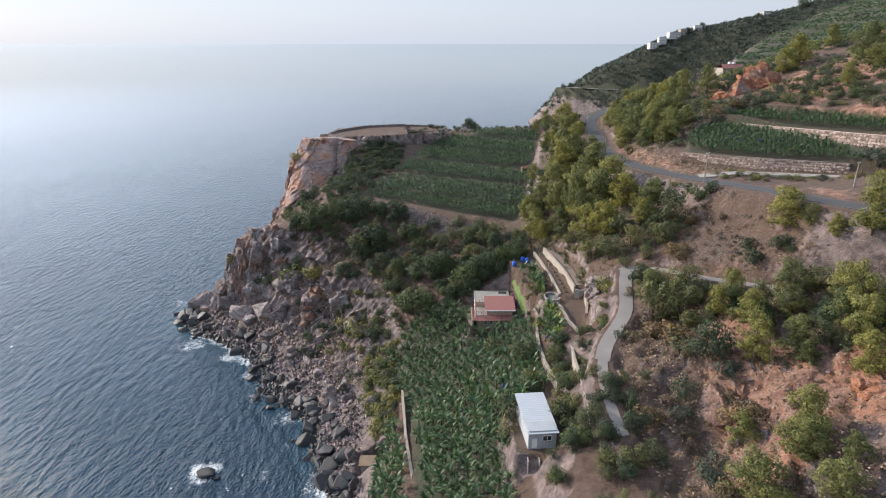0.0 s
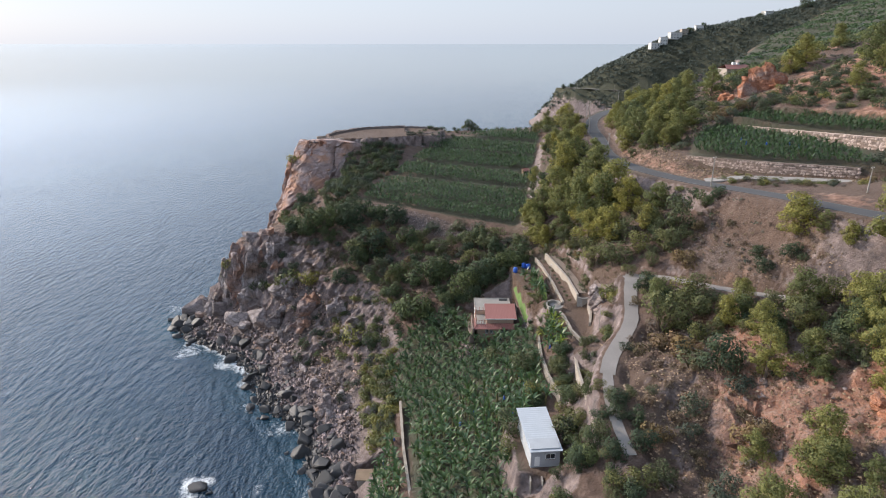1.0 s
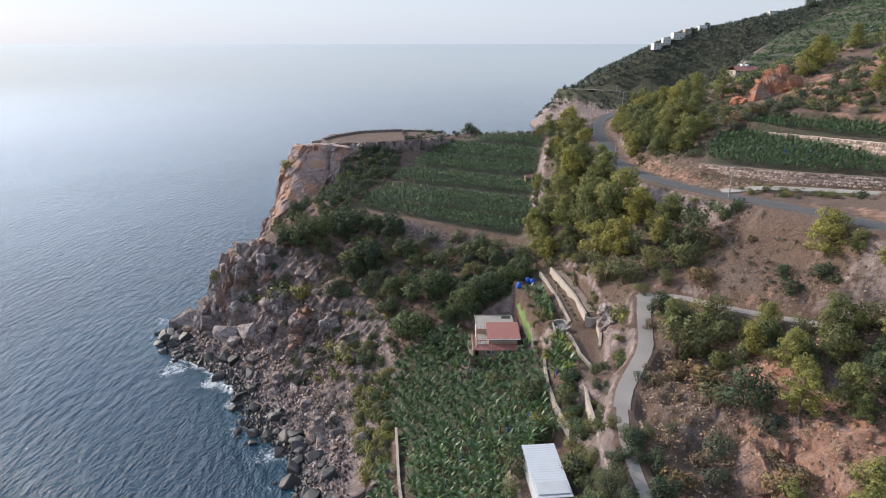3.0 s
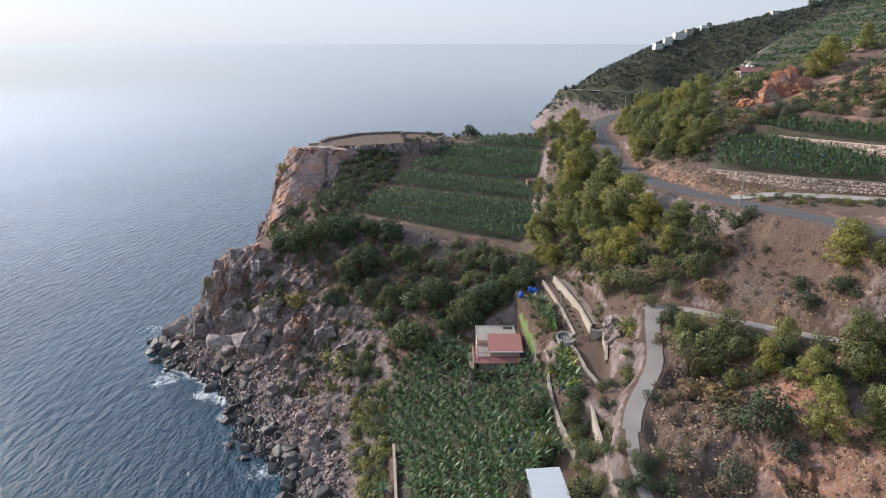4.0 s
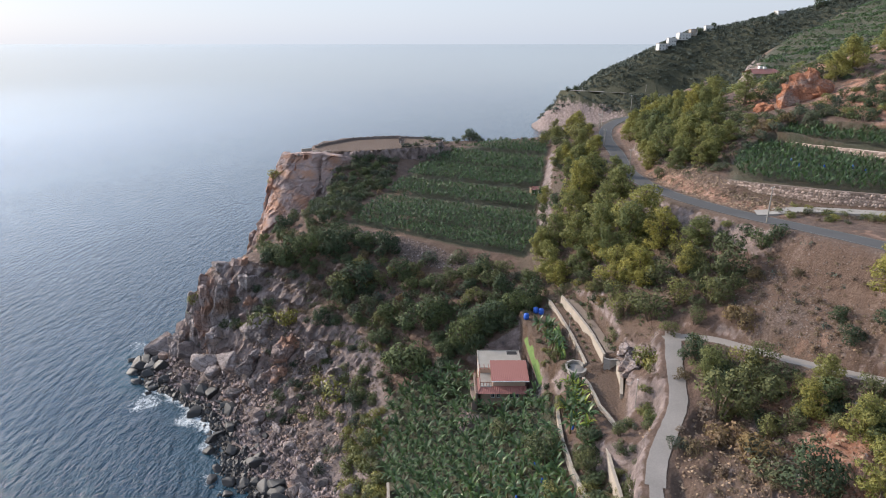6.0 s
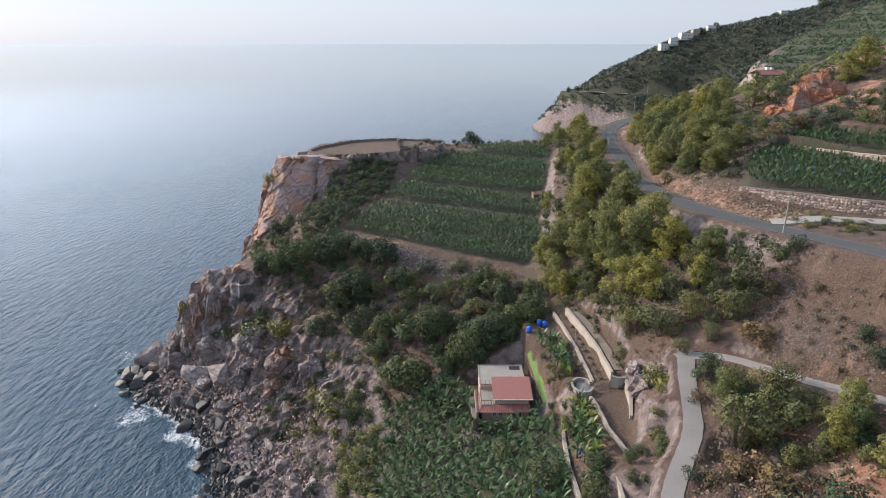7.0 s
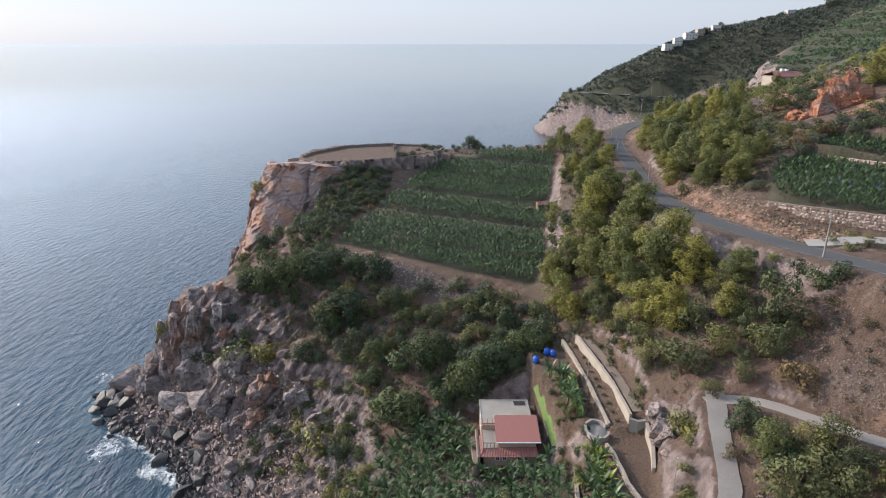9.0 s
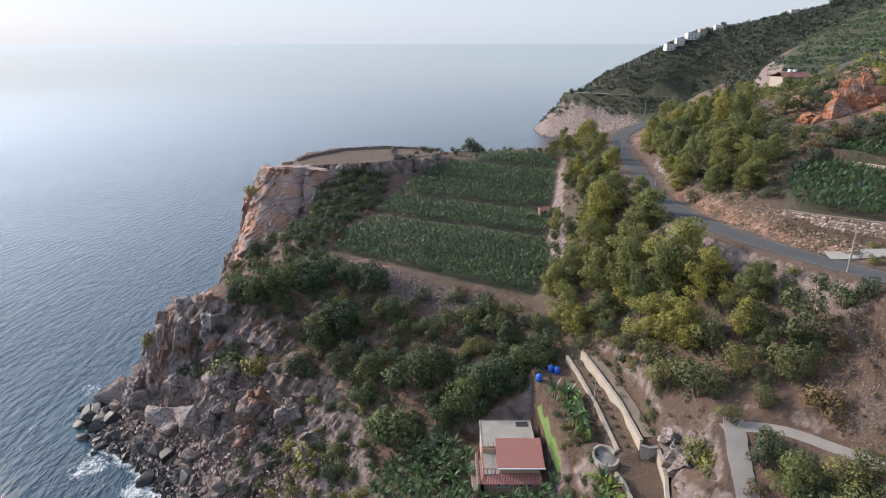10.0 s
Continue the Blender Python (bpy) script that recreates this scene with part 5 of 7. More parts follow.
LEAF_KINDS = ((2.1, 0.32, 0.5, 1.18), (2.0, 0.28, 0.22, 1.36), (2.0, 0.34, 0.78, 0.98))
LEAF_SHAPES = [banana_leaf(*k) for k in LEAF_KINDS]
FAR_LEAF_SHAPES = [banana_leaf(*k, cuts=2) for k in LEAF_KINDS]
LEAF_MESHES = [mesh_of("leaf", v, f, MAT["banana_leaf"], True) for v, f in LEAF_SHAPES]
MAT["fresh_banana"] = material("fresh_banana_leaf", (0.13, 0.2, 0.03), 0.45, vary=0.3, scale=0.3, bump=0, tint=(0.24, 0.28, 0.04), per="island", translucent=0.35)
FRESH_MESHES = [mesh_of("leaf", v, f, MAT["fresh_banana"], True) for v, f in LEAF_SHAPES]
STEM_SHAPE = tube([(0, 0, -0.3), (0.03, 0, 0.9), (0.0, 0.02, 1.9)], [0.17, 0.13, 0.08], 6)
STEM_MESH = mesh_of("stem", *STEM_SHAPE, MAT["banana_stem"], True)


def banana_pose(rng, k, count):
    turn = 360 * k / count + rng.uniform(-25, 25)
    s = rng.uniform(0.75, 1.15)
    return pose(0, 0, rng.uniform(1.35, 1.85), 0, rng.uniform(-10, 16), turn) @ Matrix.Diagonal((s, s, s, 1))


def banana_plant(x, y, rng, first):
    """A banana plant of its own: stem and single leaves."""
    m = pose(x, y, float(ground(x, y)), rng.uniform(-5, 5), rng.uniform(-5, 5), rng.uniform(0, 360)) @ Matrix.Scale(rng.uniform(1.05, 1.5), 4)
    if len(first) < 6:
        ob = tagged(new("banana_plant"), "green banana plant with long arching torn leaves", "banana plant", "banana plants in the field")
        part("stem", STEM_MESH, ob)
        count = rng.randint(9, 12)
        for k in range(count):
            part("leaf", LEAF_MESHES[rng.randint(3)], ob).matrix_basis = banana_pose(rng, k, count)
        ob.matrix_basis = m
        first.append(ob)
        return
    copy_thing(first[rng.randint(6)], Matrix.Identity(4)).matrix_basis = m


def banana_mass(name, label, places, rng, leaves=8, lift=1.0, shapes=LEAF_SHAPES):
    """Many banana plants too far or too many to tell apart, in one mesh."""
    verts, faces, at = [], [], 0
    for x, y in places:
        base = pose(x, y, float(ground(x, y)), rng.uniform(-5, 5), rng.uniform(-5, 5), rng.uniform(0, 360)) @ Matrix.Scale(rng.uniform(0.8, 1.15) * lift, 4)
        for k in range(leaves):
            v, f = shapes[rng.randint(3)]
            m = np.array(base @ banana_pose(rng, k, leaves))
            verts.append(v @ m[:3, :3].T + m[:3, 3])
            faces.append(f + at)
            at += len(v)
    me = mesh_of(name, np.concatenate(verts), np.concatenate(faces), MAT["banana_leaf_mass"], True)
    tagged(new(name, me), label, "bananas", kind="stuff")


brng = np.random.RandomState(31)
low = [p for p in spots(LOWER_FIELD, 1.95, brng, 0.4) + spots(SHORE_FIELD, 1.8, brng, 0.36) if not (12.5 < p[0] < 24 and 90.5 < p[1] < 107.5)]
low = [p for p in low if along(np.array(p[0]), np.array(p[1]), [(-11.2, 140, 0), (-8.8, 122, 0), (-5.7, 101, 0), (-4.5, 84, 0)])[0] > 1.2]
low += spots([(24.6, 128), (28.4, 128), (29, 141), (25.2, 142)], 1.9, brng, 0.4)
low.sort(key=lambda p: abs(p[1] - 118))
starts = []
for x, y in low[:230]:
    banana_plant(x, y, brng, starts)
banana_mass("lower_banana_field", "rows of green banana plants in the lower field", low[230:], brng, 11, 1.25)
up = []
for x, y in spots(UPPER_FIELD, 1.5, brng, 0.3):
    v = y + 0.42 * (x - 5)
    if min(abs(v - 250.4), abs(v - 271.5), abs(v - 316)) > 1.9 and not (31 < x < 41 and 256 < y < 264):
        up.append((x, y))
banana_mass("upper_banana_field", "terraced field of dense green banana plants", up, brng, 10, 0.92, FAR_LEAF_SHAPES)
roadside = [p for p in spots(BED_LOW, 1.5, brng, 0.35) if p[0] < 113 and along(np.array(p[0]), np.array(p[1]), HIGH_WALL)[0] > 2.6]
banana_mass("roadside_bananas", "green banana plants on the walled terrace above the road", roadside, brng, 10, 0.95, FAR_LEAF_SHAPES)
banana_mass("high_terrace_bananas", "green banana plants on the upper walled terrace", spots(BED_HIGH, 1.5, brng, 0.35), brng, 10, 0.95, FAR_LEAF_SHAPES)

# ---- the far slopes ----
def far_bushes(name, label, places, rng, low, high, mat, per=26):
    pts, nor, size, shade = [], [], [], []
    for x, y in places:
        r = rng.uniform(low, high)
        d = rng.normal(size=(2 * per, 3))
        d /= np.linalg.norm(d, axis=1, keepdims=True)
        d[:, 2] = np.abs(d[:, 2])
        loose = rng.normal(size=d.shape)
        # Each bush is a few lobes rather than one dome.
        lobe = rng.normal(size=(3, 3)) * (0.45, 0.45, 0.15) * r
        pts.append(np.array([x, y, float(ground(x, y)) + 0.15 * r]) + lobe[rng.randint(3, size=2 * per)] + d * (r, r, r * 0.95) * rng.uniform(0.5, 0.85, (2 * per, 1)))
        nor.append(d + loose * 0.45)
        shade.append(d + loose * 0.25 + (0, 0, 0.25))
        size.append(np.full(2 * per, r * 1.75 / math.sqrt(2 * per)))
    leaves = cards(np.concatenate(pts), np.concatenate(nor), np.concatenate(size), 0.55, rng, np.concatenate(shade))
    tagged(new(name, leaf_mesh(name, leaves, MAT[mat + "_mass"])), label, "shrubs", kind="stuff")


frng = np.random.RandomState(77)
HILL = [(118, 272), (112, 300), (130, 345), (150, 360), (230, 372), (330, 380), (330, 230), (200, 150), (150, 172), (150, 200), (142, 236), (142, 268)]
hill = [p for p in spots(HILL, 5.4, frng) if fbm(np.array(p[0] / 22), np.array(p[1] / 22), 3) > 0.4]
far_bushes("hillside_scrub", "grey-green scrub over the upper hillside", hill[0::2], frng, 1.2, 2.6, "olive_leaf", 60)
far_bushes("hillside_thicket", "dark green bushes over the upper hillside", hill[1::2], frng, 1.4, 3.0, "leaf", 60)
far_bushes("hillside_pines", "yellow-green pine scrub over the upper hillside", spots(HILL, 14, frng), frng, 1.8, 3.4, "pine_leaf", 90)
RIDGE = [(120, 840), (122, 790), (160, 770), (190, 740), (250, 700), (320, 660), (420, 640), (620, 640), (640, 860), (300, 870), (160, 860)]
ridge = [p for p in spots(RIDGE, 4.3, frng) if along(np.array(p[0]), np.array(p[1]), FAR_ROAD)[0] > 7 and float(ground(p[0], p[1])) > (4 + 24 * frng.rand() if p[1] > 690 else 5)]
far_bushes("ridge_scrub", "dark scrub covering the far headland", ridge, frng, 2.0, 3.8, "hazed_leaf", 10)
SLOPE = [(128, 402), (160, 385), (240, 385), (330, 385), (420, 420), (520, 560), (520, 640), (400, 640), (330, 610), (270, 560), (220, 520), (165, 455)]
TERRACED = [(190, 420), (250, 392), (330, 392), (430, 440), (500, 560), (500, 630), (380, 612), (300, 565), (240, 505)]
slope_spots = [p for p in spots(SLOPE, 7.5, frng) if inside(np.array(p[0]), np.array(p[1]), TERRACED) < 0 or frng.rand() < 0.12]
far_bushes("slope_scrub", "green scrub on the far slope", slope_spots, frng, 1.6, 3.4, "hazed_leaf", 24)
rows = [p for p in spots(TERRACED, 3.0, frng, 0.3) if (float(ground(p[0], p[1])) % 5.0) > 1.3]
far_bushes("far_banana_terraces", "rows of banana plants on the far terraced slope", rows, frng, 1.0, 1.7, "banana_leaf", 8)

# Undergrowth and dry grass between the trees and over the slopes.
def cover(name, label, mat, gap, lo, hi, share, *areas):
    """Low plants strewn over several areas."""
    places = [p for a in areas for p in spots(a, gap, frng) if frng.rand() < share]
    far_bushes(name, label, places, frng, lo, hi, mat, 24)


UNDERGROWTH_A = [(36, 146), (40, 150), (60, 142), (72, 150), (62, 172), (40, 170), (36, 178), (28, 182), (22, 178), (34, 172)]
UNDERGROWTH_B = [(-6, 170), (6, 156), (8, 171), (24, 172), (26, 182), (0, 180)]
UNDERGROWTH_C = [(27, 182), (34, 215), (36, 240), (52, 292), (62, 290), (58, 240), (55, 212), (60, 174), (63, 158), (58, 145), (40.5, 152), (34, 178)]
UNDERGROWTH_D = [(66, 205), (73, 258), (84, 310), (110, 346), (130, 330), (116, 290), (112, 250), (98, 222), (88, 206), (76, 196)]
UNDERGROWTH_E = [(-50, 214), (-30, 190), (-8, 174), (26, 190), (24, 201), (-2, 206), (-24, 216)]
UNDERGROWTH_F = [(-44, 246), (-22, 290), (-48, 284)]
UNDERGROWTH_G = [(46, 122), (48, 134), (60, 128), (76, 108), (96, 86), (60, 88), (50, 112)]
cover("undergrowth", "low green undergrowth between the trees", "olive_leaf", 2.4, 0.6, 1.3, 0.7, UNDERGROWTH_A, UNDERGROWTH_B, UNDERGROWTH_C, UNDERGROWTH_D, UNDERGROWTH_E, UNDERGROWTH_F, UNDERGROWTH_G)
DRY_GRASS_A = [(58, 126), (58, 148), (68, 158), (78, 130), (84, 112), (72, 114)]
DRY_GRASS_B = [(33, 58), (39, 106), (46, 126), (60, 118), (90, 58)]
DRY_GRASS_C = [(-56, 200), (-30, 172), (-14, 172), (-2, 206), (-30, 226), (-60, 222)]
DRY_GRASS_D = [(66, 196), (76, 186), (90, 166), (120, 146), (112, 140), (92, 150), (76, 166), (70, 186)]
DRY_GRASS_E = [(76, 196), (98, 218), (140, 210), (150, 240), (112, 262), (90, 226)]
DRY_GRASS_F = [(40, 128), (40, 150), (46, 146), (45, 130)]
cover("dry_grass", "tufts of dry grass and low scrub on the bare slopes", "grass", 1.6, 0.3, 0.75, 0.7, DRY_GRASS_A, DRY_GRASS_B, DRY_GRASS_C, DRY_GRASS_D, DRY_GRASS_E, DRY_GRASS_F)
SLOPE_GREENERY_A = [(-84, 212), (-56, 190), (-28, 170), (-14, 172), (-2, 206), (-30, 226), (-80, 222)]
SLOPE_GREENERY_B = [(60, 126), (58, 146), (66, 172), (74, 150), (80, 118)]
SLOPE_GREENERY_C = [(98, 218), (140, 200), (240, 190), (260, 330), (150, 340), (116, 272)]
SLOPE_GREENERY_D = [(-80, 240), (-56, 232), (-46, 250), (-50, 276), (-78, 276)]
cover("slope_greenery", "small grey-green shrubs scattered over the slopes", "hazed_leaf", 4.2, 0.4, 1.1, 0.6, SLOPE_GREENERY_A, SLOPE_GREENERY_B, SLOPE_GREENERY_C, SLOPE_GREENERY_D)
MOOR = [[(88, 212), (98, 222), (110, 236), (108, 246), (100, 262), (92, 240), (84, 216)], [(106, 222), (122, 202), (134, 184), (148, 196), (142, 236), (128, 236), (112, 234)], [(120, 250), (142, 250), (142, 272), (118, 272)]]
moor = [p for a in MOOR for p in spots(a, 3.1, frng) if frng.rand() < 0.8]
far_bushes("moor_scrub", "grey-green bushes crowding the slope round the red crag", moor[0::2], frng, 0.9, 1.9, "olive_leaf", 60)
far_bushes("moor_thicket", "dark green bushes crowding the slope round the red crag", moor[1::2], frng, 0.9, 2.1, "leaf", 60)
far_bushes("lower_slope_scrub", "dark scrub over the slope under the flight", spots([(-12, -120), (140, -120), (120, 56), (-10, 56)], 7.5, frng), frng, 1.2, 2.8, "leaf", 40)

# ---- rocks ----
def rock_mesh(seed, mat, points=22, rough=0.0):
    """An angular boulder about one metre in radius, its edges worn."""
    rng = np.random.RandomState(seed)
    bm = bmesh.new()
    d = rng.normal(size=(points, 3))
    d /= np.linalg.norm(d, axis=1, keepdims=True)
    for p in d * rng.uniform(0.75, 1.1, (points, 1)) * (1.0, rng.uniform(0.7, 1.0), rng.uniform(0.6, 0.9)):
        bm.verts.new(p)
    out = bmesh.ops.convex_hull(bm, input=bm.verts)
    bmesh.ops.delete(bm, geom=list({g for g in out["geom_interior"] + out["geom_unused"] if isinstance(g, bmesh.types.BMVert)}), context="VERTS")
    bmesh.ops.bevel(bm, geom=bm.edges[:], offset=0.06, segments=1, affect="EDGES")
    if rough:
        bmesh.ops.triangulate(bm, faces=bm.faces[:])
        bmesh.ops.subdivide_edges(bm, edges=bm.edges[:], cuts=2, use_grid_fill=True)
        for v in bm.verts:
            v.co += v.co.normalized() * rough * (noise.fractal(v.co * 2.2 + Vector((seed, 0, 0)), 0.8, 2.0, 4))
    me = bpy.data.meshes.new("boulder")
    bm.to_mesh(me)
    bm.free()
    me.materials.append(mat)
    return me


ROCKS = {m: [rock_mesh(200 + 10 * k + s, MAT[m], 11 + 2 * s) for s in range(5)] for k, m in enumerate(("rock", "wet_rock", "pink_rock"))}
for key in ("rock", "pink_rock"):
    for me in ROCKS[key]:
        me.materials[0] = MAT[{"rock": "shore_rock", "pink_rock": "pink_shore_rock"}[key]]
BIG = [rock_mesh(300 + s, MAT["rock"], 13, 0.12) for s in range(4)]
ROCK_LABELS = {"rock": "grey angular boulder on the rocky shore", "wet_rock": "dark wet boulder at the waterline", "pink_rock": "pinkish broken rock on the shore bank"}


def boulder(mesh, label, x, y, z, sx, sy, sz, rng, group="boulders on the shore", tip=25):
    ob = tagged(new("boulder", mesh), label, "boulder", group)
    ob.matrix_basis = pose(x, y, z, rng.uniform(-tip, tip), rng.uniform(-tip, tip), rng.uniform(0, 360)) @ Matrix.Diagonal((sx, sy, sz, 1))


rrng = np.random.RandomState(41)
# The great blocks at the foot of the cliff.
for k, (x, y, z, sx, sy, sz) in enumerate(((-97, 221, 3, 4.2, 5.2, 5.0), (-90, 219, 3, 3.6, 3.6, 4.2), (-76, 205, 5.6, 4.2, 3.8, 5.4), (-72, 200, 3.0, 3.0, 2.4, 2.6), (-66, 200.5, 5.5, 4.0, 3.4, 3.6), (-61, 205, 9, 2.6, 2.4, 2.4), (-84, 212, 5.5, 3.2, 3.4, 4.0), (-68, 211, 15, 3.0, 2.6, 2.4), (-30, 158, 3.4, 2.2, 1.8, 1.9), (-40, 166, 3.2, 2.2, 2.2, 2.0), (-45, 174, 3.6, 2.3, 1.8, 1.9), (-52, 178, 3.6, 2.4, 2.0, 2.0), (-33, 150, 2.0, 2.6, 2.0, 1.9))):
    boulder(BIG[k % 4], "huge grey block of rock at the cliff foot", x, y, max(z, float(ground(x, y)) + 0.35 * sz), sx * (1.5 if k < 8 else 1.2), sy * (1.5 if k < 8 else 1.2), sz * (1.5 if k < 8 else 1.2), rrng, "great blocks at the cliff foot", 12)
for k in range(26):
    x, y, r = rrng.uniform(-74, -52), rrng.uniform(286.5, 294), rrng.uniform(0.4, 1.3)
    boulder(ROCKS["pink_rock"][rrng.randint(5)], "pale broken rock on the cliff top", x, y, float(ground(x, y)) + 0.1 * r, r * 1.2, r, r * 0.7, rrng, "broken rocks on the cliff top", 20)
for x, y, r in SKERRIES:
    boulder(ROCKS["wet_rock"][rrng.randint(5)], "dark wet rock washed by the sea", x, y, 0.1, r * 1.15, r, r * 0.75, rrng, "rocks in the sea", 10)
    for k in range(1):
        a = rrng.uniform(0, 6.28)
        s = r * rrng.uniform(0.35, 0.6)
        boulder(ROCKS["wet_rock"][rrng.randint(5)], "dark wet rock washed by the sea", x + 1.4 * r * math.cos(a), y + 1.4 * r * math.sin(a), 0.0, s, s, s * 0.8, rrng, "rocks in the sea", 10)


def shore_place(rng):
    y = rng.uniform(112, 224)
    wide = float(np.interp(y, [112, 118, 130, 145, 160, 175, 190, 205, 224], [7, 8, 13, 21, 29, 30, 29, 26, 12]))
    x = float(np.interp(y, GY, coast_y)) + rng.uniform(-2.5, wide) * rng.uniform(0.55, 1.0)
    if abs(x + 18.5) < 4.2 and abs(y - 122.5) < 4.5:
        x -= 8.5
    return x, y, float(ground(x, y))


for k in range(215):
    x, y, z = shore_place(rrng)
    s = 0.95 + 2.5 * rrng.rand() ** 1.8
    kind = "wet_rock" if z < 1.9 + 1.2 * rrng.rand() else ("pink_rock" if rrng.rand() < 0.5 else "rock")
    boulder(ROCKS[kind][rrng.randint(5)], ROCK_LABELS[kind], x, y, max(z, -0.3) + 0.12 * s, s * rrng.uniform(0.8, 1.3), s, s * rrng.uniform(0.7, 1.0), rrng, "boulders on the shore", 40)
for k in range(60):
    x, y = rrng.uniform(38, 66), rrng.uniform(62, 118)
    s = 0.3 + 1.0 * rrng.rand() ** 2.5
    boulder(ROCKS["pink_rock"][rrng.randint(5)], "pinkish loose rock on the red slope", x, y, float(ground(x, y)) + 0.2 * s, s, s, s * 0.8, rrng, "loose rocks on the red slope", 40)


def rubble(name, label, places, rng, low, high, mat):
    """Countless small stones in one mesh."""
    shapes = []
    for s in range(5):
        d = np.array([(1, 0, 0), (-1, 0, 0), (0, 1, 0), (0, -1, 0), (0, 0, 0.8), (0, 0, -0.8)], float) * rng.uniform(0.6, 1.2, (6, 1)) + rng.uniform(-0.2, 0.2, (6, 3))
        shapes.append(d)
    tri = np.array([(0, 2, 4), (2, 1, 4), (1, 3, 4), (3, 0, 4), (2, 0, 5), (1, 2, 5), (3, 1, 5), (0, 3, 5)])
    verts, faces = [], []
    for k, (x, y, z) in enumerate(places):
        a, r = rng.uniform(0, 6.28), low + (high - low) * rng.rand() ** 2
        c, s = math.cos(a), math.sin(a)
        verts.append(shapes[rng.randint(5)] @ np.array([[c, s, 0], [-s, c, 0], [0, 0, 1]]) * r + (x, y, z + 0.2 * r))
        faces.append(tri + 6 * k)
    tagged(new(name, mesh_of(name, np.concatenate(verts), np.concatenate(faces), MAT[mat])), label, "stones", kind="stuff")


MAT["pebble"] = material("shore_stones", (0.128, 0.087, 0.075), 0.85, vary=0.5, scale=0.6, bump=0.2, tint=(0.255, 0.19, 0.168), per="island")
MAT["earth_stone"] = material("slope_stones", (0.13, 0.096, 0.08), 0.9, vary=0.2, scale=0.6, bump=0.2, tint=(0.2, 0.155, 0.132), per="island")
shore = [shore_place(rrng) for _ in range(5200)]
bank_places = []
while len(bank_places) < 3600:
    x, y = rrng.uniform(-84, -12), rrng.uniform(152, 216)
    if inside(np.array(x), np.array(y), [(-84, 206), (-60, 186), (-30, 156), (-18, 160), (-18, 176), (-34, 192), (-56, 206), (-78, 214)]) > 0:
        bank_places.append((x, y, float(ground(x, y))))
rubble("cliff_slope_stones", "broken pinkish stones on the slope above the shore", bank_places, rrng, 0.12, 0.6, "pebble")
field_bank = []
while len(field_bank) < 1400:
    x, y = rrng.uniform(-36, 15), rrng.uniform(203, 233)
    if inside(np.array(x), np.array(y), [(-30, 232), (-8, 221), (14, 208), (10, 204), (-6, 210), (-24, 219), (-36, 228)]) > 0:
        field_bank.append((x, y, float(ground(x, y))))
rubble("field_bank_stones", "grey and pink stones on the bank below the upper field", field_bank, rrng, 0.1, 0.42, "pebble")
rubble("waterline_stones", "dark wet stones along the waterline", [p for p in shore if -0.3 < p[2] < 1.3], rrng, 0.3, 1.1, "wet_rock")
rubble("shore_stones", "countless pinkish stones between the boulders", [p for p in shore if p[2] > 0.9], rrng, 0.2, 0.95, "pebble")
place = []
while len(place) < 2600:
    x, y = rrng.uniform(56, 82), rrng.uniform(112, 152)
    if scree[np.searchsorted(GY, y), np.searchsorted(GX, x)] > rrng.rand() and along(np.array(x), np.array(y), ROAD)[0] > 4.5 and along(np.array(x), np.array(y), SPUR)[0] > 2:
        place.append((x, y, float(ground(x, y))))
rubble("scree_stones", "loose pale stones on the bare slope", place, rrng, 0.07, 0.24, "earth_stone")
place = []
while len(place) < 6500:
    x, y = rrng.uniform(34, 78), rrng.uniform(58, 122)
    if along(np.array(x), np.array(y), LANE)[0] > 2.6 and along(np.array(x), np.array(y), SPUR)[0] > 2:
        place.append((x, y, float(ground(x, y))))
rubble("slope_stones", "loose stones on the red earth slope", place, rrng, 0.07, 0.36, "earth_stone")
place = []
while len(place) < 1500:
    x, y = rrng.uniform(64, 82), rrng.uniform(166, 222)
    d = float(along(np.array(x), np.array(y), ROAD)[0])
    if 4.2 < d < 13 and x > np.interp(y, [164, 178, 192, 207, 227], [70, 65.5, 62, 60.5, 61]) and inside(np.array(x), np.array(y), BED_LOW) < -1.5:
        place.append((x, y, float(ground(x, y))))
rubble("road_bank_stones", "broken pinkish stones on the bank above the road", place, rrng, 0.12, 0.5, "earth_stone")
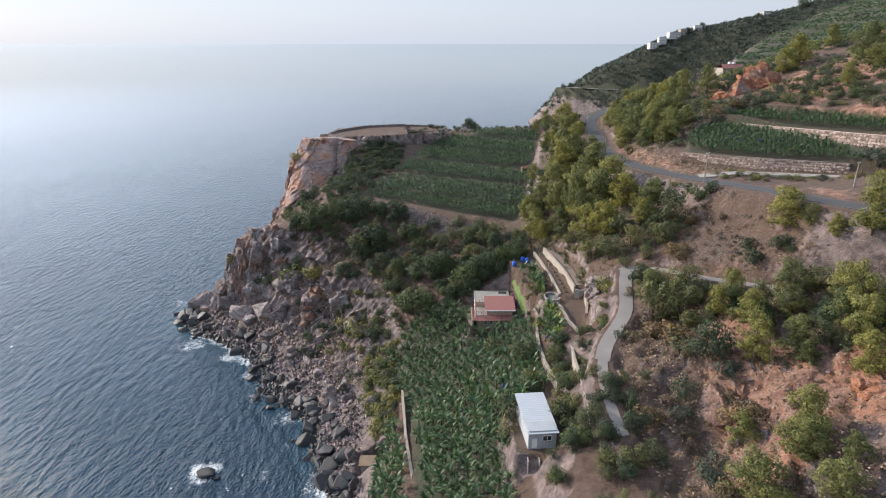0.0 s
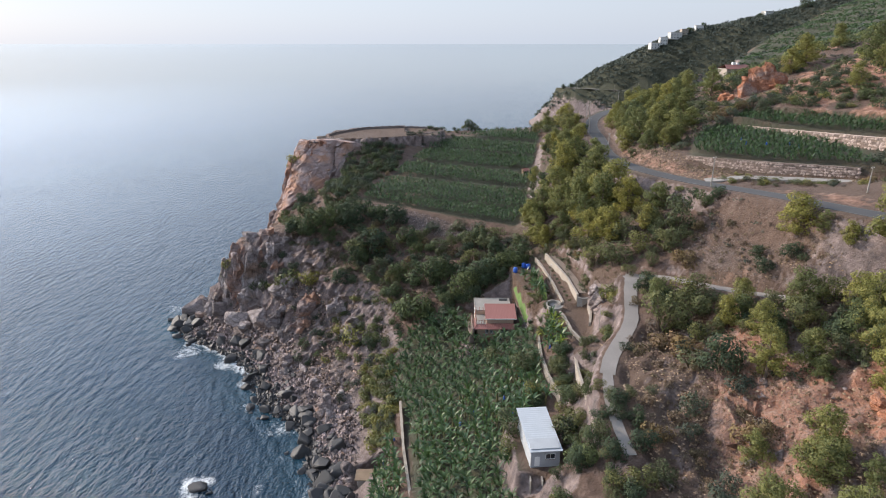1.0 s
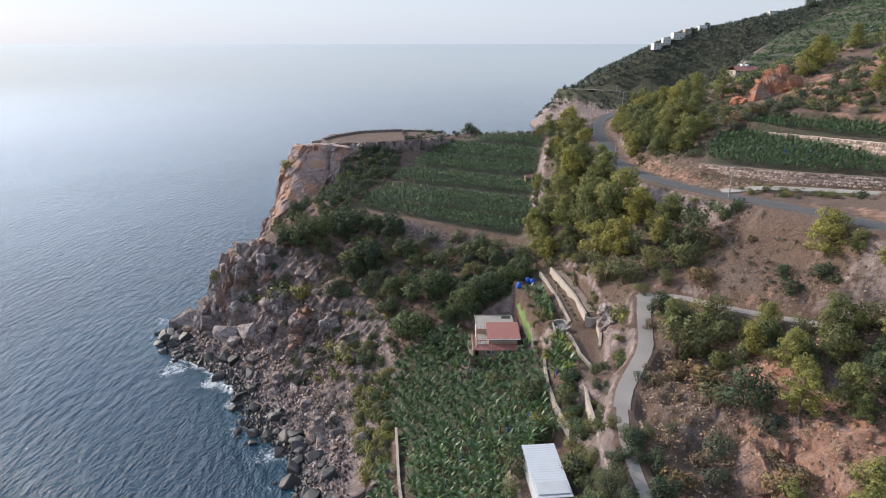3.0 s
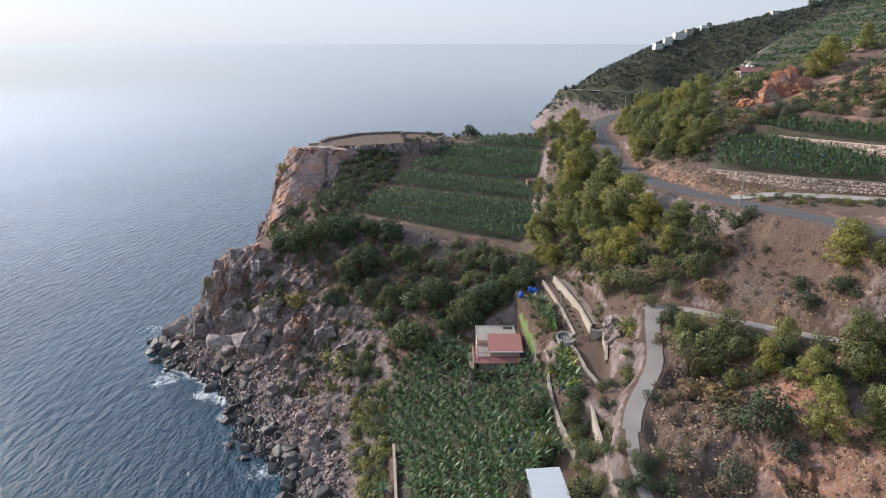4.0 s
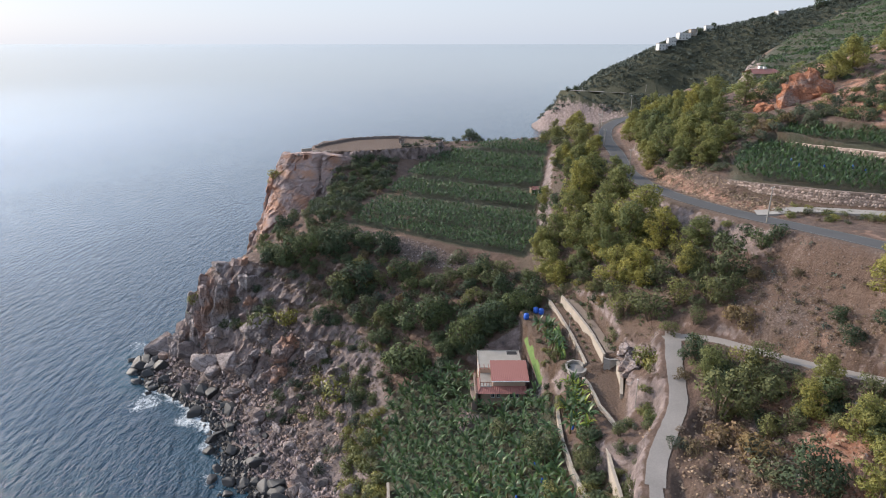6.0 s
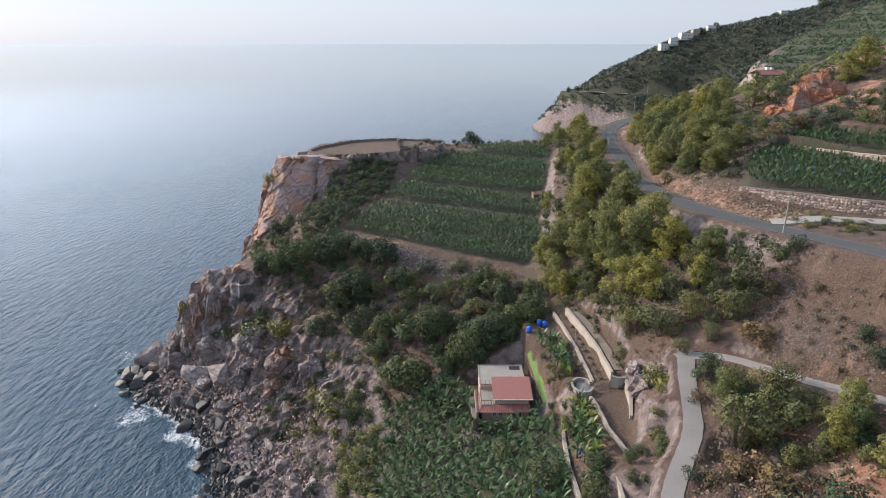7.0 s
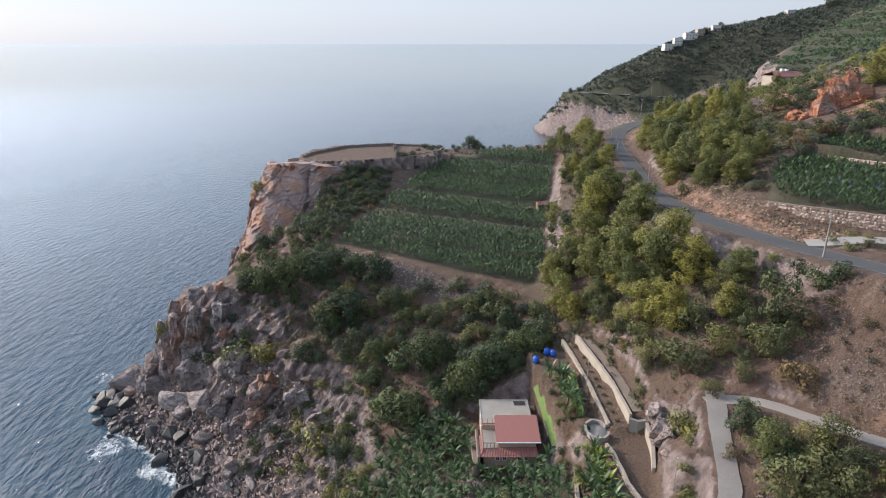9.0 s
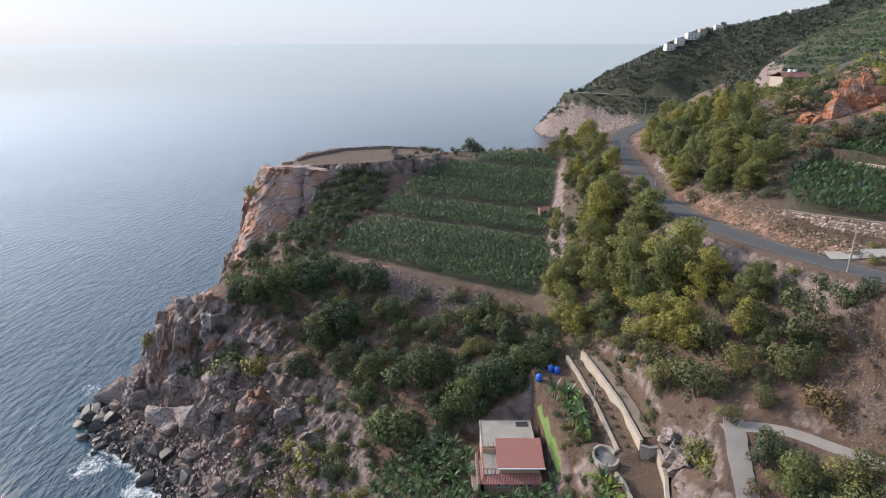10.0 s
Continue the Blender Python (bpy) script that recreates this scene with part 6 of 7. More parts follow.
# Towers and ribs of rock on the cliffs.
def crag_mesh(seed, mat, dims, cuts=5, broken_up=1.0):
    """A tower of rock: an uneven prism of the given half sizes, split into blocks and weathered."""
    rng = np.random.RandomState(seed)
    bm = bmesh.new()
    sides = rng.randint(6, 9)
    turn = rng.uniform(0, 6.28)
    for level, wide in ((-1.0, 1.05), (0.1, rng.uniform(0.85, 1.0)), (0.7, rng.uniform(0.65, 0.85)), (1.0, rng.uniform(0.3, 0.6))):
        for k in range(sides):
            a = turn + 6.283 * (k + rng.uniform(-0.3, 0.3)) / sides
            r = wide * rng.uniform(0.8, 1.15)
            bm.verts.new((r * math.cos(a), r * math.sin(a), level + rng.uniform(-0.16, 0.16)))
    bmesh.ops.convex_hull(bm, input=bm.verts)
    bmesh.ops.delete(bm, geom=[v for v in bm.verts if not v.link_faces], context="VERTS")
    bmesh.ops.subdivide_edges(bm, edges=bm.edges[:], cuts=cuts, use_grid_fill=True)
    size = Vector(dims)
    tilt = pose(seed * 3.7, 0, 0, 25, 20, 10)
    for v in bm.verts:
        p = tilt @ (v.co * size)
        away = Vector((v.co.x, v.co.y, 0.35 * v.co.z)).normalized()
        push = 0.0
        for cell, amount in ((3.8, 1.5), (1.7, 0.4)):
            q = noise.voronoi(p / cell)[1][0]
            push += amount * (noise.cell(q * 7.3) - 0.5)
        push += 0.18 * noise.fractal(p * 0.9, 0.8, 2.0, 4)
        v.co += Vector((away.x / size.x, away.y / size.y, away.z / size.z)) * push * broken_up * min(1.0, size.x / 3.0)
    me = bpy.data.meshes.new("crag")
    bm.to_mesh(me)
    bm.free()
    me.materials.append(mat)
    return me


def outcrops(seed, places):
    for k, (x, y, z, sx, sy, sz) in enumerate(places):
        if x > 45:
            z = float(ground(x, y)) + 0.1 * sz
        me = crag_mesh(seed + k, MAT["red_rock"] if x > 45 else MAT["pink_rock"] if k % 3 == 1 and x < 30 or y > 270 else MAT["rock"], (sx * 1.6, sy * 1.5, sz * 0.92))
        ob = tagged(new("rock_outcrop", me), "weathered rib of grey and pink rock on the cliff", "rock", "rock outcrops")
        ob.matrix_basis = pose(x, y, z, 7 * math.sin(k * 2.1), 7 * math.cos(k * 1.7), 47 * k) @ Matrix.Diagonal((sx * 1.6, sy * 1.5, sz * 0.92, 1))


outcrops(500, ((-74, 222.5, 31, 3, 2.5, 4.5), (-79.5, 222.5, 27.5, 2.4, 2.2, 4.6), (-60, 221, 34, 2.6, 2.2, 3.2), (-82.5, 217.5, 17, 2.8, 2.6, 9.5), (-77.5, 216, 19, 3.4, 3.0, 11), (-71, 216.5, 23, 4.0, 3.2, 9.5), (-64, 217.5, 28, 3.6, 3.0, 7), (-67, 222, 33, 3.0, 2.6, 4.4), (-87, 215.5, 7, 3.4, 3.0, 6.5), (-72, 211.5, 13, 3.8, 2.6, 5.5), (-61, 211, 22, 3.4, 2.6, 5.4)))
outcrops(520, ((-55, 203, 21, 3.0, 2.4, 4.2), (-46, 195, 18, 3.0, 2.2, 3.8), (-36, 188.5, 19, 2.8, 2.2, 3.2), (-30, 181, 15, 2.8, 2.4, 3.4), (-50, 190, 12, 2.6, 2, 2.6), (-58, 196, 13, 2.8, 2.4, 3.2), (-82, 288, 18, 3, 3.4, 8)))
outcrops(540, ((39.2, 140, 42.6, 1.5, 2.6, 2.4), (39.8, 145, 43.6, 1.6, 2.2, 2.4), (39.2, 135, 42.0, 1.2, 2.2, 1.8), (68, 80, 53, 2.2, 1.6, 1.8), (74, 92, 57, 2.0, 1.6, 1.6)))


def cliff_face(name, label, foot, waist, brow, mat):
    """A tall rock wall from its foot over its waist to its brow, broken by slanting joints and one deep cleft."""
    cols = 90
    rings = []
    for line in (foot, waist, brow):
        p = np.array(line, float)
        d = np.concatenate([[0], np.cumsum(np.linalg.norm(np.diff(p[:, :2], axis=0), axis=1))])
        rings.append(np.stack([np.interp(np.linspace(0, d[-1], cols), d, p[:, k]) for k in range(3)], 1))
    grid = [rings[0] + (0, -2.0, -9.0)]
    grid += [rings[0] * (1 - t) + rings[1] * t for t in np.linspace(0, 1, 28)[:-1]]
    grid += [rings[1] * (1 - t) + rings[2] * t for t in np.linspace(0, 1, 16)]
    grid += [rings[2] + (0.5, 2.5, 0.1), rings[2] + (1.0, 8.0, -1.0)]
    g = np.stack(grid)
    x, y, z = g[..., 0], g[..., 1], g[..., 2]
    push = (blocks(x * 0.7 + z * 0.35, y, z * 0.45 - x * 0.3, 6.0) - 0.5) * 2.4 + (blocks(x + z * 0.3, y + 20, z * 0.8 - x * 0.3, 2.6) - 0.5) * 0.9 + (fbm(x / 1.7 + 3, z / 1.7, 3) - 0.5) * 0.5
    cleft = smooth(-np.abs(x + 51.2 + 0.6 * np.sin(z * 0.5)), -1.3, -0.1) * smooth(z, 36, 42)
    push = push - 2.6 * cleft
    push[-1] = 0
    g = np.stack([x - 0.45 * push, y - 0.85 * push, z], -1)
    me = mesh_of(name, g.reshape(-1, 3), grid_faces(len(grid), cols), mat)
    return tagged(new(name, me), label, "cliff")


cliff_face(
    "cliff_face",
    "tall pinkish rock face with orange stains below the look-out",
    [(-83, 292, 20), (-80, 281, 22.9), (-74.1, 274, 25.2), (-65.7, 271, 25.9), (-58.6, 273, 28.5), (-51.1, 279, 37.8), (-46.5, 281, 42.8), (-40, 286, 47)],
    [(-74.5, 295, 48), (-71.8, 285.5, 49.3), (-66, 281, 49.5), (-58.5, 280.2, 49.6), (-50.9, 282, 49.6), (-46, 283, 50), (-38, 288, 52)],
    [(-69, 297, 58.8), (-67.2, 289.4, 59.3), (-58.3, 286.6, 60.3), (-50.6, 286.6, 60.2), (-44.2, 286, 59.3), (-36, 290, 57.5)],
    MAT["cliff_rock"],
)
# The red crag above the terraces.
crag = tagged(new("red_crag"), "split crag of red and orange rock on the hillside", "rock")
for k, (x, y, z, sx, sy, sz) in enumerate(((125.5, 244, 85.5, 9.0, 5.5, 9.5), (116.5, 241.5, 83, 5.6, 4.0, 7.5), (109, 242, 81, 4.6, 3.0, 4.4))):
    ob = part("crag_block", crag_mesh(330 + k, MAT["red_rock"], (sx, sy, sz), 8, 0.6), crag)
    ob.matrix_basis = pose(x, y, z, 6 * (k - 2), 4 * (2 - k), 50 * k) @ Matrix.Diagonal((sx, sy, sz, 1))

# ---- roads, walls and buildings ----
def hard(name, boxes, mat, bevel=0.02):
    """Blocks (x, y, z, width, depth, height[, turn]) with worn edges, joined into one mesh."""
    bm = bmesh.new()
    for b in boxes:
        m = pose(b[0], b[1], b[2], 0, 0, b[6] if len(b) > 6 else 0) @ Matrix.Diagonal((b[3], b[4], b[5], 1))
        bmesh.ops.create_cube(bm, size=1, matrix=m)
    if bevel:
        bmesh.ops.bevel(bm, geom=bm.edges[:], offset=bevel, segments=1, affect="EDGES")
    me = bpy.data.meshes.new(name)
    bm.to_mesh(me)
    bm.free()
    me.materials.append(mat)
    return me


def turned(name, profile, mat, sides=14):
    """A round thing from a profile of (radius, height)."""
    verts = [(r * math.cos(2 * math.pi * s / sides), r * math.sin(2 * math.pi * s / sides), z) for r, z in profile for s in range(sides)]
    faces = [(k * sides + s, k * sides + (s + 1) % sides, (k + 1) * sides + (s + 1) % sides, (k + 1) * sides + s) for k in range(len(profile) - 1) for s in range(sides)]
    return mesh_of(name, verts, faces, mat, True)


def fine(line, step=1.2):
    """A polyline of (x, y, z), rounded at its corners and cut into short steps."""
    p = np.array(line, float)
    for _ in range(3):
        q = [p[0]]
        for a, b in zip(p, p[1:]):
            q += [a * 0.75 + b * 0.25, a * 0.25 + b * 0.75]
        p = np.array(q + [p[-1]])
    d = np.concatenate([[0], np.cumsum(np.linalg.norm(np.diff(p, axis=0), axis=1))])
    s = np.arange(0, d[-1], step)
    return np.stack([np.interp(s, d, p[:, k]) for k in range(3)], 1)


def ribbon(name, line, left, right, lift, mat, thick=0.25, drape=False):
    """A road surface or stripe along a line, between two offsets, with its edges."""
    p = fine(line)
    t = np.gradient(p[:, :2], axis=0)
    t /= np.linalg.norm(t, axis=1, keepdims=True)
    n = np.stack([t[:, 1], -t[:, 0]], 1)
    verts = []
    rag = np.random.RandomState(len(p))
    for a, b in zip(p, n):
        if drape:
            a = np.array([a[0], a[1], max(a[2], *(float(ground(*(a[:2] + b * w))) for w in (left, 0.5 * left, 0.0, 0.5 * right, right)))])
            b = b * rag.uniform(0.96, 1.05)
        verts += [(*(a[:2] + b * left), a[2] + lift - thick), (*(a[:2] + b * left), a[2] + lift), (*(a[:2] + b * right), a[2] + lift), (*(a[:2] + b * right), a[2] + lift - thick)]
    faces = [(4 * k + s, 4 * k + s + 1, 4 * k + s + 5, 4 * k + s + 4) for k in range(len(p) - 1) for s in range(3)]
    return mesh_of(name, verts, faces, mat)


MAT["dirt_path"] = material("trodden_earth", (0.2, 0.15, 0.115), 0.95, vary=0.3, scale=0.4, grain=14, bump=0.4)
road = tagged(new("road", ribbon("road", ROAD, -2.9, 2.9, 0.12, MAT["asphalt"])), "grey two-lane asphalt coast road", "road", kind="structure")
tagged(new("trim", ribbon("trim", ROAD, -2.7, -2.6, 0.13, MAT["road_paint"], 0.005)), "worn white line along the road edge", "road marking", kind="structure")
tagged(new("trim", ribbon("trim", ROAD, 2.6, 2.7, 0.13, MAT["road_paint"], 0.005)), "worn white line along the road edge", "road marking", kind="structure")
lane_top = LANE[3:]
tagged(new("road", ribbon("road", lane_top, -1.5, 1.5, 0.1, MAT["gravel_road"], drape=True)), "pale concrete farm lane", "road", kind="structure")
tagged(new("road", ribbon("road", LANE[:5], -1.0, 1.0, 0.08, MAT["gravel_road"], drape=True)), "narrow concrete footpath below the farm lane", "path", kind="structure")
tagged(new("road", ribbon("road", SPUR, -1.35, 1.35, 0.06, MAT["gravel_road"], drape=True)), "pale farm track on the slope", "road", kind="structure")
tagged(new("road", ribbon("road", FAR_ROAD, -3.4, 3.4, 0.25, MAT["gravel_road"])), "far road cut across the headland", "road", kind="structure")
apron = [(72.5, 166.5, 67.8), (76, 165.5, 68.2), (82, 165.5, 68.9), (90, 162.5, 69.3), (104, 155, 70.0), (120, 148, 70.8)]
tagged(new("pavement", ribbon("pavement", apron, -2.3, 2.0, 0.08, MAT["concrete"], 0.5, True)), "pale concrete apron beside the road", "pavement", kind="structure")
tagged(new("pavement", ribbon("pavement", [(36.7, 148, 41.75), (36.6, 152, 41.85), (36.0, 160, 42.05), (34.6, 169, 42.3), (32.9, 176, 42.5)], -0.95, 0.95, 0.12, MAT["dirt_path"], 0.6)), "pale trodden earth strip above the garden wall", "pavement", kind="structure")



def wall_run(name, label, line, thick, mat, cap=None, kind="wall", group=""):
    """A free-standing or retaining wall along points (x, y, foot, top), with a coping."""
    p = [np.array(q, float) for q in line]
    thing = tagged(new(name), label, kind, group)
    verts, faces, caps, capf = [], [], [], []
    dense = []
    for a, b in zip(p, p[1:]):
        n = max(1, int(np.hypot(*(b - a)[:2]) / 1.0))
        dense += [a + (b - a) * k / n for k in range(n)]
    dense.append(p[-1])
    rng = np.random.RandomState(int(abs(p[0][0] * 13 + p[0][1] * 7)))
    for k, q in enumerate(dense):
        a, b = dense[max(k - 1, 0)], dense[min(k + 1, len(dense) - 1)]
        t = (b - a)[:2] / np.hypot(*(b - a)[:2])
        n = np.array([t[1], -t[0]]) * thick / 2
        j = rng.uniform(-0.07, 0.07)
        for base, store, w in ((q[2], verts, 1.15), (q[3] + j, verts, 0.95)):
            store += [(*(q[:2] - n * w), base), (*(q[:2] + n * w), base)]
        for base, w in ((q[3] + j - 0.02, 1.25), (q[3] + j + 0.1, 1.2)):
            caps += [(*(q[:2] - n * w), base), (*(q[:2] + n * w), base)]
    for k in range(len(dense) - 1):
        a, b = 4 * k, 4 * k + 4
        sides = [(a, b, b + 2, a + 2), (a + 1, a + 3, b + 3, b + 1), (a + 2, b + 2, b + 3, a + 3)]
        faces += sides
        capf += sides + [(a, a + 1, b + 1, b)]
    for e in (0, 4 * len(dense) - 4):
        faces.append((e, e + 1, e + 3, e + 2))
        capf.append((e, e + 1, e + 3, e + 2))
    part("wall_body", mesh_of("wall_body", verts, faces, mat), thing)
    part("coping", mesh_of("coping", caps, capf, cap or mat), thing)
    return thing


GARDEN = "walls of the farm garden"
wall_run("garden_wall", "long pale plastered garden wall", [(31.4, 176.4, 40.2, 42.9), (33.4, 165, 39.8, 42.6), (34.6, 157, 39.3, 42.3), (35.1, 147, 38.4, 41.9)], 0.45, MAT["plaster"], None, "wall", GARDEN)
wall_run("garden_wall", "low pale plastered garden wall", [(28.6, 178, 38.6, 40.9), (29.6, 171, 38.3, 40.7), (30.8, 160, 37.8, 40.2), (31.5, 147.5, 37, 39.6)], 0.45, MAT["plaster"], None, "wall", GARDEN)
wall_run("garden_wall", "short rough stone wall across the yard", [(35.0, 146.6, 38, 41.2), (36.2, 146.2, 38, 41.1), (37.8, 146.4, 38, 41.0)], 0.5, MAT["concrete"], None, "wall", GARDEN)
wall_run("garden_wall", "stone retaining wall beside the dirt yard", [(37.8, 146.4, 38, 40.9), (37.2, 140.5, 37.6, 40.0), (36.0, 136, 37.2, 39.0)], 0.5, MAT["plaster"], None, "wall", GARDEN)
wall_run("garden_wall", "curved pale wall round the dirt yard", [(29.8, 142.4, 35.5, 39.2), (30.5, 140, 35.5, 39.0), (31, 133, 35.5, 38.7), (32.6, 126.7, 35.5, 38.4), (34.2, 126.2, 36, 38.5)], 0.4, MAT["plaster"], None, "wall", GARDEN)
wall_run("garden_wall", "old stone terrace wall above the bananas", [(24.6, 142, 31, 34.3), (23.8, 136, 30.5, 34), (23.2, 128, 30.5, 34.1), (23.4, 119, 31, 34.4), (24.5, 110, 31.5, 35)], 0.5, MAT["plaster"], None, "wall", GARDEN)
wall_run("garden_wall", "stone terrace wall below the lane", [(29.5, 124, 35, 38.4), (28.6, 114, 35, 38.6), (28, 104, 35, 38.8), (27.4, 94, 34.5, 38.6)], 0.45, MAT["plaster"], None, "wall", GARDEN)
basin = [(29.1 + 2.0 * math.cos(a), 146.4 + 2.7 * math.sin(a), 36.6, 39.3) for a in np.linspace(math.radians(20), math.radians(340), 20)]
wall_run("basin_wall", "curved cement wall of an open water basin", basin, 0.35, MAT["concrete"], None, "wall")
tagged(new("basin_floor", turned("basin_floor", [(0.0, 0.0), (1.0, 0.0), (1.0, -1.2)], MAT["gravel_road"], 24)), "pale dry cement floor of the round basin", "basin").matrix_basis = pose(29.1, 146.4, 38.75) @ Matrix.Diagonal((1.95, 2.6, 1, 1))
wall_run("field_path_wall", "narrow cement kerb along the field path", [(-11.4, 141, 11.5, 13.6), (-9.4, 122, 12.2, 13.3), (-6.3, 101, 12.8, 14.2), (-5, 84, 13, 14.6)], 0.5, MAT["plaster"], None, "kerb")


def stone_wall(name, label, line, courses, rng, size):
    """A dry-stone terrace wall: a core and single stones laid in courses."""
    thing = wall_run(name, label, line, 0.7, MAT["mortar"], MAT["wall_stone"])
    shapes = [rock_mesh(400 + s, MAT["wall_stone"], 12) for s in range(5)]
    p = np.array(line, float)
    d = np.concatenate([[0], np.cumsum(np.hypot(*np.diff(p[:, :2], axis=0).T))])
    for c in range(courses):
        s = rng.uniform(0, size)
        while s < d[-1]:
            w = size * rng.uniform(0.7, 1.35)
            x, y, low, top = (np.interp(s + w / 2, d, p[:, k]) for k in range(4))
            x2, y2 = (np.interp(s + w / 2 + 0.3, d, p[:, k]) for k in range(2))
            tx, ty = x2 - x, y2 - y
            g = max(math.hypot(tx, ty), 1e-6)
            nx, ny = ty / g, -tx / g
            if nx * -0.6 + ny * -0.8 < 0:
                nx, ny = -nx, -ny
            h = (top - low) / courses
            ob = part("stone", shapes[rng.randint(5)], thing)
            ob.matrix_basis = pose(x + nx * 0.36, y + ny * 0.36, low + h * (c + 0.5 + rng.uniform(-0.1, 0.1)), rng.uniform(-9, 9), rng.uniform(-9, 9), math.degrees(math.atan2(ty, tx))) @ Matrix.Diagonal((w * 0.72, 0.26, h * 0.78, 1))
            s += w
    return thing


srng = np.random.RandomState(51)
stone_wall("terrace_wall", "rough dry-stone wall below the roadside banana terrace", [(75, 187.5, 68, 70.9), (80, 181, 68.2, 71.4), (85, 175.8, 68.5, 71.8), (92, 169.2, 68.9, 72.3), (109, 157.7, 69.4, 73.0)], 5, srng, 0.72)
stone_wall("terrace_wall", "low dry-stone wall below the upper banana terrace", [(x, y, z, z + 2.9 + 0.02 * (216 - y)) for x, y, z in HIGH_WALL], 4, srng, 1.0)

# The look-out platform on the cape, with its low parapet.
LOOKOUT = (
    [(-55.5, 300, 59.8, 60.9), (-53.5, 307, 59.8, 61.1), (-42, 323, 59.8, 61.2), (-32, 327, 59.8, 61.2), (-20.5, 329, 59.8, 61.3)],
    [(-18.4, 310, 59.6, 60.9), (-19.5, 318, 59.6, 61), (-20.5, 329, 59.8, 61.3)],
    [(-20.5, 329, 59.6, 61.1), (-10, 327, 59.4, 61.0), (0, 322.5, 59.2, 60.8)],
    [(-17.5, 302, 58.6, 60.6), (-8, 308, 58.0, 60.4), (0, 316, 57.6, 60.2), (0.5, 322, 58, 60.6)],
)
for line in LOOKOUT:
    thing = wall_run("parapet", "low dark weathered stone parapet of the look-out", line, 0.45, MAT["dark_stone"], MAT["dark_stone"], "wall", "parapets of the look-out")
    for a, b in zip(line, line[1:]):
        n = max(1, int(math.hypot(b[0] - a[0], b[1] - a[1]) / 3.2))
        for k in range(n):
            q = [a[i] + (b[i] - a[i]) * k / n for i in range(4)]
            part("post", hard("post", [(q[0], q[1], q[3] + 0.12, 0.55, 0.55, 0.75)], MAT["dark_stone"], 0.06), thing)
gate = tagged(new("gate_pillar", hard("gate_pillar", [(-19.2, 314, 61.2, 1.0, 1.0, 3.0), (-19.2, 314, 62.8, 1.25, 1.25, 0.25)], MAT["dark_stone"], 0.06)), "stone pillar at the look-out's edge", "pillar")
ruin = tagged(new("ruined_wall"), "broken concrete slabs at the cliff edge", "ruin")
for x, y, z, w, dd, h, t in ((-58, 293, 60.6, 4.5, 0.6, 1.3, 30), (-53.5, 290.5, 60.2, 4.0, 0.5, 1.0, -25), (-49, 291.5, 60, 3.5, 0.5, 0.9, 12)):
    part("slab", hard("slab", [(x, y, z, w, dd, h, t)], MAT["plaster"], 0.06), ruin)

# ---- the farmhouse ----
house = tagged(new("farmhouse"), "two-storey cream farmhouse with red metal roof and flat concrete roof", "house")
body = part("wall_body", hard("wall_body", [(14.3, 162.2, 28.4, 10, 8.6, 7.4), (14.3, 154.9, 27.8, 10, 6.0, 6.2), (15.7, 155, 32.0, 7.3, 5.4, 2.2)], MAT["wall_cream"], 0.03), house)
part("flat_roof", hard("flat_roof", [(14.3, 162.4, 32.2, 10.4, 8.4, 0.24)], MAT["concrete"], 0.03), house, "weathered grey concrete roof slab")
para = part("parapet", hard("parapet", [(14.3, 166.5, 32.37, 10.4, 0.2, 0.12), (9.2, 162.4, 32.37, 0.2, 8.0, 0.12), (19.4, 162.4, 32.37, 0.2, 8.0, 0.12)], MAT["concrete"], 0.03), house)
# Solid slab; its near-black colour stands for the shade inside the hatch.
part("roof_hatch", hard("roof_hatch", [(17.6, 165.2, 32.36, 2.4, 1.5, 0.12)], MAT["rubber"], 0.03), house, "dark slab painting the shade inside the open stair hatch")


def tin_roof(name, corners, mat, ribs=14, thick=0.06, deep=0.05):
    """A ribbed sheet roof over four corners: front left, front right, back right, back left."""
    fl, fr, br, bl = (Vector(c) for c in corners)
    up = (fr - fl).cross(bl - fl).normalized()
    verts, faces = [], []
    n = ribs * 4
    for k in range(n + 1):
        s = k / n
        lift = up * (deep if k % 4 in (1, 2) else 0.0)
        a, b = fl.lerp(fr, s) + lift, bl.lerp(br, s) + lift
        verts += [a, b, a - up * thick, b - up * thick]
    for k in range(n):
        a, b = 4 * k, 4 * k + 4
        faces += [(a, b, b + 1, a + 1), (a + 2, a + 3, b + 3, b + 2), (a, a + 2, b + 2, b), (a + 1, b + 1, b + 3, a + 3)]
    return mesh_of(name, verts, faces, mat)


part("roof", tin_roof("roof", ((11.6, 151.2, 32.9), (20.1, 151.2, 32.9), (20.1, 157.9, 34.4), (11.6, 157.9, 34.4)), MAT["roof_red"], 20, 0.06, 0.022), house, "red ribbed metal roof")
part("roof_edge", hard("roof_edge", [(15.85, 151.15, 32.78, 8.6, 0.12, 0.22), (15.85, 157.95, 34.2, 8.6, 0.12, 0.3)], MAT["white_paint"], 0.01), house)
part("porch_roof", tin_roof("porch_roof", ((8.4, 150.2, 30.2), (19.6, 150.2, 30.2), (19.6, 152.2, 31.0), (9.0, 152.2, 31.0)), MAT["roof_red"], 22), house, "red skirt roof over the porch")
part("side_porch_roof", tin_roof("side_porch_roof", ((8.4, 156.5, 30.2), (8.4, 150.2, 30.2), (9.2, 151.6, 31.0), (9.2, 156.5, 31.0)), MAT["roof_red"], 12), house, "red skirt roof over the porch")
balcony = part("balcony", hard("balcony", [(10.4, 155, 30.98, 2.7, 6.2, 0.16)], MAT["concrete"], 0.02), house, "pale tiled balcony floor")
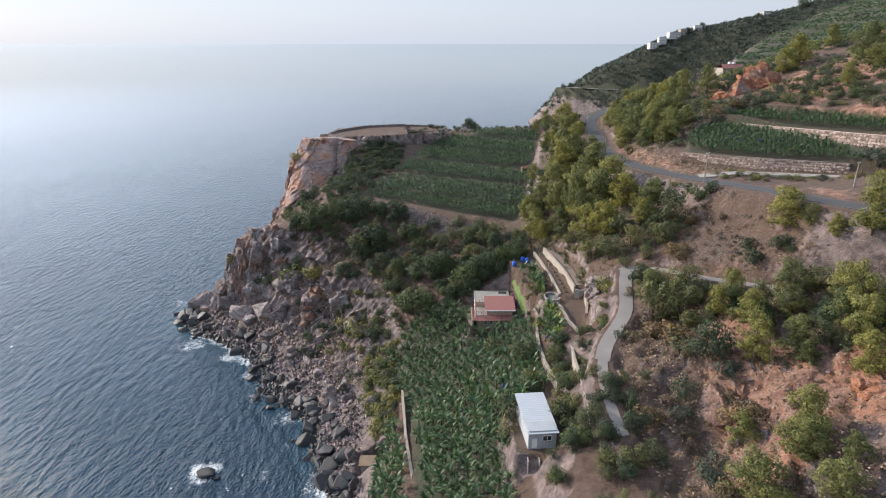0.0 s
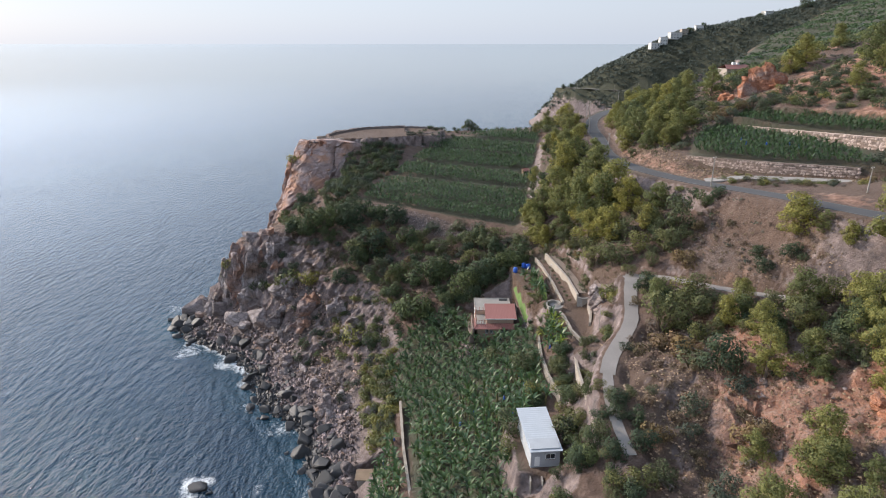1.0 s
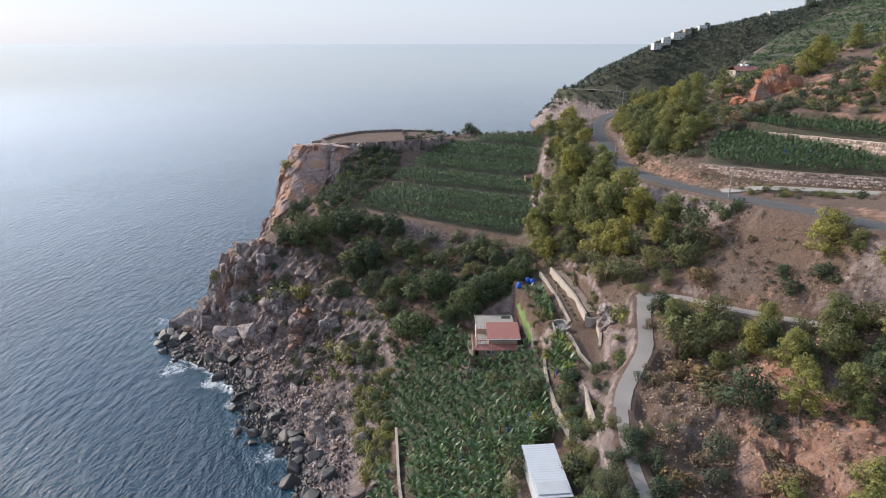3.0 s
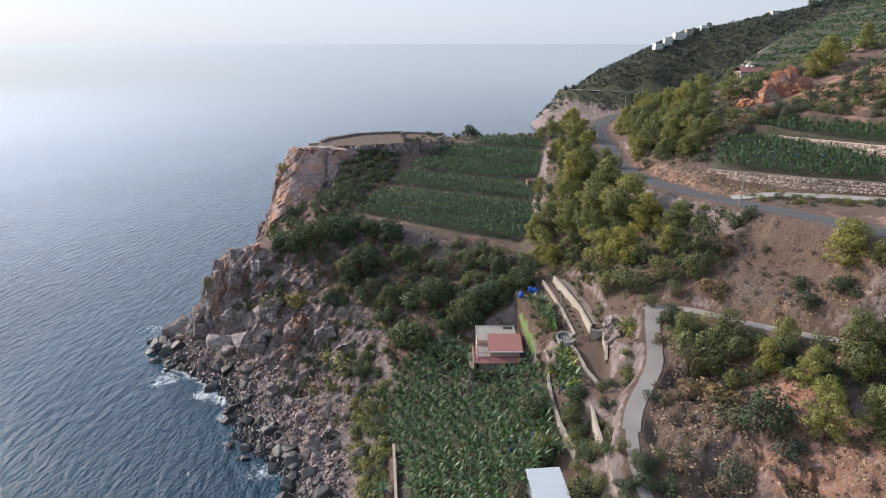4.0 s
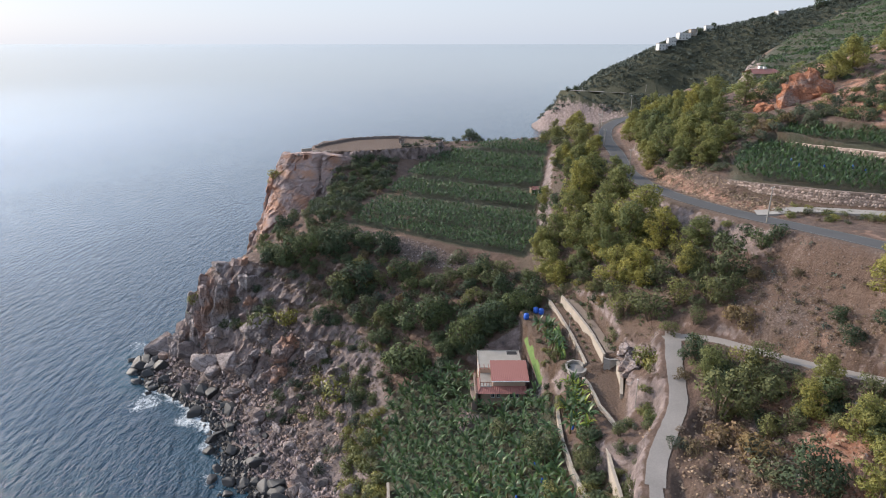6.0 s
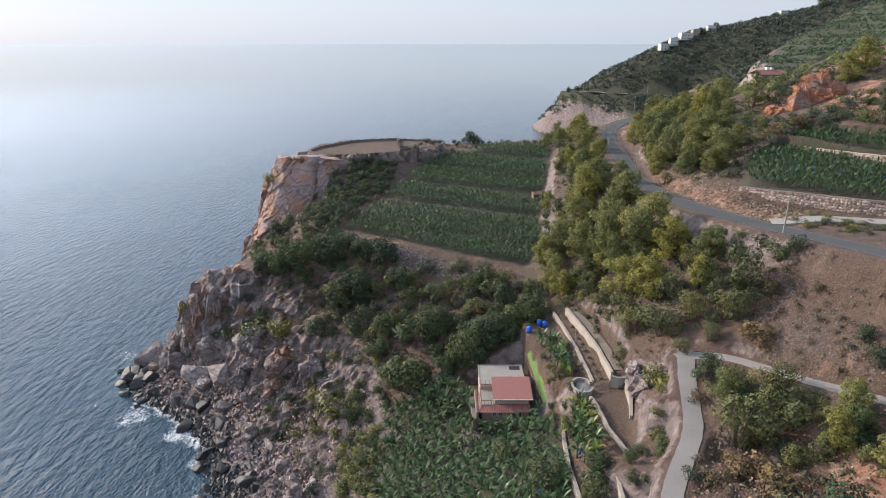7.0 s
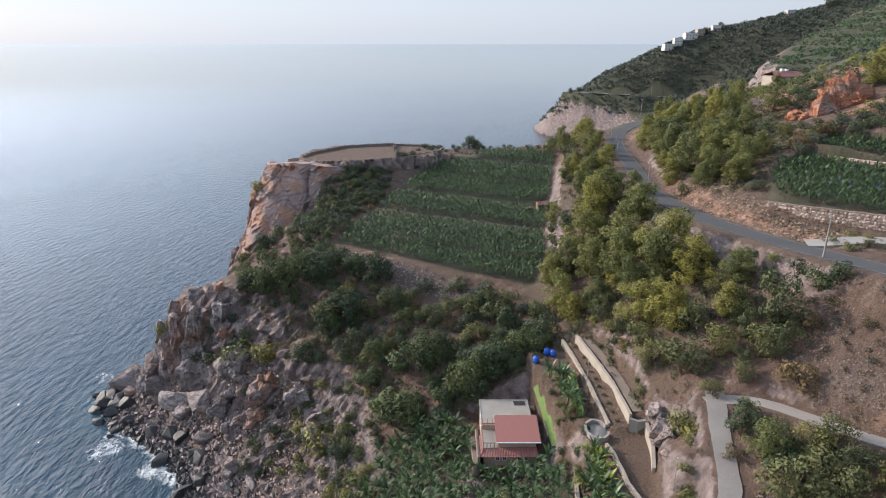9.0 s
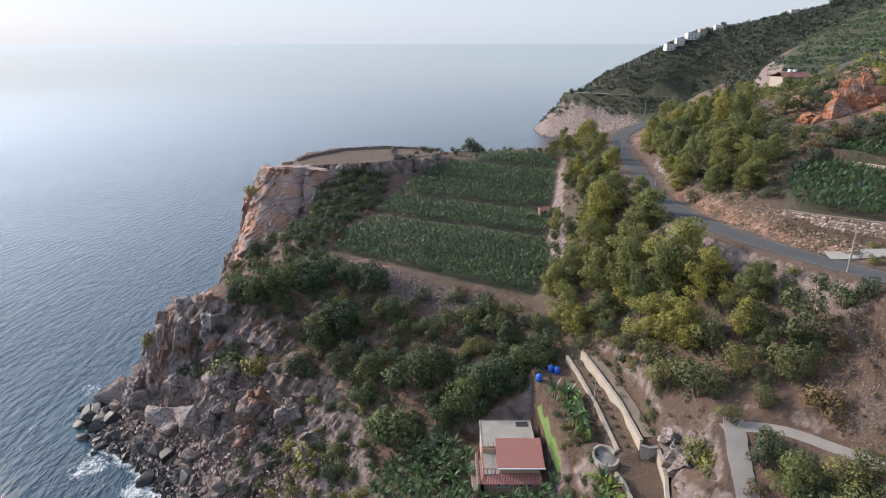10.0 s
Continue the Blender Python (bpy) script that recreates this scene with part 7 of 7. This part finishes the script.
for k in range(9):
    part("baluster", hard("baluster", [(9.15, 152.2 + 0.72 * k, 31.55, 0.1, 0.1, 1.0)], MAT["brown_wood"], 0.01), balcony)
for k in range(4):
    part("baluster", hard("baluster", [(9.15 + 0.72 * k, 152.05, 31.55, 0.1, 0.1, 1.0)], MAT["brown_wood"], 0.01), balcony)
part("handrail", hard("handrail", [(9.15, 155.1, 32.08, 0.14, 6.1, 0.1), (10.4, 152.05, 32.08, 2.6, 0.14, 0.1), (10.4, 158.1, 32.08, 2.6, 0.14, 0.1)], MAT["brown_wood"], 0.01), balcony, "red-brown wooden handrail")
for k in range(3):
    part("rafter", hard("rafter", [(9.3 + 1.0 * k, 157, 33.2, 0.14, 2.4, 0.14)], MAT["brown_wood"], 0.01), balcony)


def window(parent, x, y, z, w, h, side="front"):
    """A window with white frame, glass and sill, set proud of the wall."""
    if side == "front":
        f = hard("window", [(x - w / 2, y, z, 0.1, 0.12, h), (x + w / 2, y, z, 0.1, 0.12, h), (x, y, z + h / 2, w, 0.12, 0.1), (x, y, z - h / 2, w, 0.12, 0.1), (x, y, z, 0.06, 0.1, h)], MAT["white_paint"], 0.01)
        g, s = hard("pane", [(x, y + 0.02, z, w - 0.1, 0.05, h - 0.1)], MAT["glass"], 0), hard("sill", [(x, y - 0.06, z - h / 2 - 0.08, w + 0.25, 0.24, 0.07)], MAT["concrete"], 0.01)
    else:
        f = hard("window", [(x, y - w / 2, z, 0.12, 0.1, h), (x, y + w / 2, z, 0.12, 0.1, h), (x, y, z + h / 2, 0.12, w, 0.1), (x, y, z - h / 2, 0.12, w, 0.1)], MAT["white_paint"], 0.01)
        g, s = hard("pane", [(x, y, z, 0.05, w - 0.1, h - 0.1)], MAT["glass"], 0), hard("sill", [(x, y, z - h / 2 - 0.08, 0.24, w + 0.25, 0.07)], MAT["concrete"], 0.01)
    ob = part("window", f, parent)
    part("pane", g, ob)
    part("sill", s, ob)


for x in (12.0, 13.3, 16.2, 17.5):
    window(house, x, 151.88, 28.9, 0.75, 1.35)
window(house, 15.5, 151.88, 26.2, 1.3, 1.3)
window(house, 9.28, 161, 29.6, 1.1, 1.2, "side")
window(house, 9.28, 164, 29.6, 1.1, 1.2, "side")
part("door", hard("door", [(12.6, 151.88, 26.0, 1.0, 0.1, 2.1)], MAT["brown_wood"], 0.02), house)
part("stair_wall", hard("stair_wall", [(8.2, 154.5, 27.4, 0.5, 9.0, 6.2), (7.6, 154.5, 26.4, 0.9, 9.4, 4.0)], MAT["wall_stone"], 0.05), house, "pinkish stone side wall with outside stair")
for k in range(6):
    part("stair_post", hard("stair_post", [(8.2, 150.6 + 1.6 * k, 30.9, 0.12, 0.12, 0.9)], MAT["brown_wood"], 0.01), house)

# ---- the white shed ----
shed = tagged(new("shed"), "white sheet-metal shed with a ribbed mono-pitch roof", "shed")
shed.matrix_basis = pose(18.05, 98.6, 31.0, 0, 0, 5)
part("wall_body", hard("wall_body", [(0, 0, 1.7, 5.4, 11.6, 4.6)], MAT["shed_wall"], 0.03), shed)
part("roof", tin_roof("roof", ((3.0, -6.4, 3.75), (3.0, 6.4, 4.55), (-3.0, 6.4, 4.55), (-3.0, -6.4, 3.75)), MAT["white_metal"], 22, 0.06, 0.03), shed)
window(shed, 0.9, -5.85, 2.3, 1.7, 1.1)
part("door", hard("door", [(-1.5, -5.85, 1.3, 0.95, 0.1, 2.0)], MAT["white_paint"], 0.02), shed)
stairs = tagged(new("shed_steps"), "short flight of concrete steps before the shed", "steps")
for k in range(7):
    part("step", hard("step", [(16.7 - 0.02 * k, 91.9 - 0.32 * k, 30.1 - 0.36 * k, 1.8, 0.34, 0.36)], MAT["concrete"], 0.02), stairs)
for x in (15.65, 17.75):
    part("side_wall", hard("side_wall", [(x, 91.0, 29.0, 0.2, 2.8, 3.0)], MAT["concrete"], 0.03), stairs)

# ---- the hut on the shore ----
hut = tagged(new("shore_hut"), "small concrete hut with a flat rusty-brown roof by the sea", "hut")
part("wall_body", hard("wall_body", [(-18.4, 123.4, 2.7, 4.6, 3.6, 3.0)], MAT["concrete"], 0.04), hut)
part("roof", hard("roof", [(-18.6, 123.3, 4.3, 5.4, 4.2, 0.22)], MAT["wood"], 0.03), hut, "flat rusty-brown roof")
part("door", hard("door", [(-17.6, 121.58, 2.6, 0.9, 0.08, 1.9)], MAT["white_paint"], 0.02), hut)
wall_run("sea_wall", "low concrete wall running down to the rocks", [(-19.6, 121, 0.2, 2.6), (-19.8, 115, 0.2, 2.2), (-20, 108, 0.2, 2.0)], 0.45, MAT["concrete"])

# ---- garden: nets, tarp stand-ins, saplings ----
for line in (((21.4, 166.5), (22.9, 151.2)), ((28.2, 165.5), (27.7, 152.5))):
    (x0, y0), (x1, y1) = line
    net = tagged(new("net_fence"), "bright green shade net leaning on wooden posts", "fence", "green net fences")
    n = 16
    verts, faces = [], []
    for k in range(n + 1):
        s = k / n
        x, y = x0 + (x1 - x0) * s, y0 + (y1 - y0) * s
        g = float(ground(x0, y0)) * (1 - s) + float(ground(x1, y1)) * s
        sag = 0.05 * math.sin(k * 1.9) - 0.9 * s
        verts += [(x - 0.7, y, g + 0.05), (x + 0.15, y, g + 1.0 + sag), (x + 0.55, y, g + 1.9 + sag), (x + 0.6, y, g + 1.85 + sag), (x + 0.2, y, g + 0.95 + sag), (x - 0.65, y, g)]
    for k in range(n):
        for s in range(5):
            faces.append((6 * k + s, 6 * k + s + 1, 6 * k + s + 7, 6 * k + s + 6))
    part("net", mesh_of("net", verts, faces, MAT["net"]), net)
    for k in range(6):
        s = k / 5
        x, y = x0 + (x1 - x0) * s, y0 + (y1 - y0) * s
        part("post", hard("post", [(x + 0.7, y, float(ground(x, y)) + 0.9, 0.1, 0.1, 2.0)], MAT["wood"], 0.01), net)

# Round blue tanks, put where crumpled blue tarps lie.
barrel_mesh = turned("tank", [(0.0, 0), (0.62, 0.0), (0.68, 0.08), (0.68, 0.5), (0.71, 0.55), (0.68, 0.6), (0.68, 1.15), (0.6, 1.35), (0.28, 1.45)], MAT["blue_plastic"])
lid_mesh = turned("lid", [(0.3, 1.42), (0.3, 1.52), (0.0, 1.54)], MAT["blue_plastic"])
for x, y in ((21.7, 171.3), (24.6, 174.6), (25.9, 174.0)):
    tank = tagged(new("water_tank"), "round blue plastic tank standing in for a crumpled tarp", "tank", "blue water tanks")
    tank.matrix_basis = pose(x, y, float(ground(x, y)))
    part("tank", barrel_mesh, tank)
    part("lid", lid_mesh, tank)
saprng = np.random.RandomState(9)
for k in range(9):
    plant("bush", 33.4 - 0.2 * k, 148.5 + 2.7 * k, 0.3, saprng)
    plant("bush", 29.9 - 0.18 * k, 149 + 2.7 * k, 0.28, saprng)
for k in range(16):
    banana_plant(23.5 + saprng.uniform(0, 4), 152 + saprng.uniform(0, 14), saprng, starts)
def fresh_banana(x, y, rng):
    thing = tagged(new("banana_plant"), "bright yellow-green young banana plant below the basin", "banana plant", "bright banana plants by the basin")
    thing.matrix_basis = pose(x, y, float(ground(x, y)), 0, 0, rng.uniform(0, 360)) @ Matrix.Scale(rng.uniform(1.0, 1.3), 4)
    part("stem", STEM_MESH, thing)
    for k in range(9):
        part("leaf", FRESH_MESHES[rng.randint(3)], thing).matrix_basis = banana_pose(rng, k, 9)


for x, y in ((26.5, 142.2), (27.9, 139.4), (28.3, 134.2), (26, 131.6), (24.9, 136.2), (27.4, 127), (26.8, 136.6), (28.6, 137)):
    fresh_banana(x, y, saprng)
for k in range(12):
    plant(("yellow_bush", "bush", "olive_tree")[k % 3], saprng.uniform(22.6, 27.4), saprng.uniform(151, 168), saprng.uniform(0.35, 0.6), saprng)
for x, y in ((27.2, 138), (27.9, 134), (26.4, 131), (27.6, 141), (28.4, 129.5), (26.2, 136), (27, 127), (26, 122)):
    banana_plant(x, y, saprng, starts)
bag_mesh = turned("fruit_bag", [(0.05, 0.0), (0.2, 0.05), (0.26, 0.35), (0.24, 0.75), (0.1, 1.0), (0.0, 1.02)], MAT["blue_plastic"], 8)
for k in range(22):
    x, y = low[(k * 37) % 230] if k < 16 else roadside[(k * 41) % len(roadside)]
    bag = tagged(new("fruit_bag", bag_mesh), "blue plastic bag over a bunch of bananas", "bag", "blue fruit bags")
    bag.matrix_basis = pose(x + 0.3, y - 0.35, float(ground(x, y)) + 1.05, 5, -8, 40 * k)

# ---- poles and wires ----
def power_pole(x, y, z, tall, turn, wide=1.3):
    pole = tagged(new("power_pole"), "slender pale concrete power pole with a crossarm", "pole", "power poles by the road")
    part("shaft", mesh_of("shaft", *tube([(x, y, z - 0.5), (x, y, z + tall * 0.5), (x, y, z + tall)], [0.19, 0.15, 0.1], 8), MAT["concrete"], True), pole)
    part("crossarm", hard("crossarm", [(x, y, z + tall - 0.3, wide, 0.1, 0.1, turn)], MAT["metal"], 0.01), pole)
    c, s = math.cos(radians(turn)), math.sin(radians(turn))
    ends = []
    for k in (-1, 0, 1):
        px, py = x + c * k * wide * 0.45, y + s * k * wide * 0.45
        ob = part("insulator", turned("insulator", [(0.03, 0), (0.06, 0.05), (0.03, 0.1), (0.06, 0.15), (0.0, 0.22)], MAT["white_paint"], 6), pole)
        ob.matrix_basis = pose(px, py, z + tall - 0.25)
        ends.append((px, py, z + tall - 0.05))
    return ends


line_poles = [(93, 131, 70.3, 8.4, 30), (70.2, 157, 68, 8.2, 30), (62.6, 231.5, 64.4, 7.0, 0), (66.2, 279.5, 63.8, 7.4, 0), (75.6, 327, 64, 8, -20), (81.5, 346, 64.4, 8.5, -30), (112, 400, 66.5, 8, -30)]
tops = [power_pole(*p) for p in line_poles]
for a, b in zip(tops, tops[1:]):
    for k in (0, 2):
        p, q = np.array(a[k]), np.array(b[k])
        n = 12
        pts = [tuple(p + (q - p) * i / n - np.array((0, 0, 4 * 1.1 * (i / n) * (1 - i / n)))) for i in range(n + 1)]
        tagged(new("power_line", mesh_of("power_line", *tube(pts, [0.022] * (n + 1), 4), MAT["rubber"])), "thin dark overhead power line", "cable", "overhead power lines")
for x, y in ((36.2, 128.5), (30.2, 160), (79, 336), (69, 292), (176, 600), (205, 752), (232, 748), (165, 772)):
    z = float(ground(x, y))
    far = y > 500
    post = tagged(new("utility_post"), "plain thin utility post beside the road", "post", "utility posts")
    part("shaft", mesh_of("shaft", *tube([(x, y, z - 0.3), (x, y, z + (9 if far else 6))], [0.16 if far else 0.09, 0.12 if far else 0.06], 6), MAT["concrete"]), post)
    part("cap", hard("cap", [(x, y, z + (9 if far else 6), 0.25, 0.25, 0.1)], MAT["metal"], 0.02), post)

# ---- a parked car ----
car = tagged(new("car"), "small white car parked at the road's edge", "car")
car.matrix_basis = pose(75.0, 253.8, 64.25, 0, 0, -70)
bm = bmesh.new()
prof = [(-2.0, 0.35), (-2.05, 0.75), (-1.9, 0.95), (-1.3, 1.0), (-0.8, 1.42), (0.7, 1.45), (1.35, 0.98), (1.95, 0.88), (2.05, 0.6), (2.0, 0.35)]
ring = [[bm.verts.new((x, s * (0.8 if z < 1.1 else 0.66), z)) for x, z in prof] for s in (-1, 1)]
for k in range(len(prof)):
    bm.faces.new((ring[0][k], ring[0][(k + 1) % len(prof)], ring[1][(k + 1) % len(prof)], ring[1][k]))
bm.faces.new(ring[0][::-1])
bm.faces.new(ring[1])
bmesh.ops.bevel(bm, geom=bm.edges[:], offset=0.05, segments=1, affect="EDGES")
me = bpy.data.meshes.new("body")
bm.to_mesh(me)
bm.free()
me.materials.append(MAT["car_white"])
part("body", me, car)
for s in (-1, 1):
    part("side_window", hard("side_window", [(-0.05, s * 0.74, 1.2, 1.5, 0.03, 0.3)], MAT["glass"], 0.01), car)
    for x in (-1.25, 1.25):
        wheel = part("wheel", turned("wheel", [(0.0, -0.1), (0.3, -0.1), (0.32, 0), (0.3, 0.1), (0.0, 0.1)], MAT["rubber"], 12), car)
        wheel.matrix_basis = pose(x, s * 0.75, 0.32, 90)

# ---- houses farther off ----
MAT["pale_wall"] = material("pale_house_wall", (0.55, 0.53, 0.5), 0.8, vary=0.12, scale=0.4, bump=0.1)
def small_house(name, label, x, y, w, d, h, turn, wall, roof, floors=1, sink=0.6, z=None):
    thing = tagged(new(name), label, "house")
    thing.matrix_basis = pose(x, y, (float(ground(x, y)) - sink) if z is None else z, 0, 0, turn)
    part("wall_body", hard("wall_body", [(0, 0, h / 2, w, d, h)], wall, 0.05), thing)
    if roof == MAT["roof_red"]:
        part("roof", tin_roof("roof", ((-w / 2 - 0.6, -d / 2 - 0.6, h - 0.1), (w / 2 + 0.6, -d / 2 - 0.6, h - 0.1), (w / 2 - 1.2, 0, h + d * 0.22), (-w / 2 + 1.2, 0, h + d * 0.22)), roof, 16), thing, "red tiled roof slope")
        part("roof", tin_roof("roof", ((w / 2 + 0.6, d / 2 + 0.6, h - 0.1), (-w / 2 - 0.6, d / 2 + 0.6, h - 0.1), (-w / 2 + 1.2, 0, h + d * 0.22), (w / 2 - 1.2, 0, h + d * 0.22)), roof, 16), thing, "red tiled roof slope")
    else:
        part("roof", hard("roof", [(0, 0, h + 0.12, w + 0.5, d + 0.5, 0.24)], roof, 0.03), thing)
    for f in range(floors):
        n = max(2, int(w / 3))
        for k in range(n):
            window(thing, -w / 2 + w * (k + 0.5) / n, -d / 2 - 0.03, sink + 1.6 + 3 * f, 1.2, 1.3)
    return thing


red_house = small_house("hill_house", "low pale house with red roof among the banana terraces", 157, 342, 15, 9, 4.4, 8, MAT["plaster"], MAT["roof_red"], 1, 0.6, 85.6)
part("roof_tank", hard("roof_tank", [(-1.0, 0.5, 6.9, 1.6, 1.4, 1.2), (1.5, 0.6, 6.8, 1.2, 1.2, 1.0)], MAT["white_paint"], 0.05), red_house)
small_house("road_hut", "small white flat-roofed hut above the road bend", 114, 361, 5.5, 4, 3.4, 10, MAT["white_paint"], MAT["white_paint"], 1)
small_house("field_hut", "small dark hut with a reddish roof in the banana field", 36.2, 258, 4.5, 3.2, 2.8, 6, MAT["wood"], MAT["roof_red"], 1, 0.3)
small_house("ridge_house", "white flat-roofed house on the far ridge", 258, 786, 11, 9, 7.5, 5, MAT["pale_wall"], MAT["plaster"], 2)
small_house("ridge_house", "pale two-storey house on the far ridge", 269, 788, 9, 9, 9, -4, MAT["pale_wall"], MAT["concrete"], 2)
small_house("ridge_house", "white terraced house on the far ridge", 283, 789, 14, 9, 8, 3, MAT["pale_wall"], MAT["plaster"], 2)
small_house("ridge_house", "grey flat-roofed house on the far ridge", 294, 790, 8, 8, 7, 0, MAT["plaster"], MAT["concrete"], 2)
small_house("ridge_house", "small white house on the skyline", 312, 791, 9, 8, 5.5, -6, MAT["pale_wall"], MAT["plaster"], 1)
small_house("ridge_house", "white house high on the skyline", 392, 790, 10, 8, 6, 8, MAT["pale_wall"], MAT["plaster"], 2)
small_house("ridge_house", "white house beside trees on the skyline", 452, 770, 12, 8, 6, 8, MAT["pale_wall"], MAT["plaster"], 2)
skyr = np.random.RandomState(3)
for x, y, s in ((427, 772, 3.2), (446, 772, 3.6), (452, 780, 3.4), (300, 792, 1.8), (318, 792, 1.8), (152, 792, 1.6), (160, 792, 1.8), (384, 790, 1.8)):
    plant("broadleaf_tree", x, y, s, skyr, 0.5)
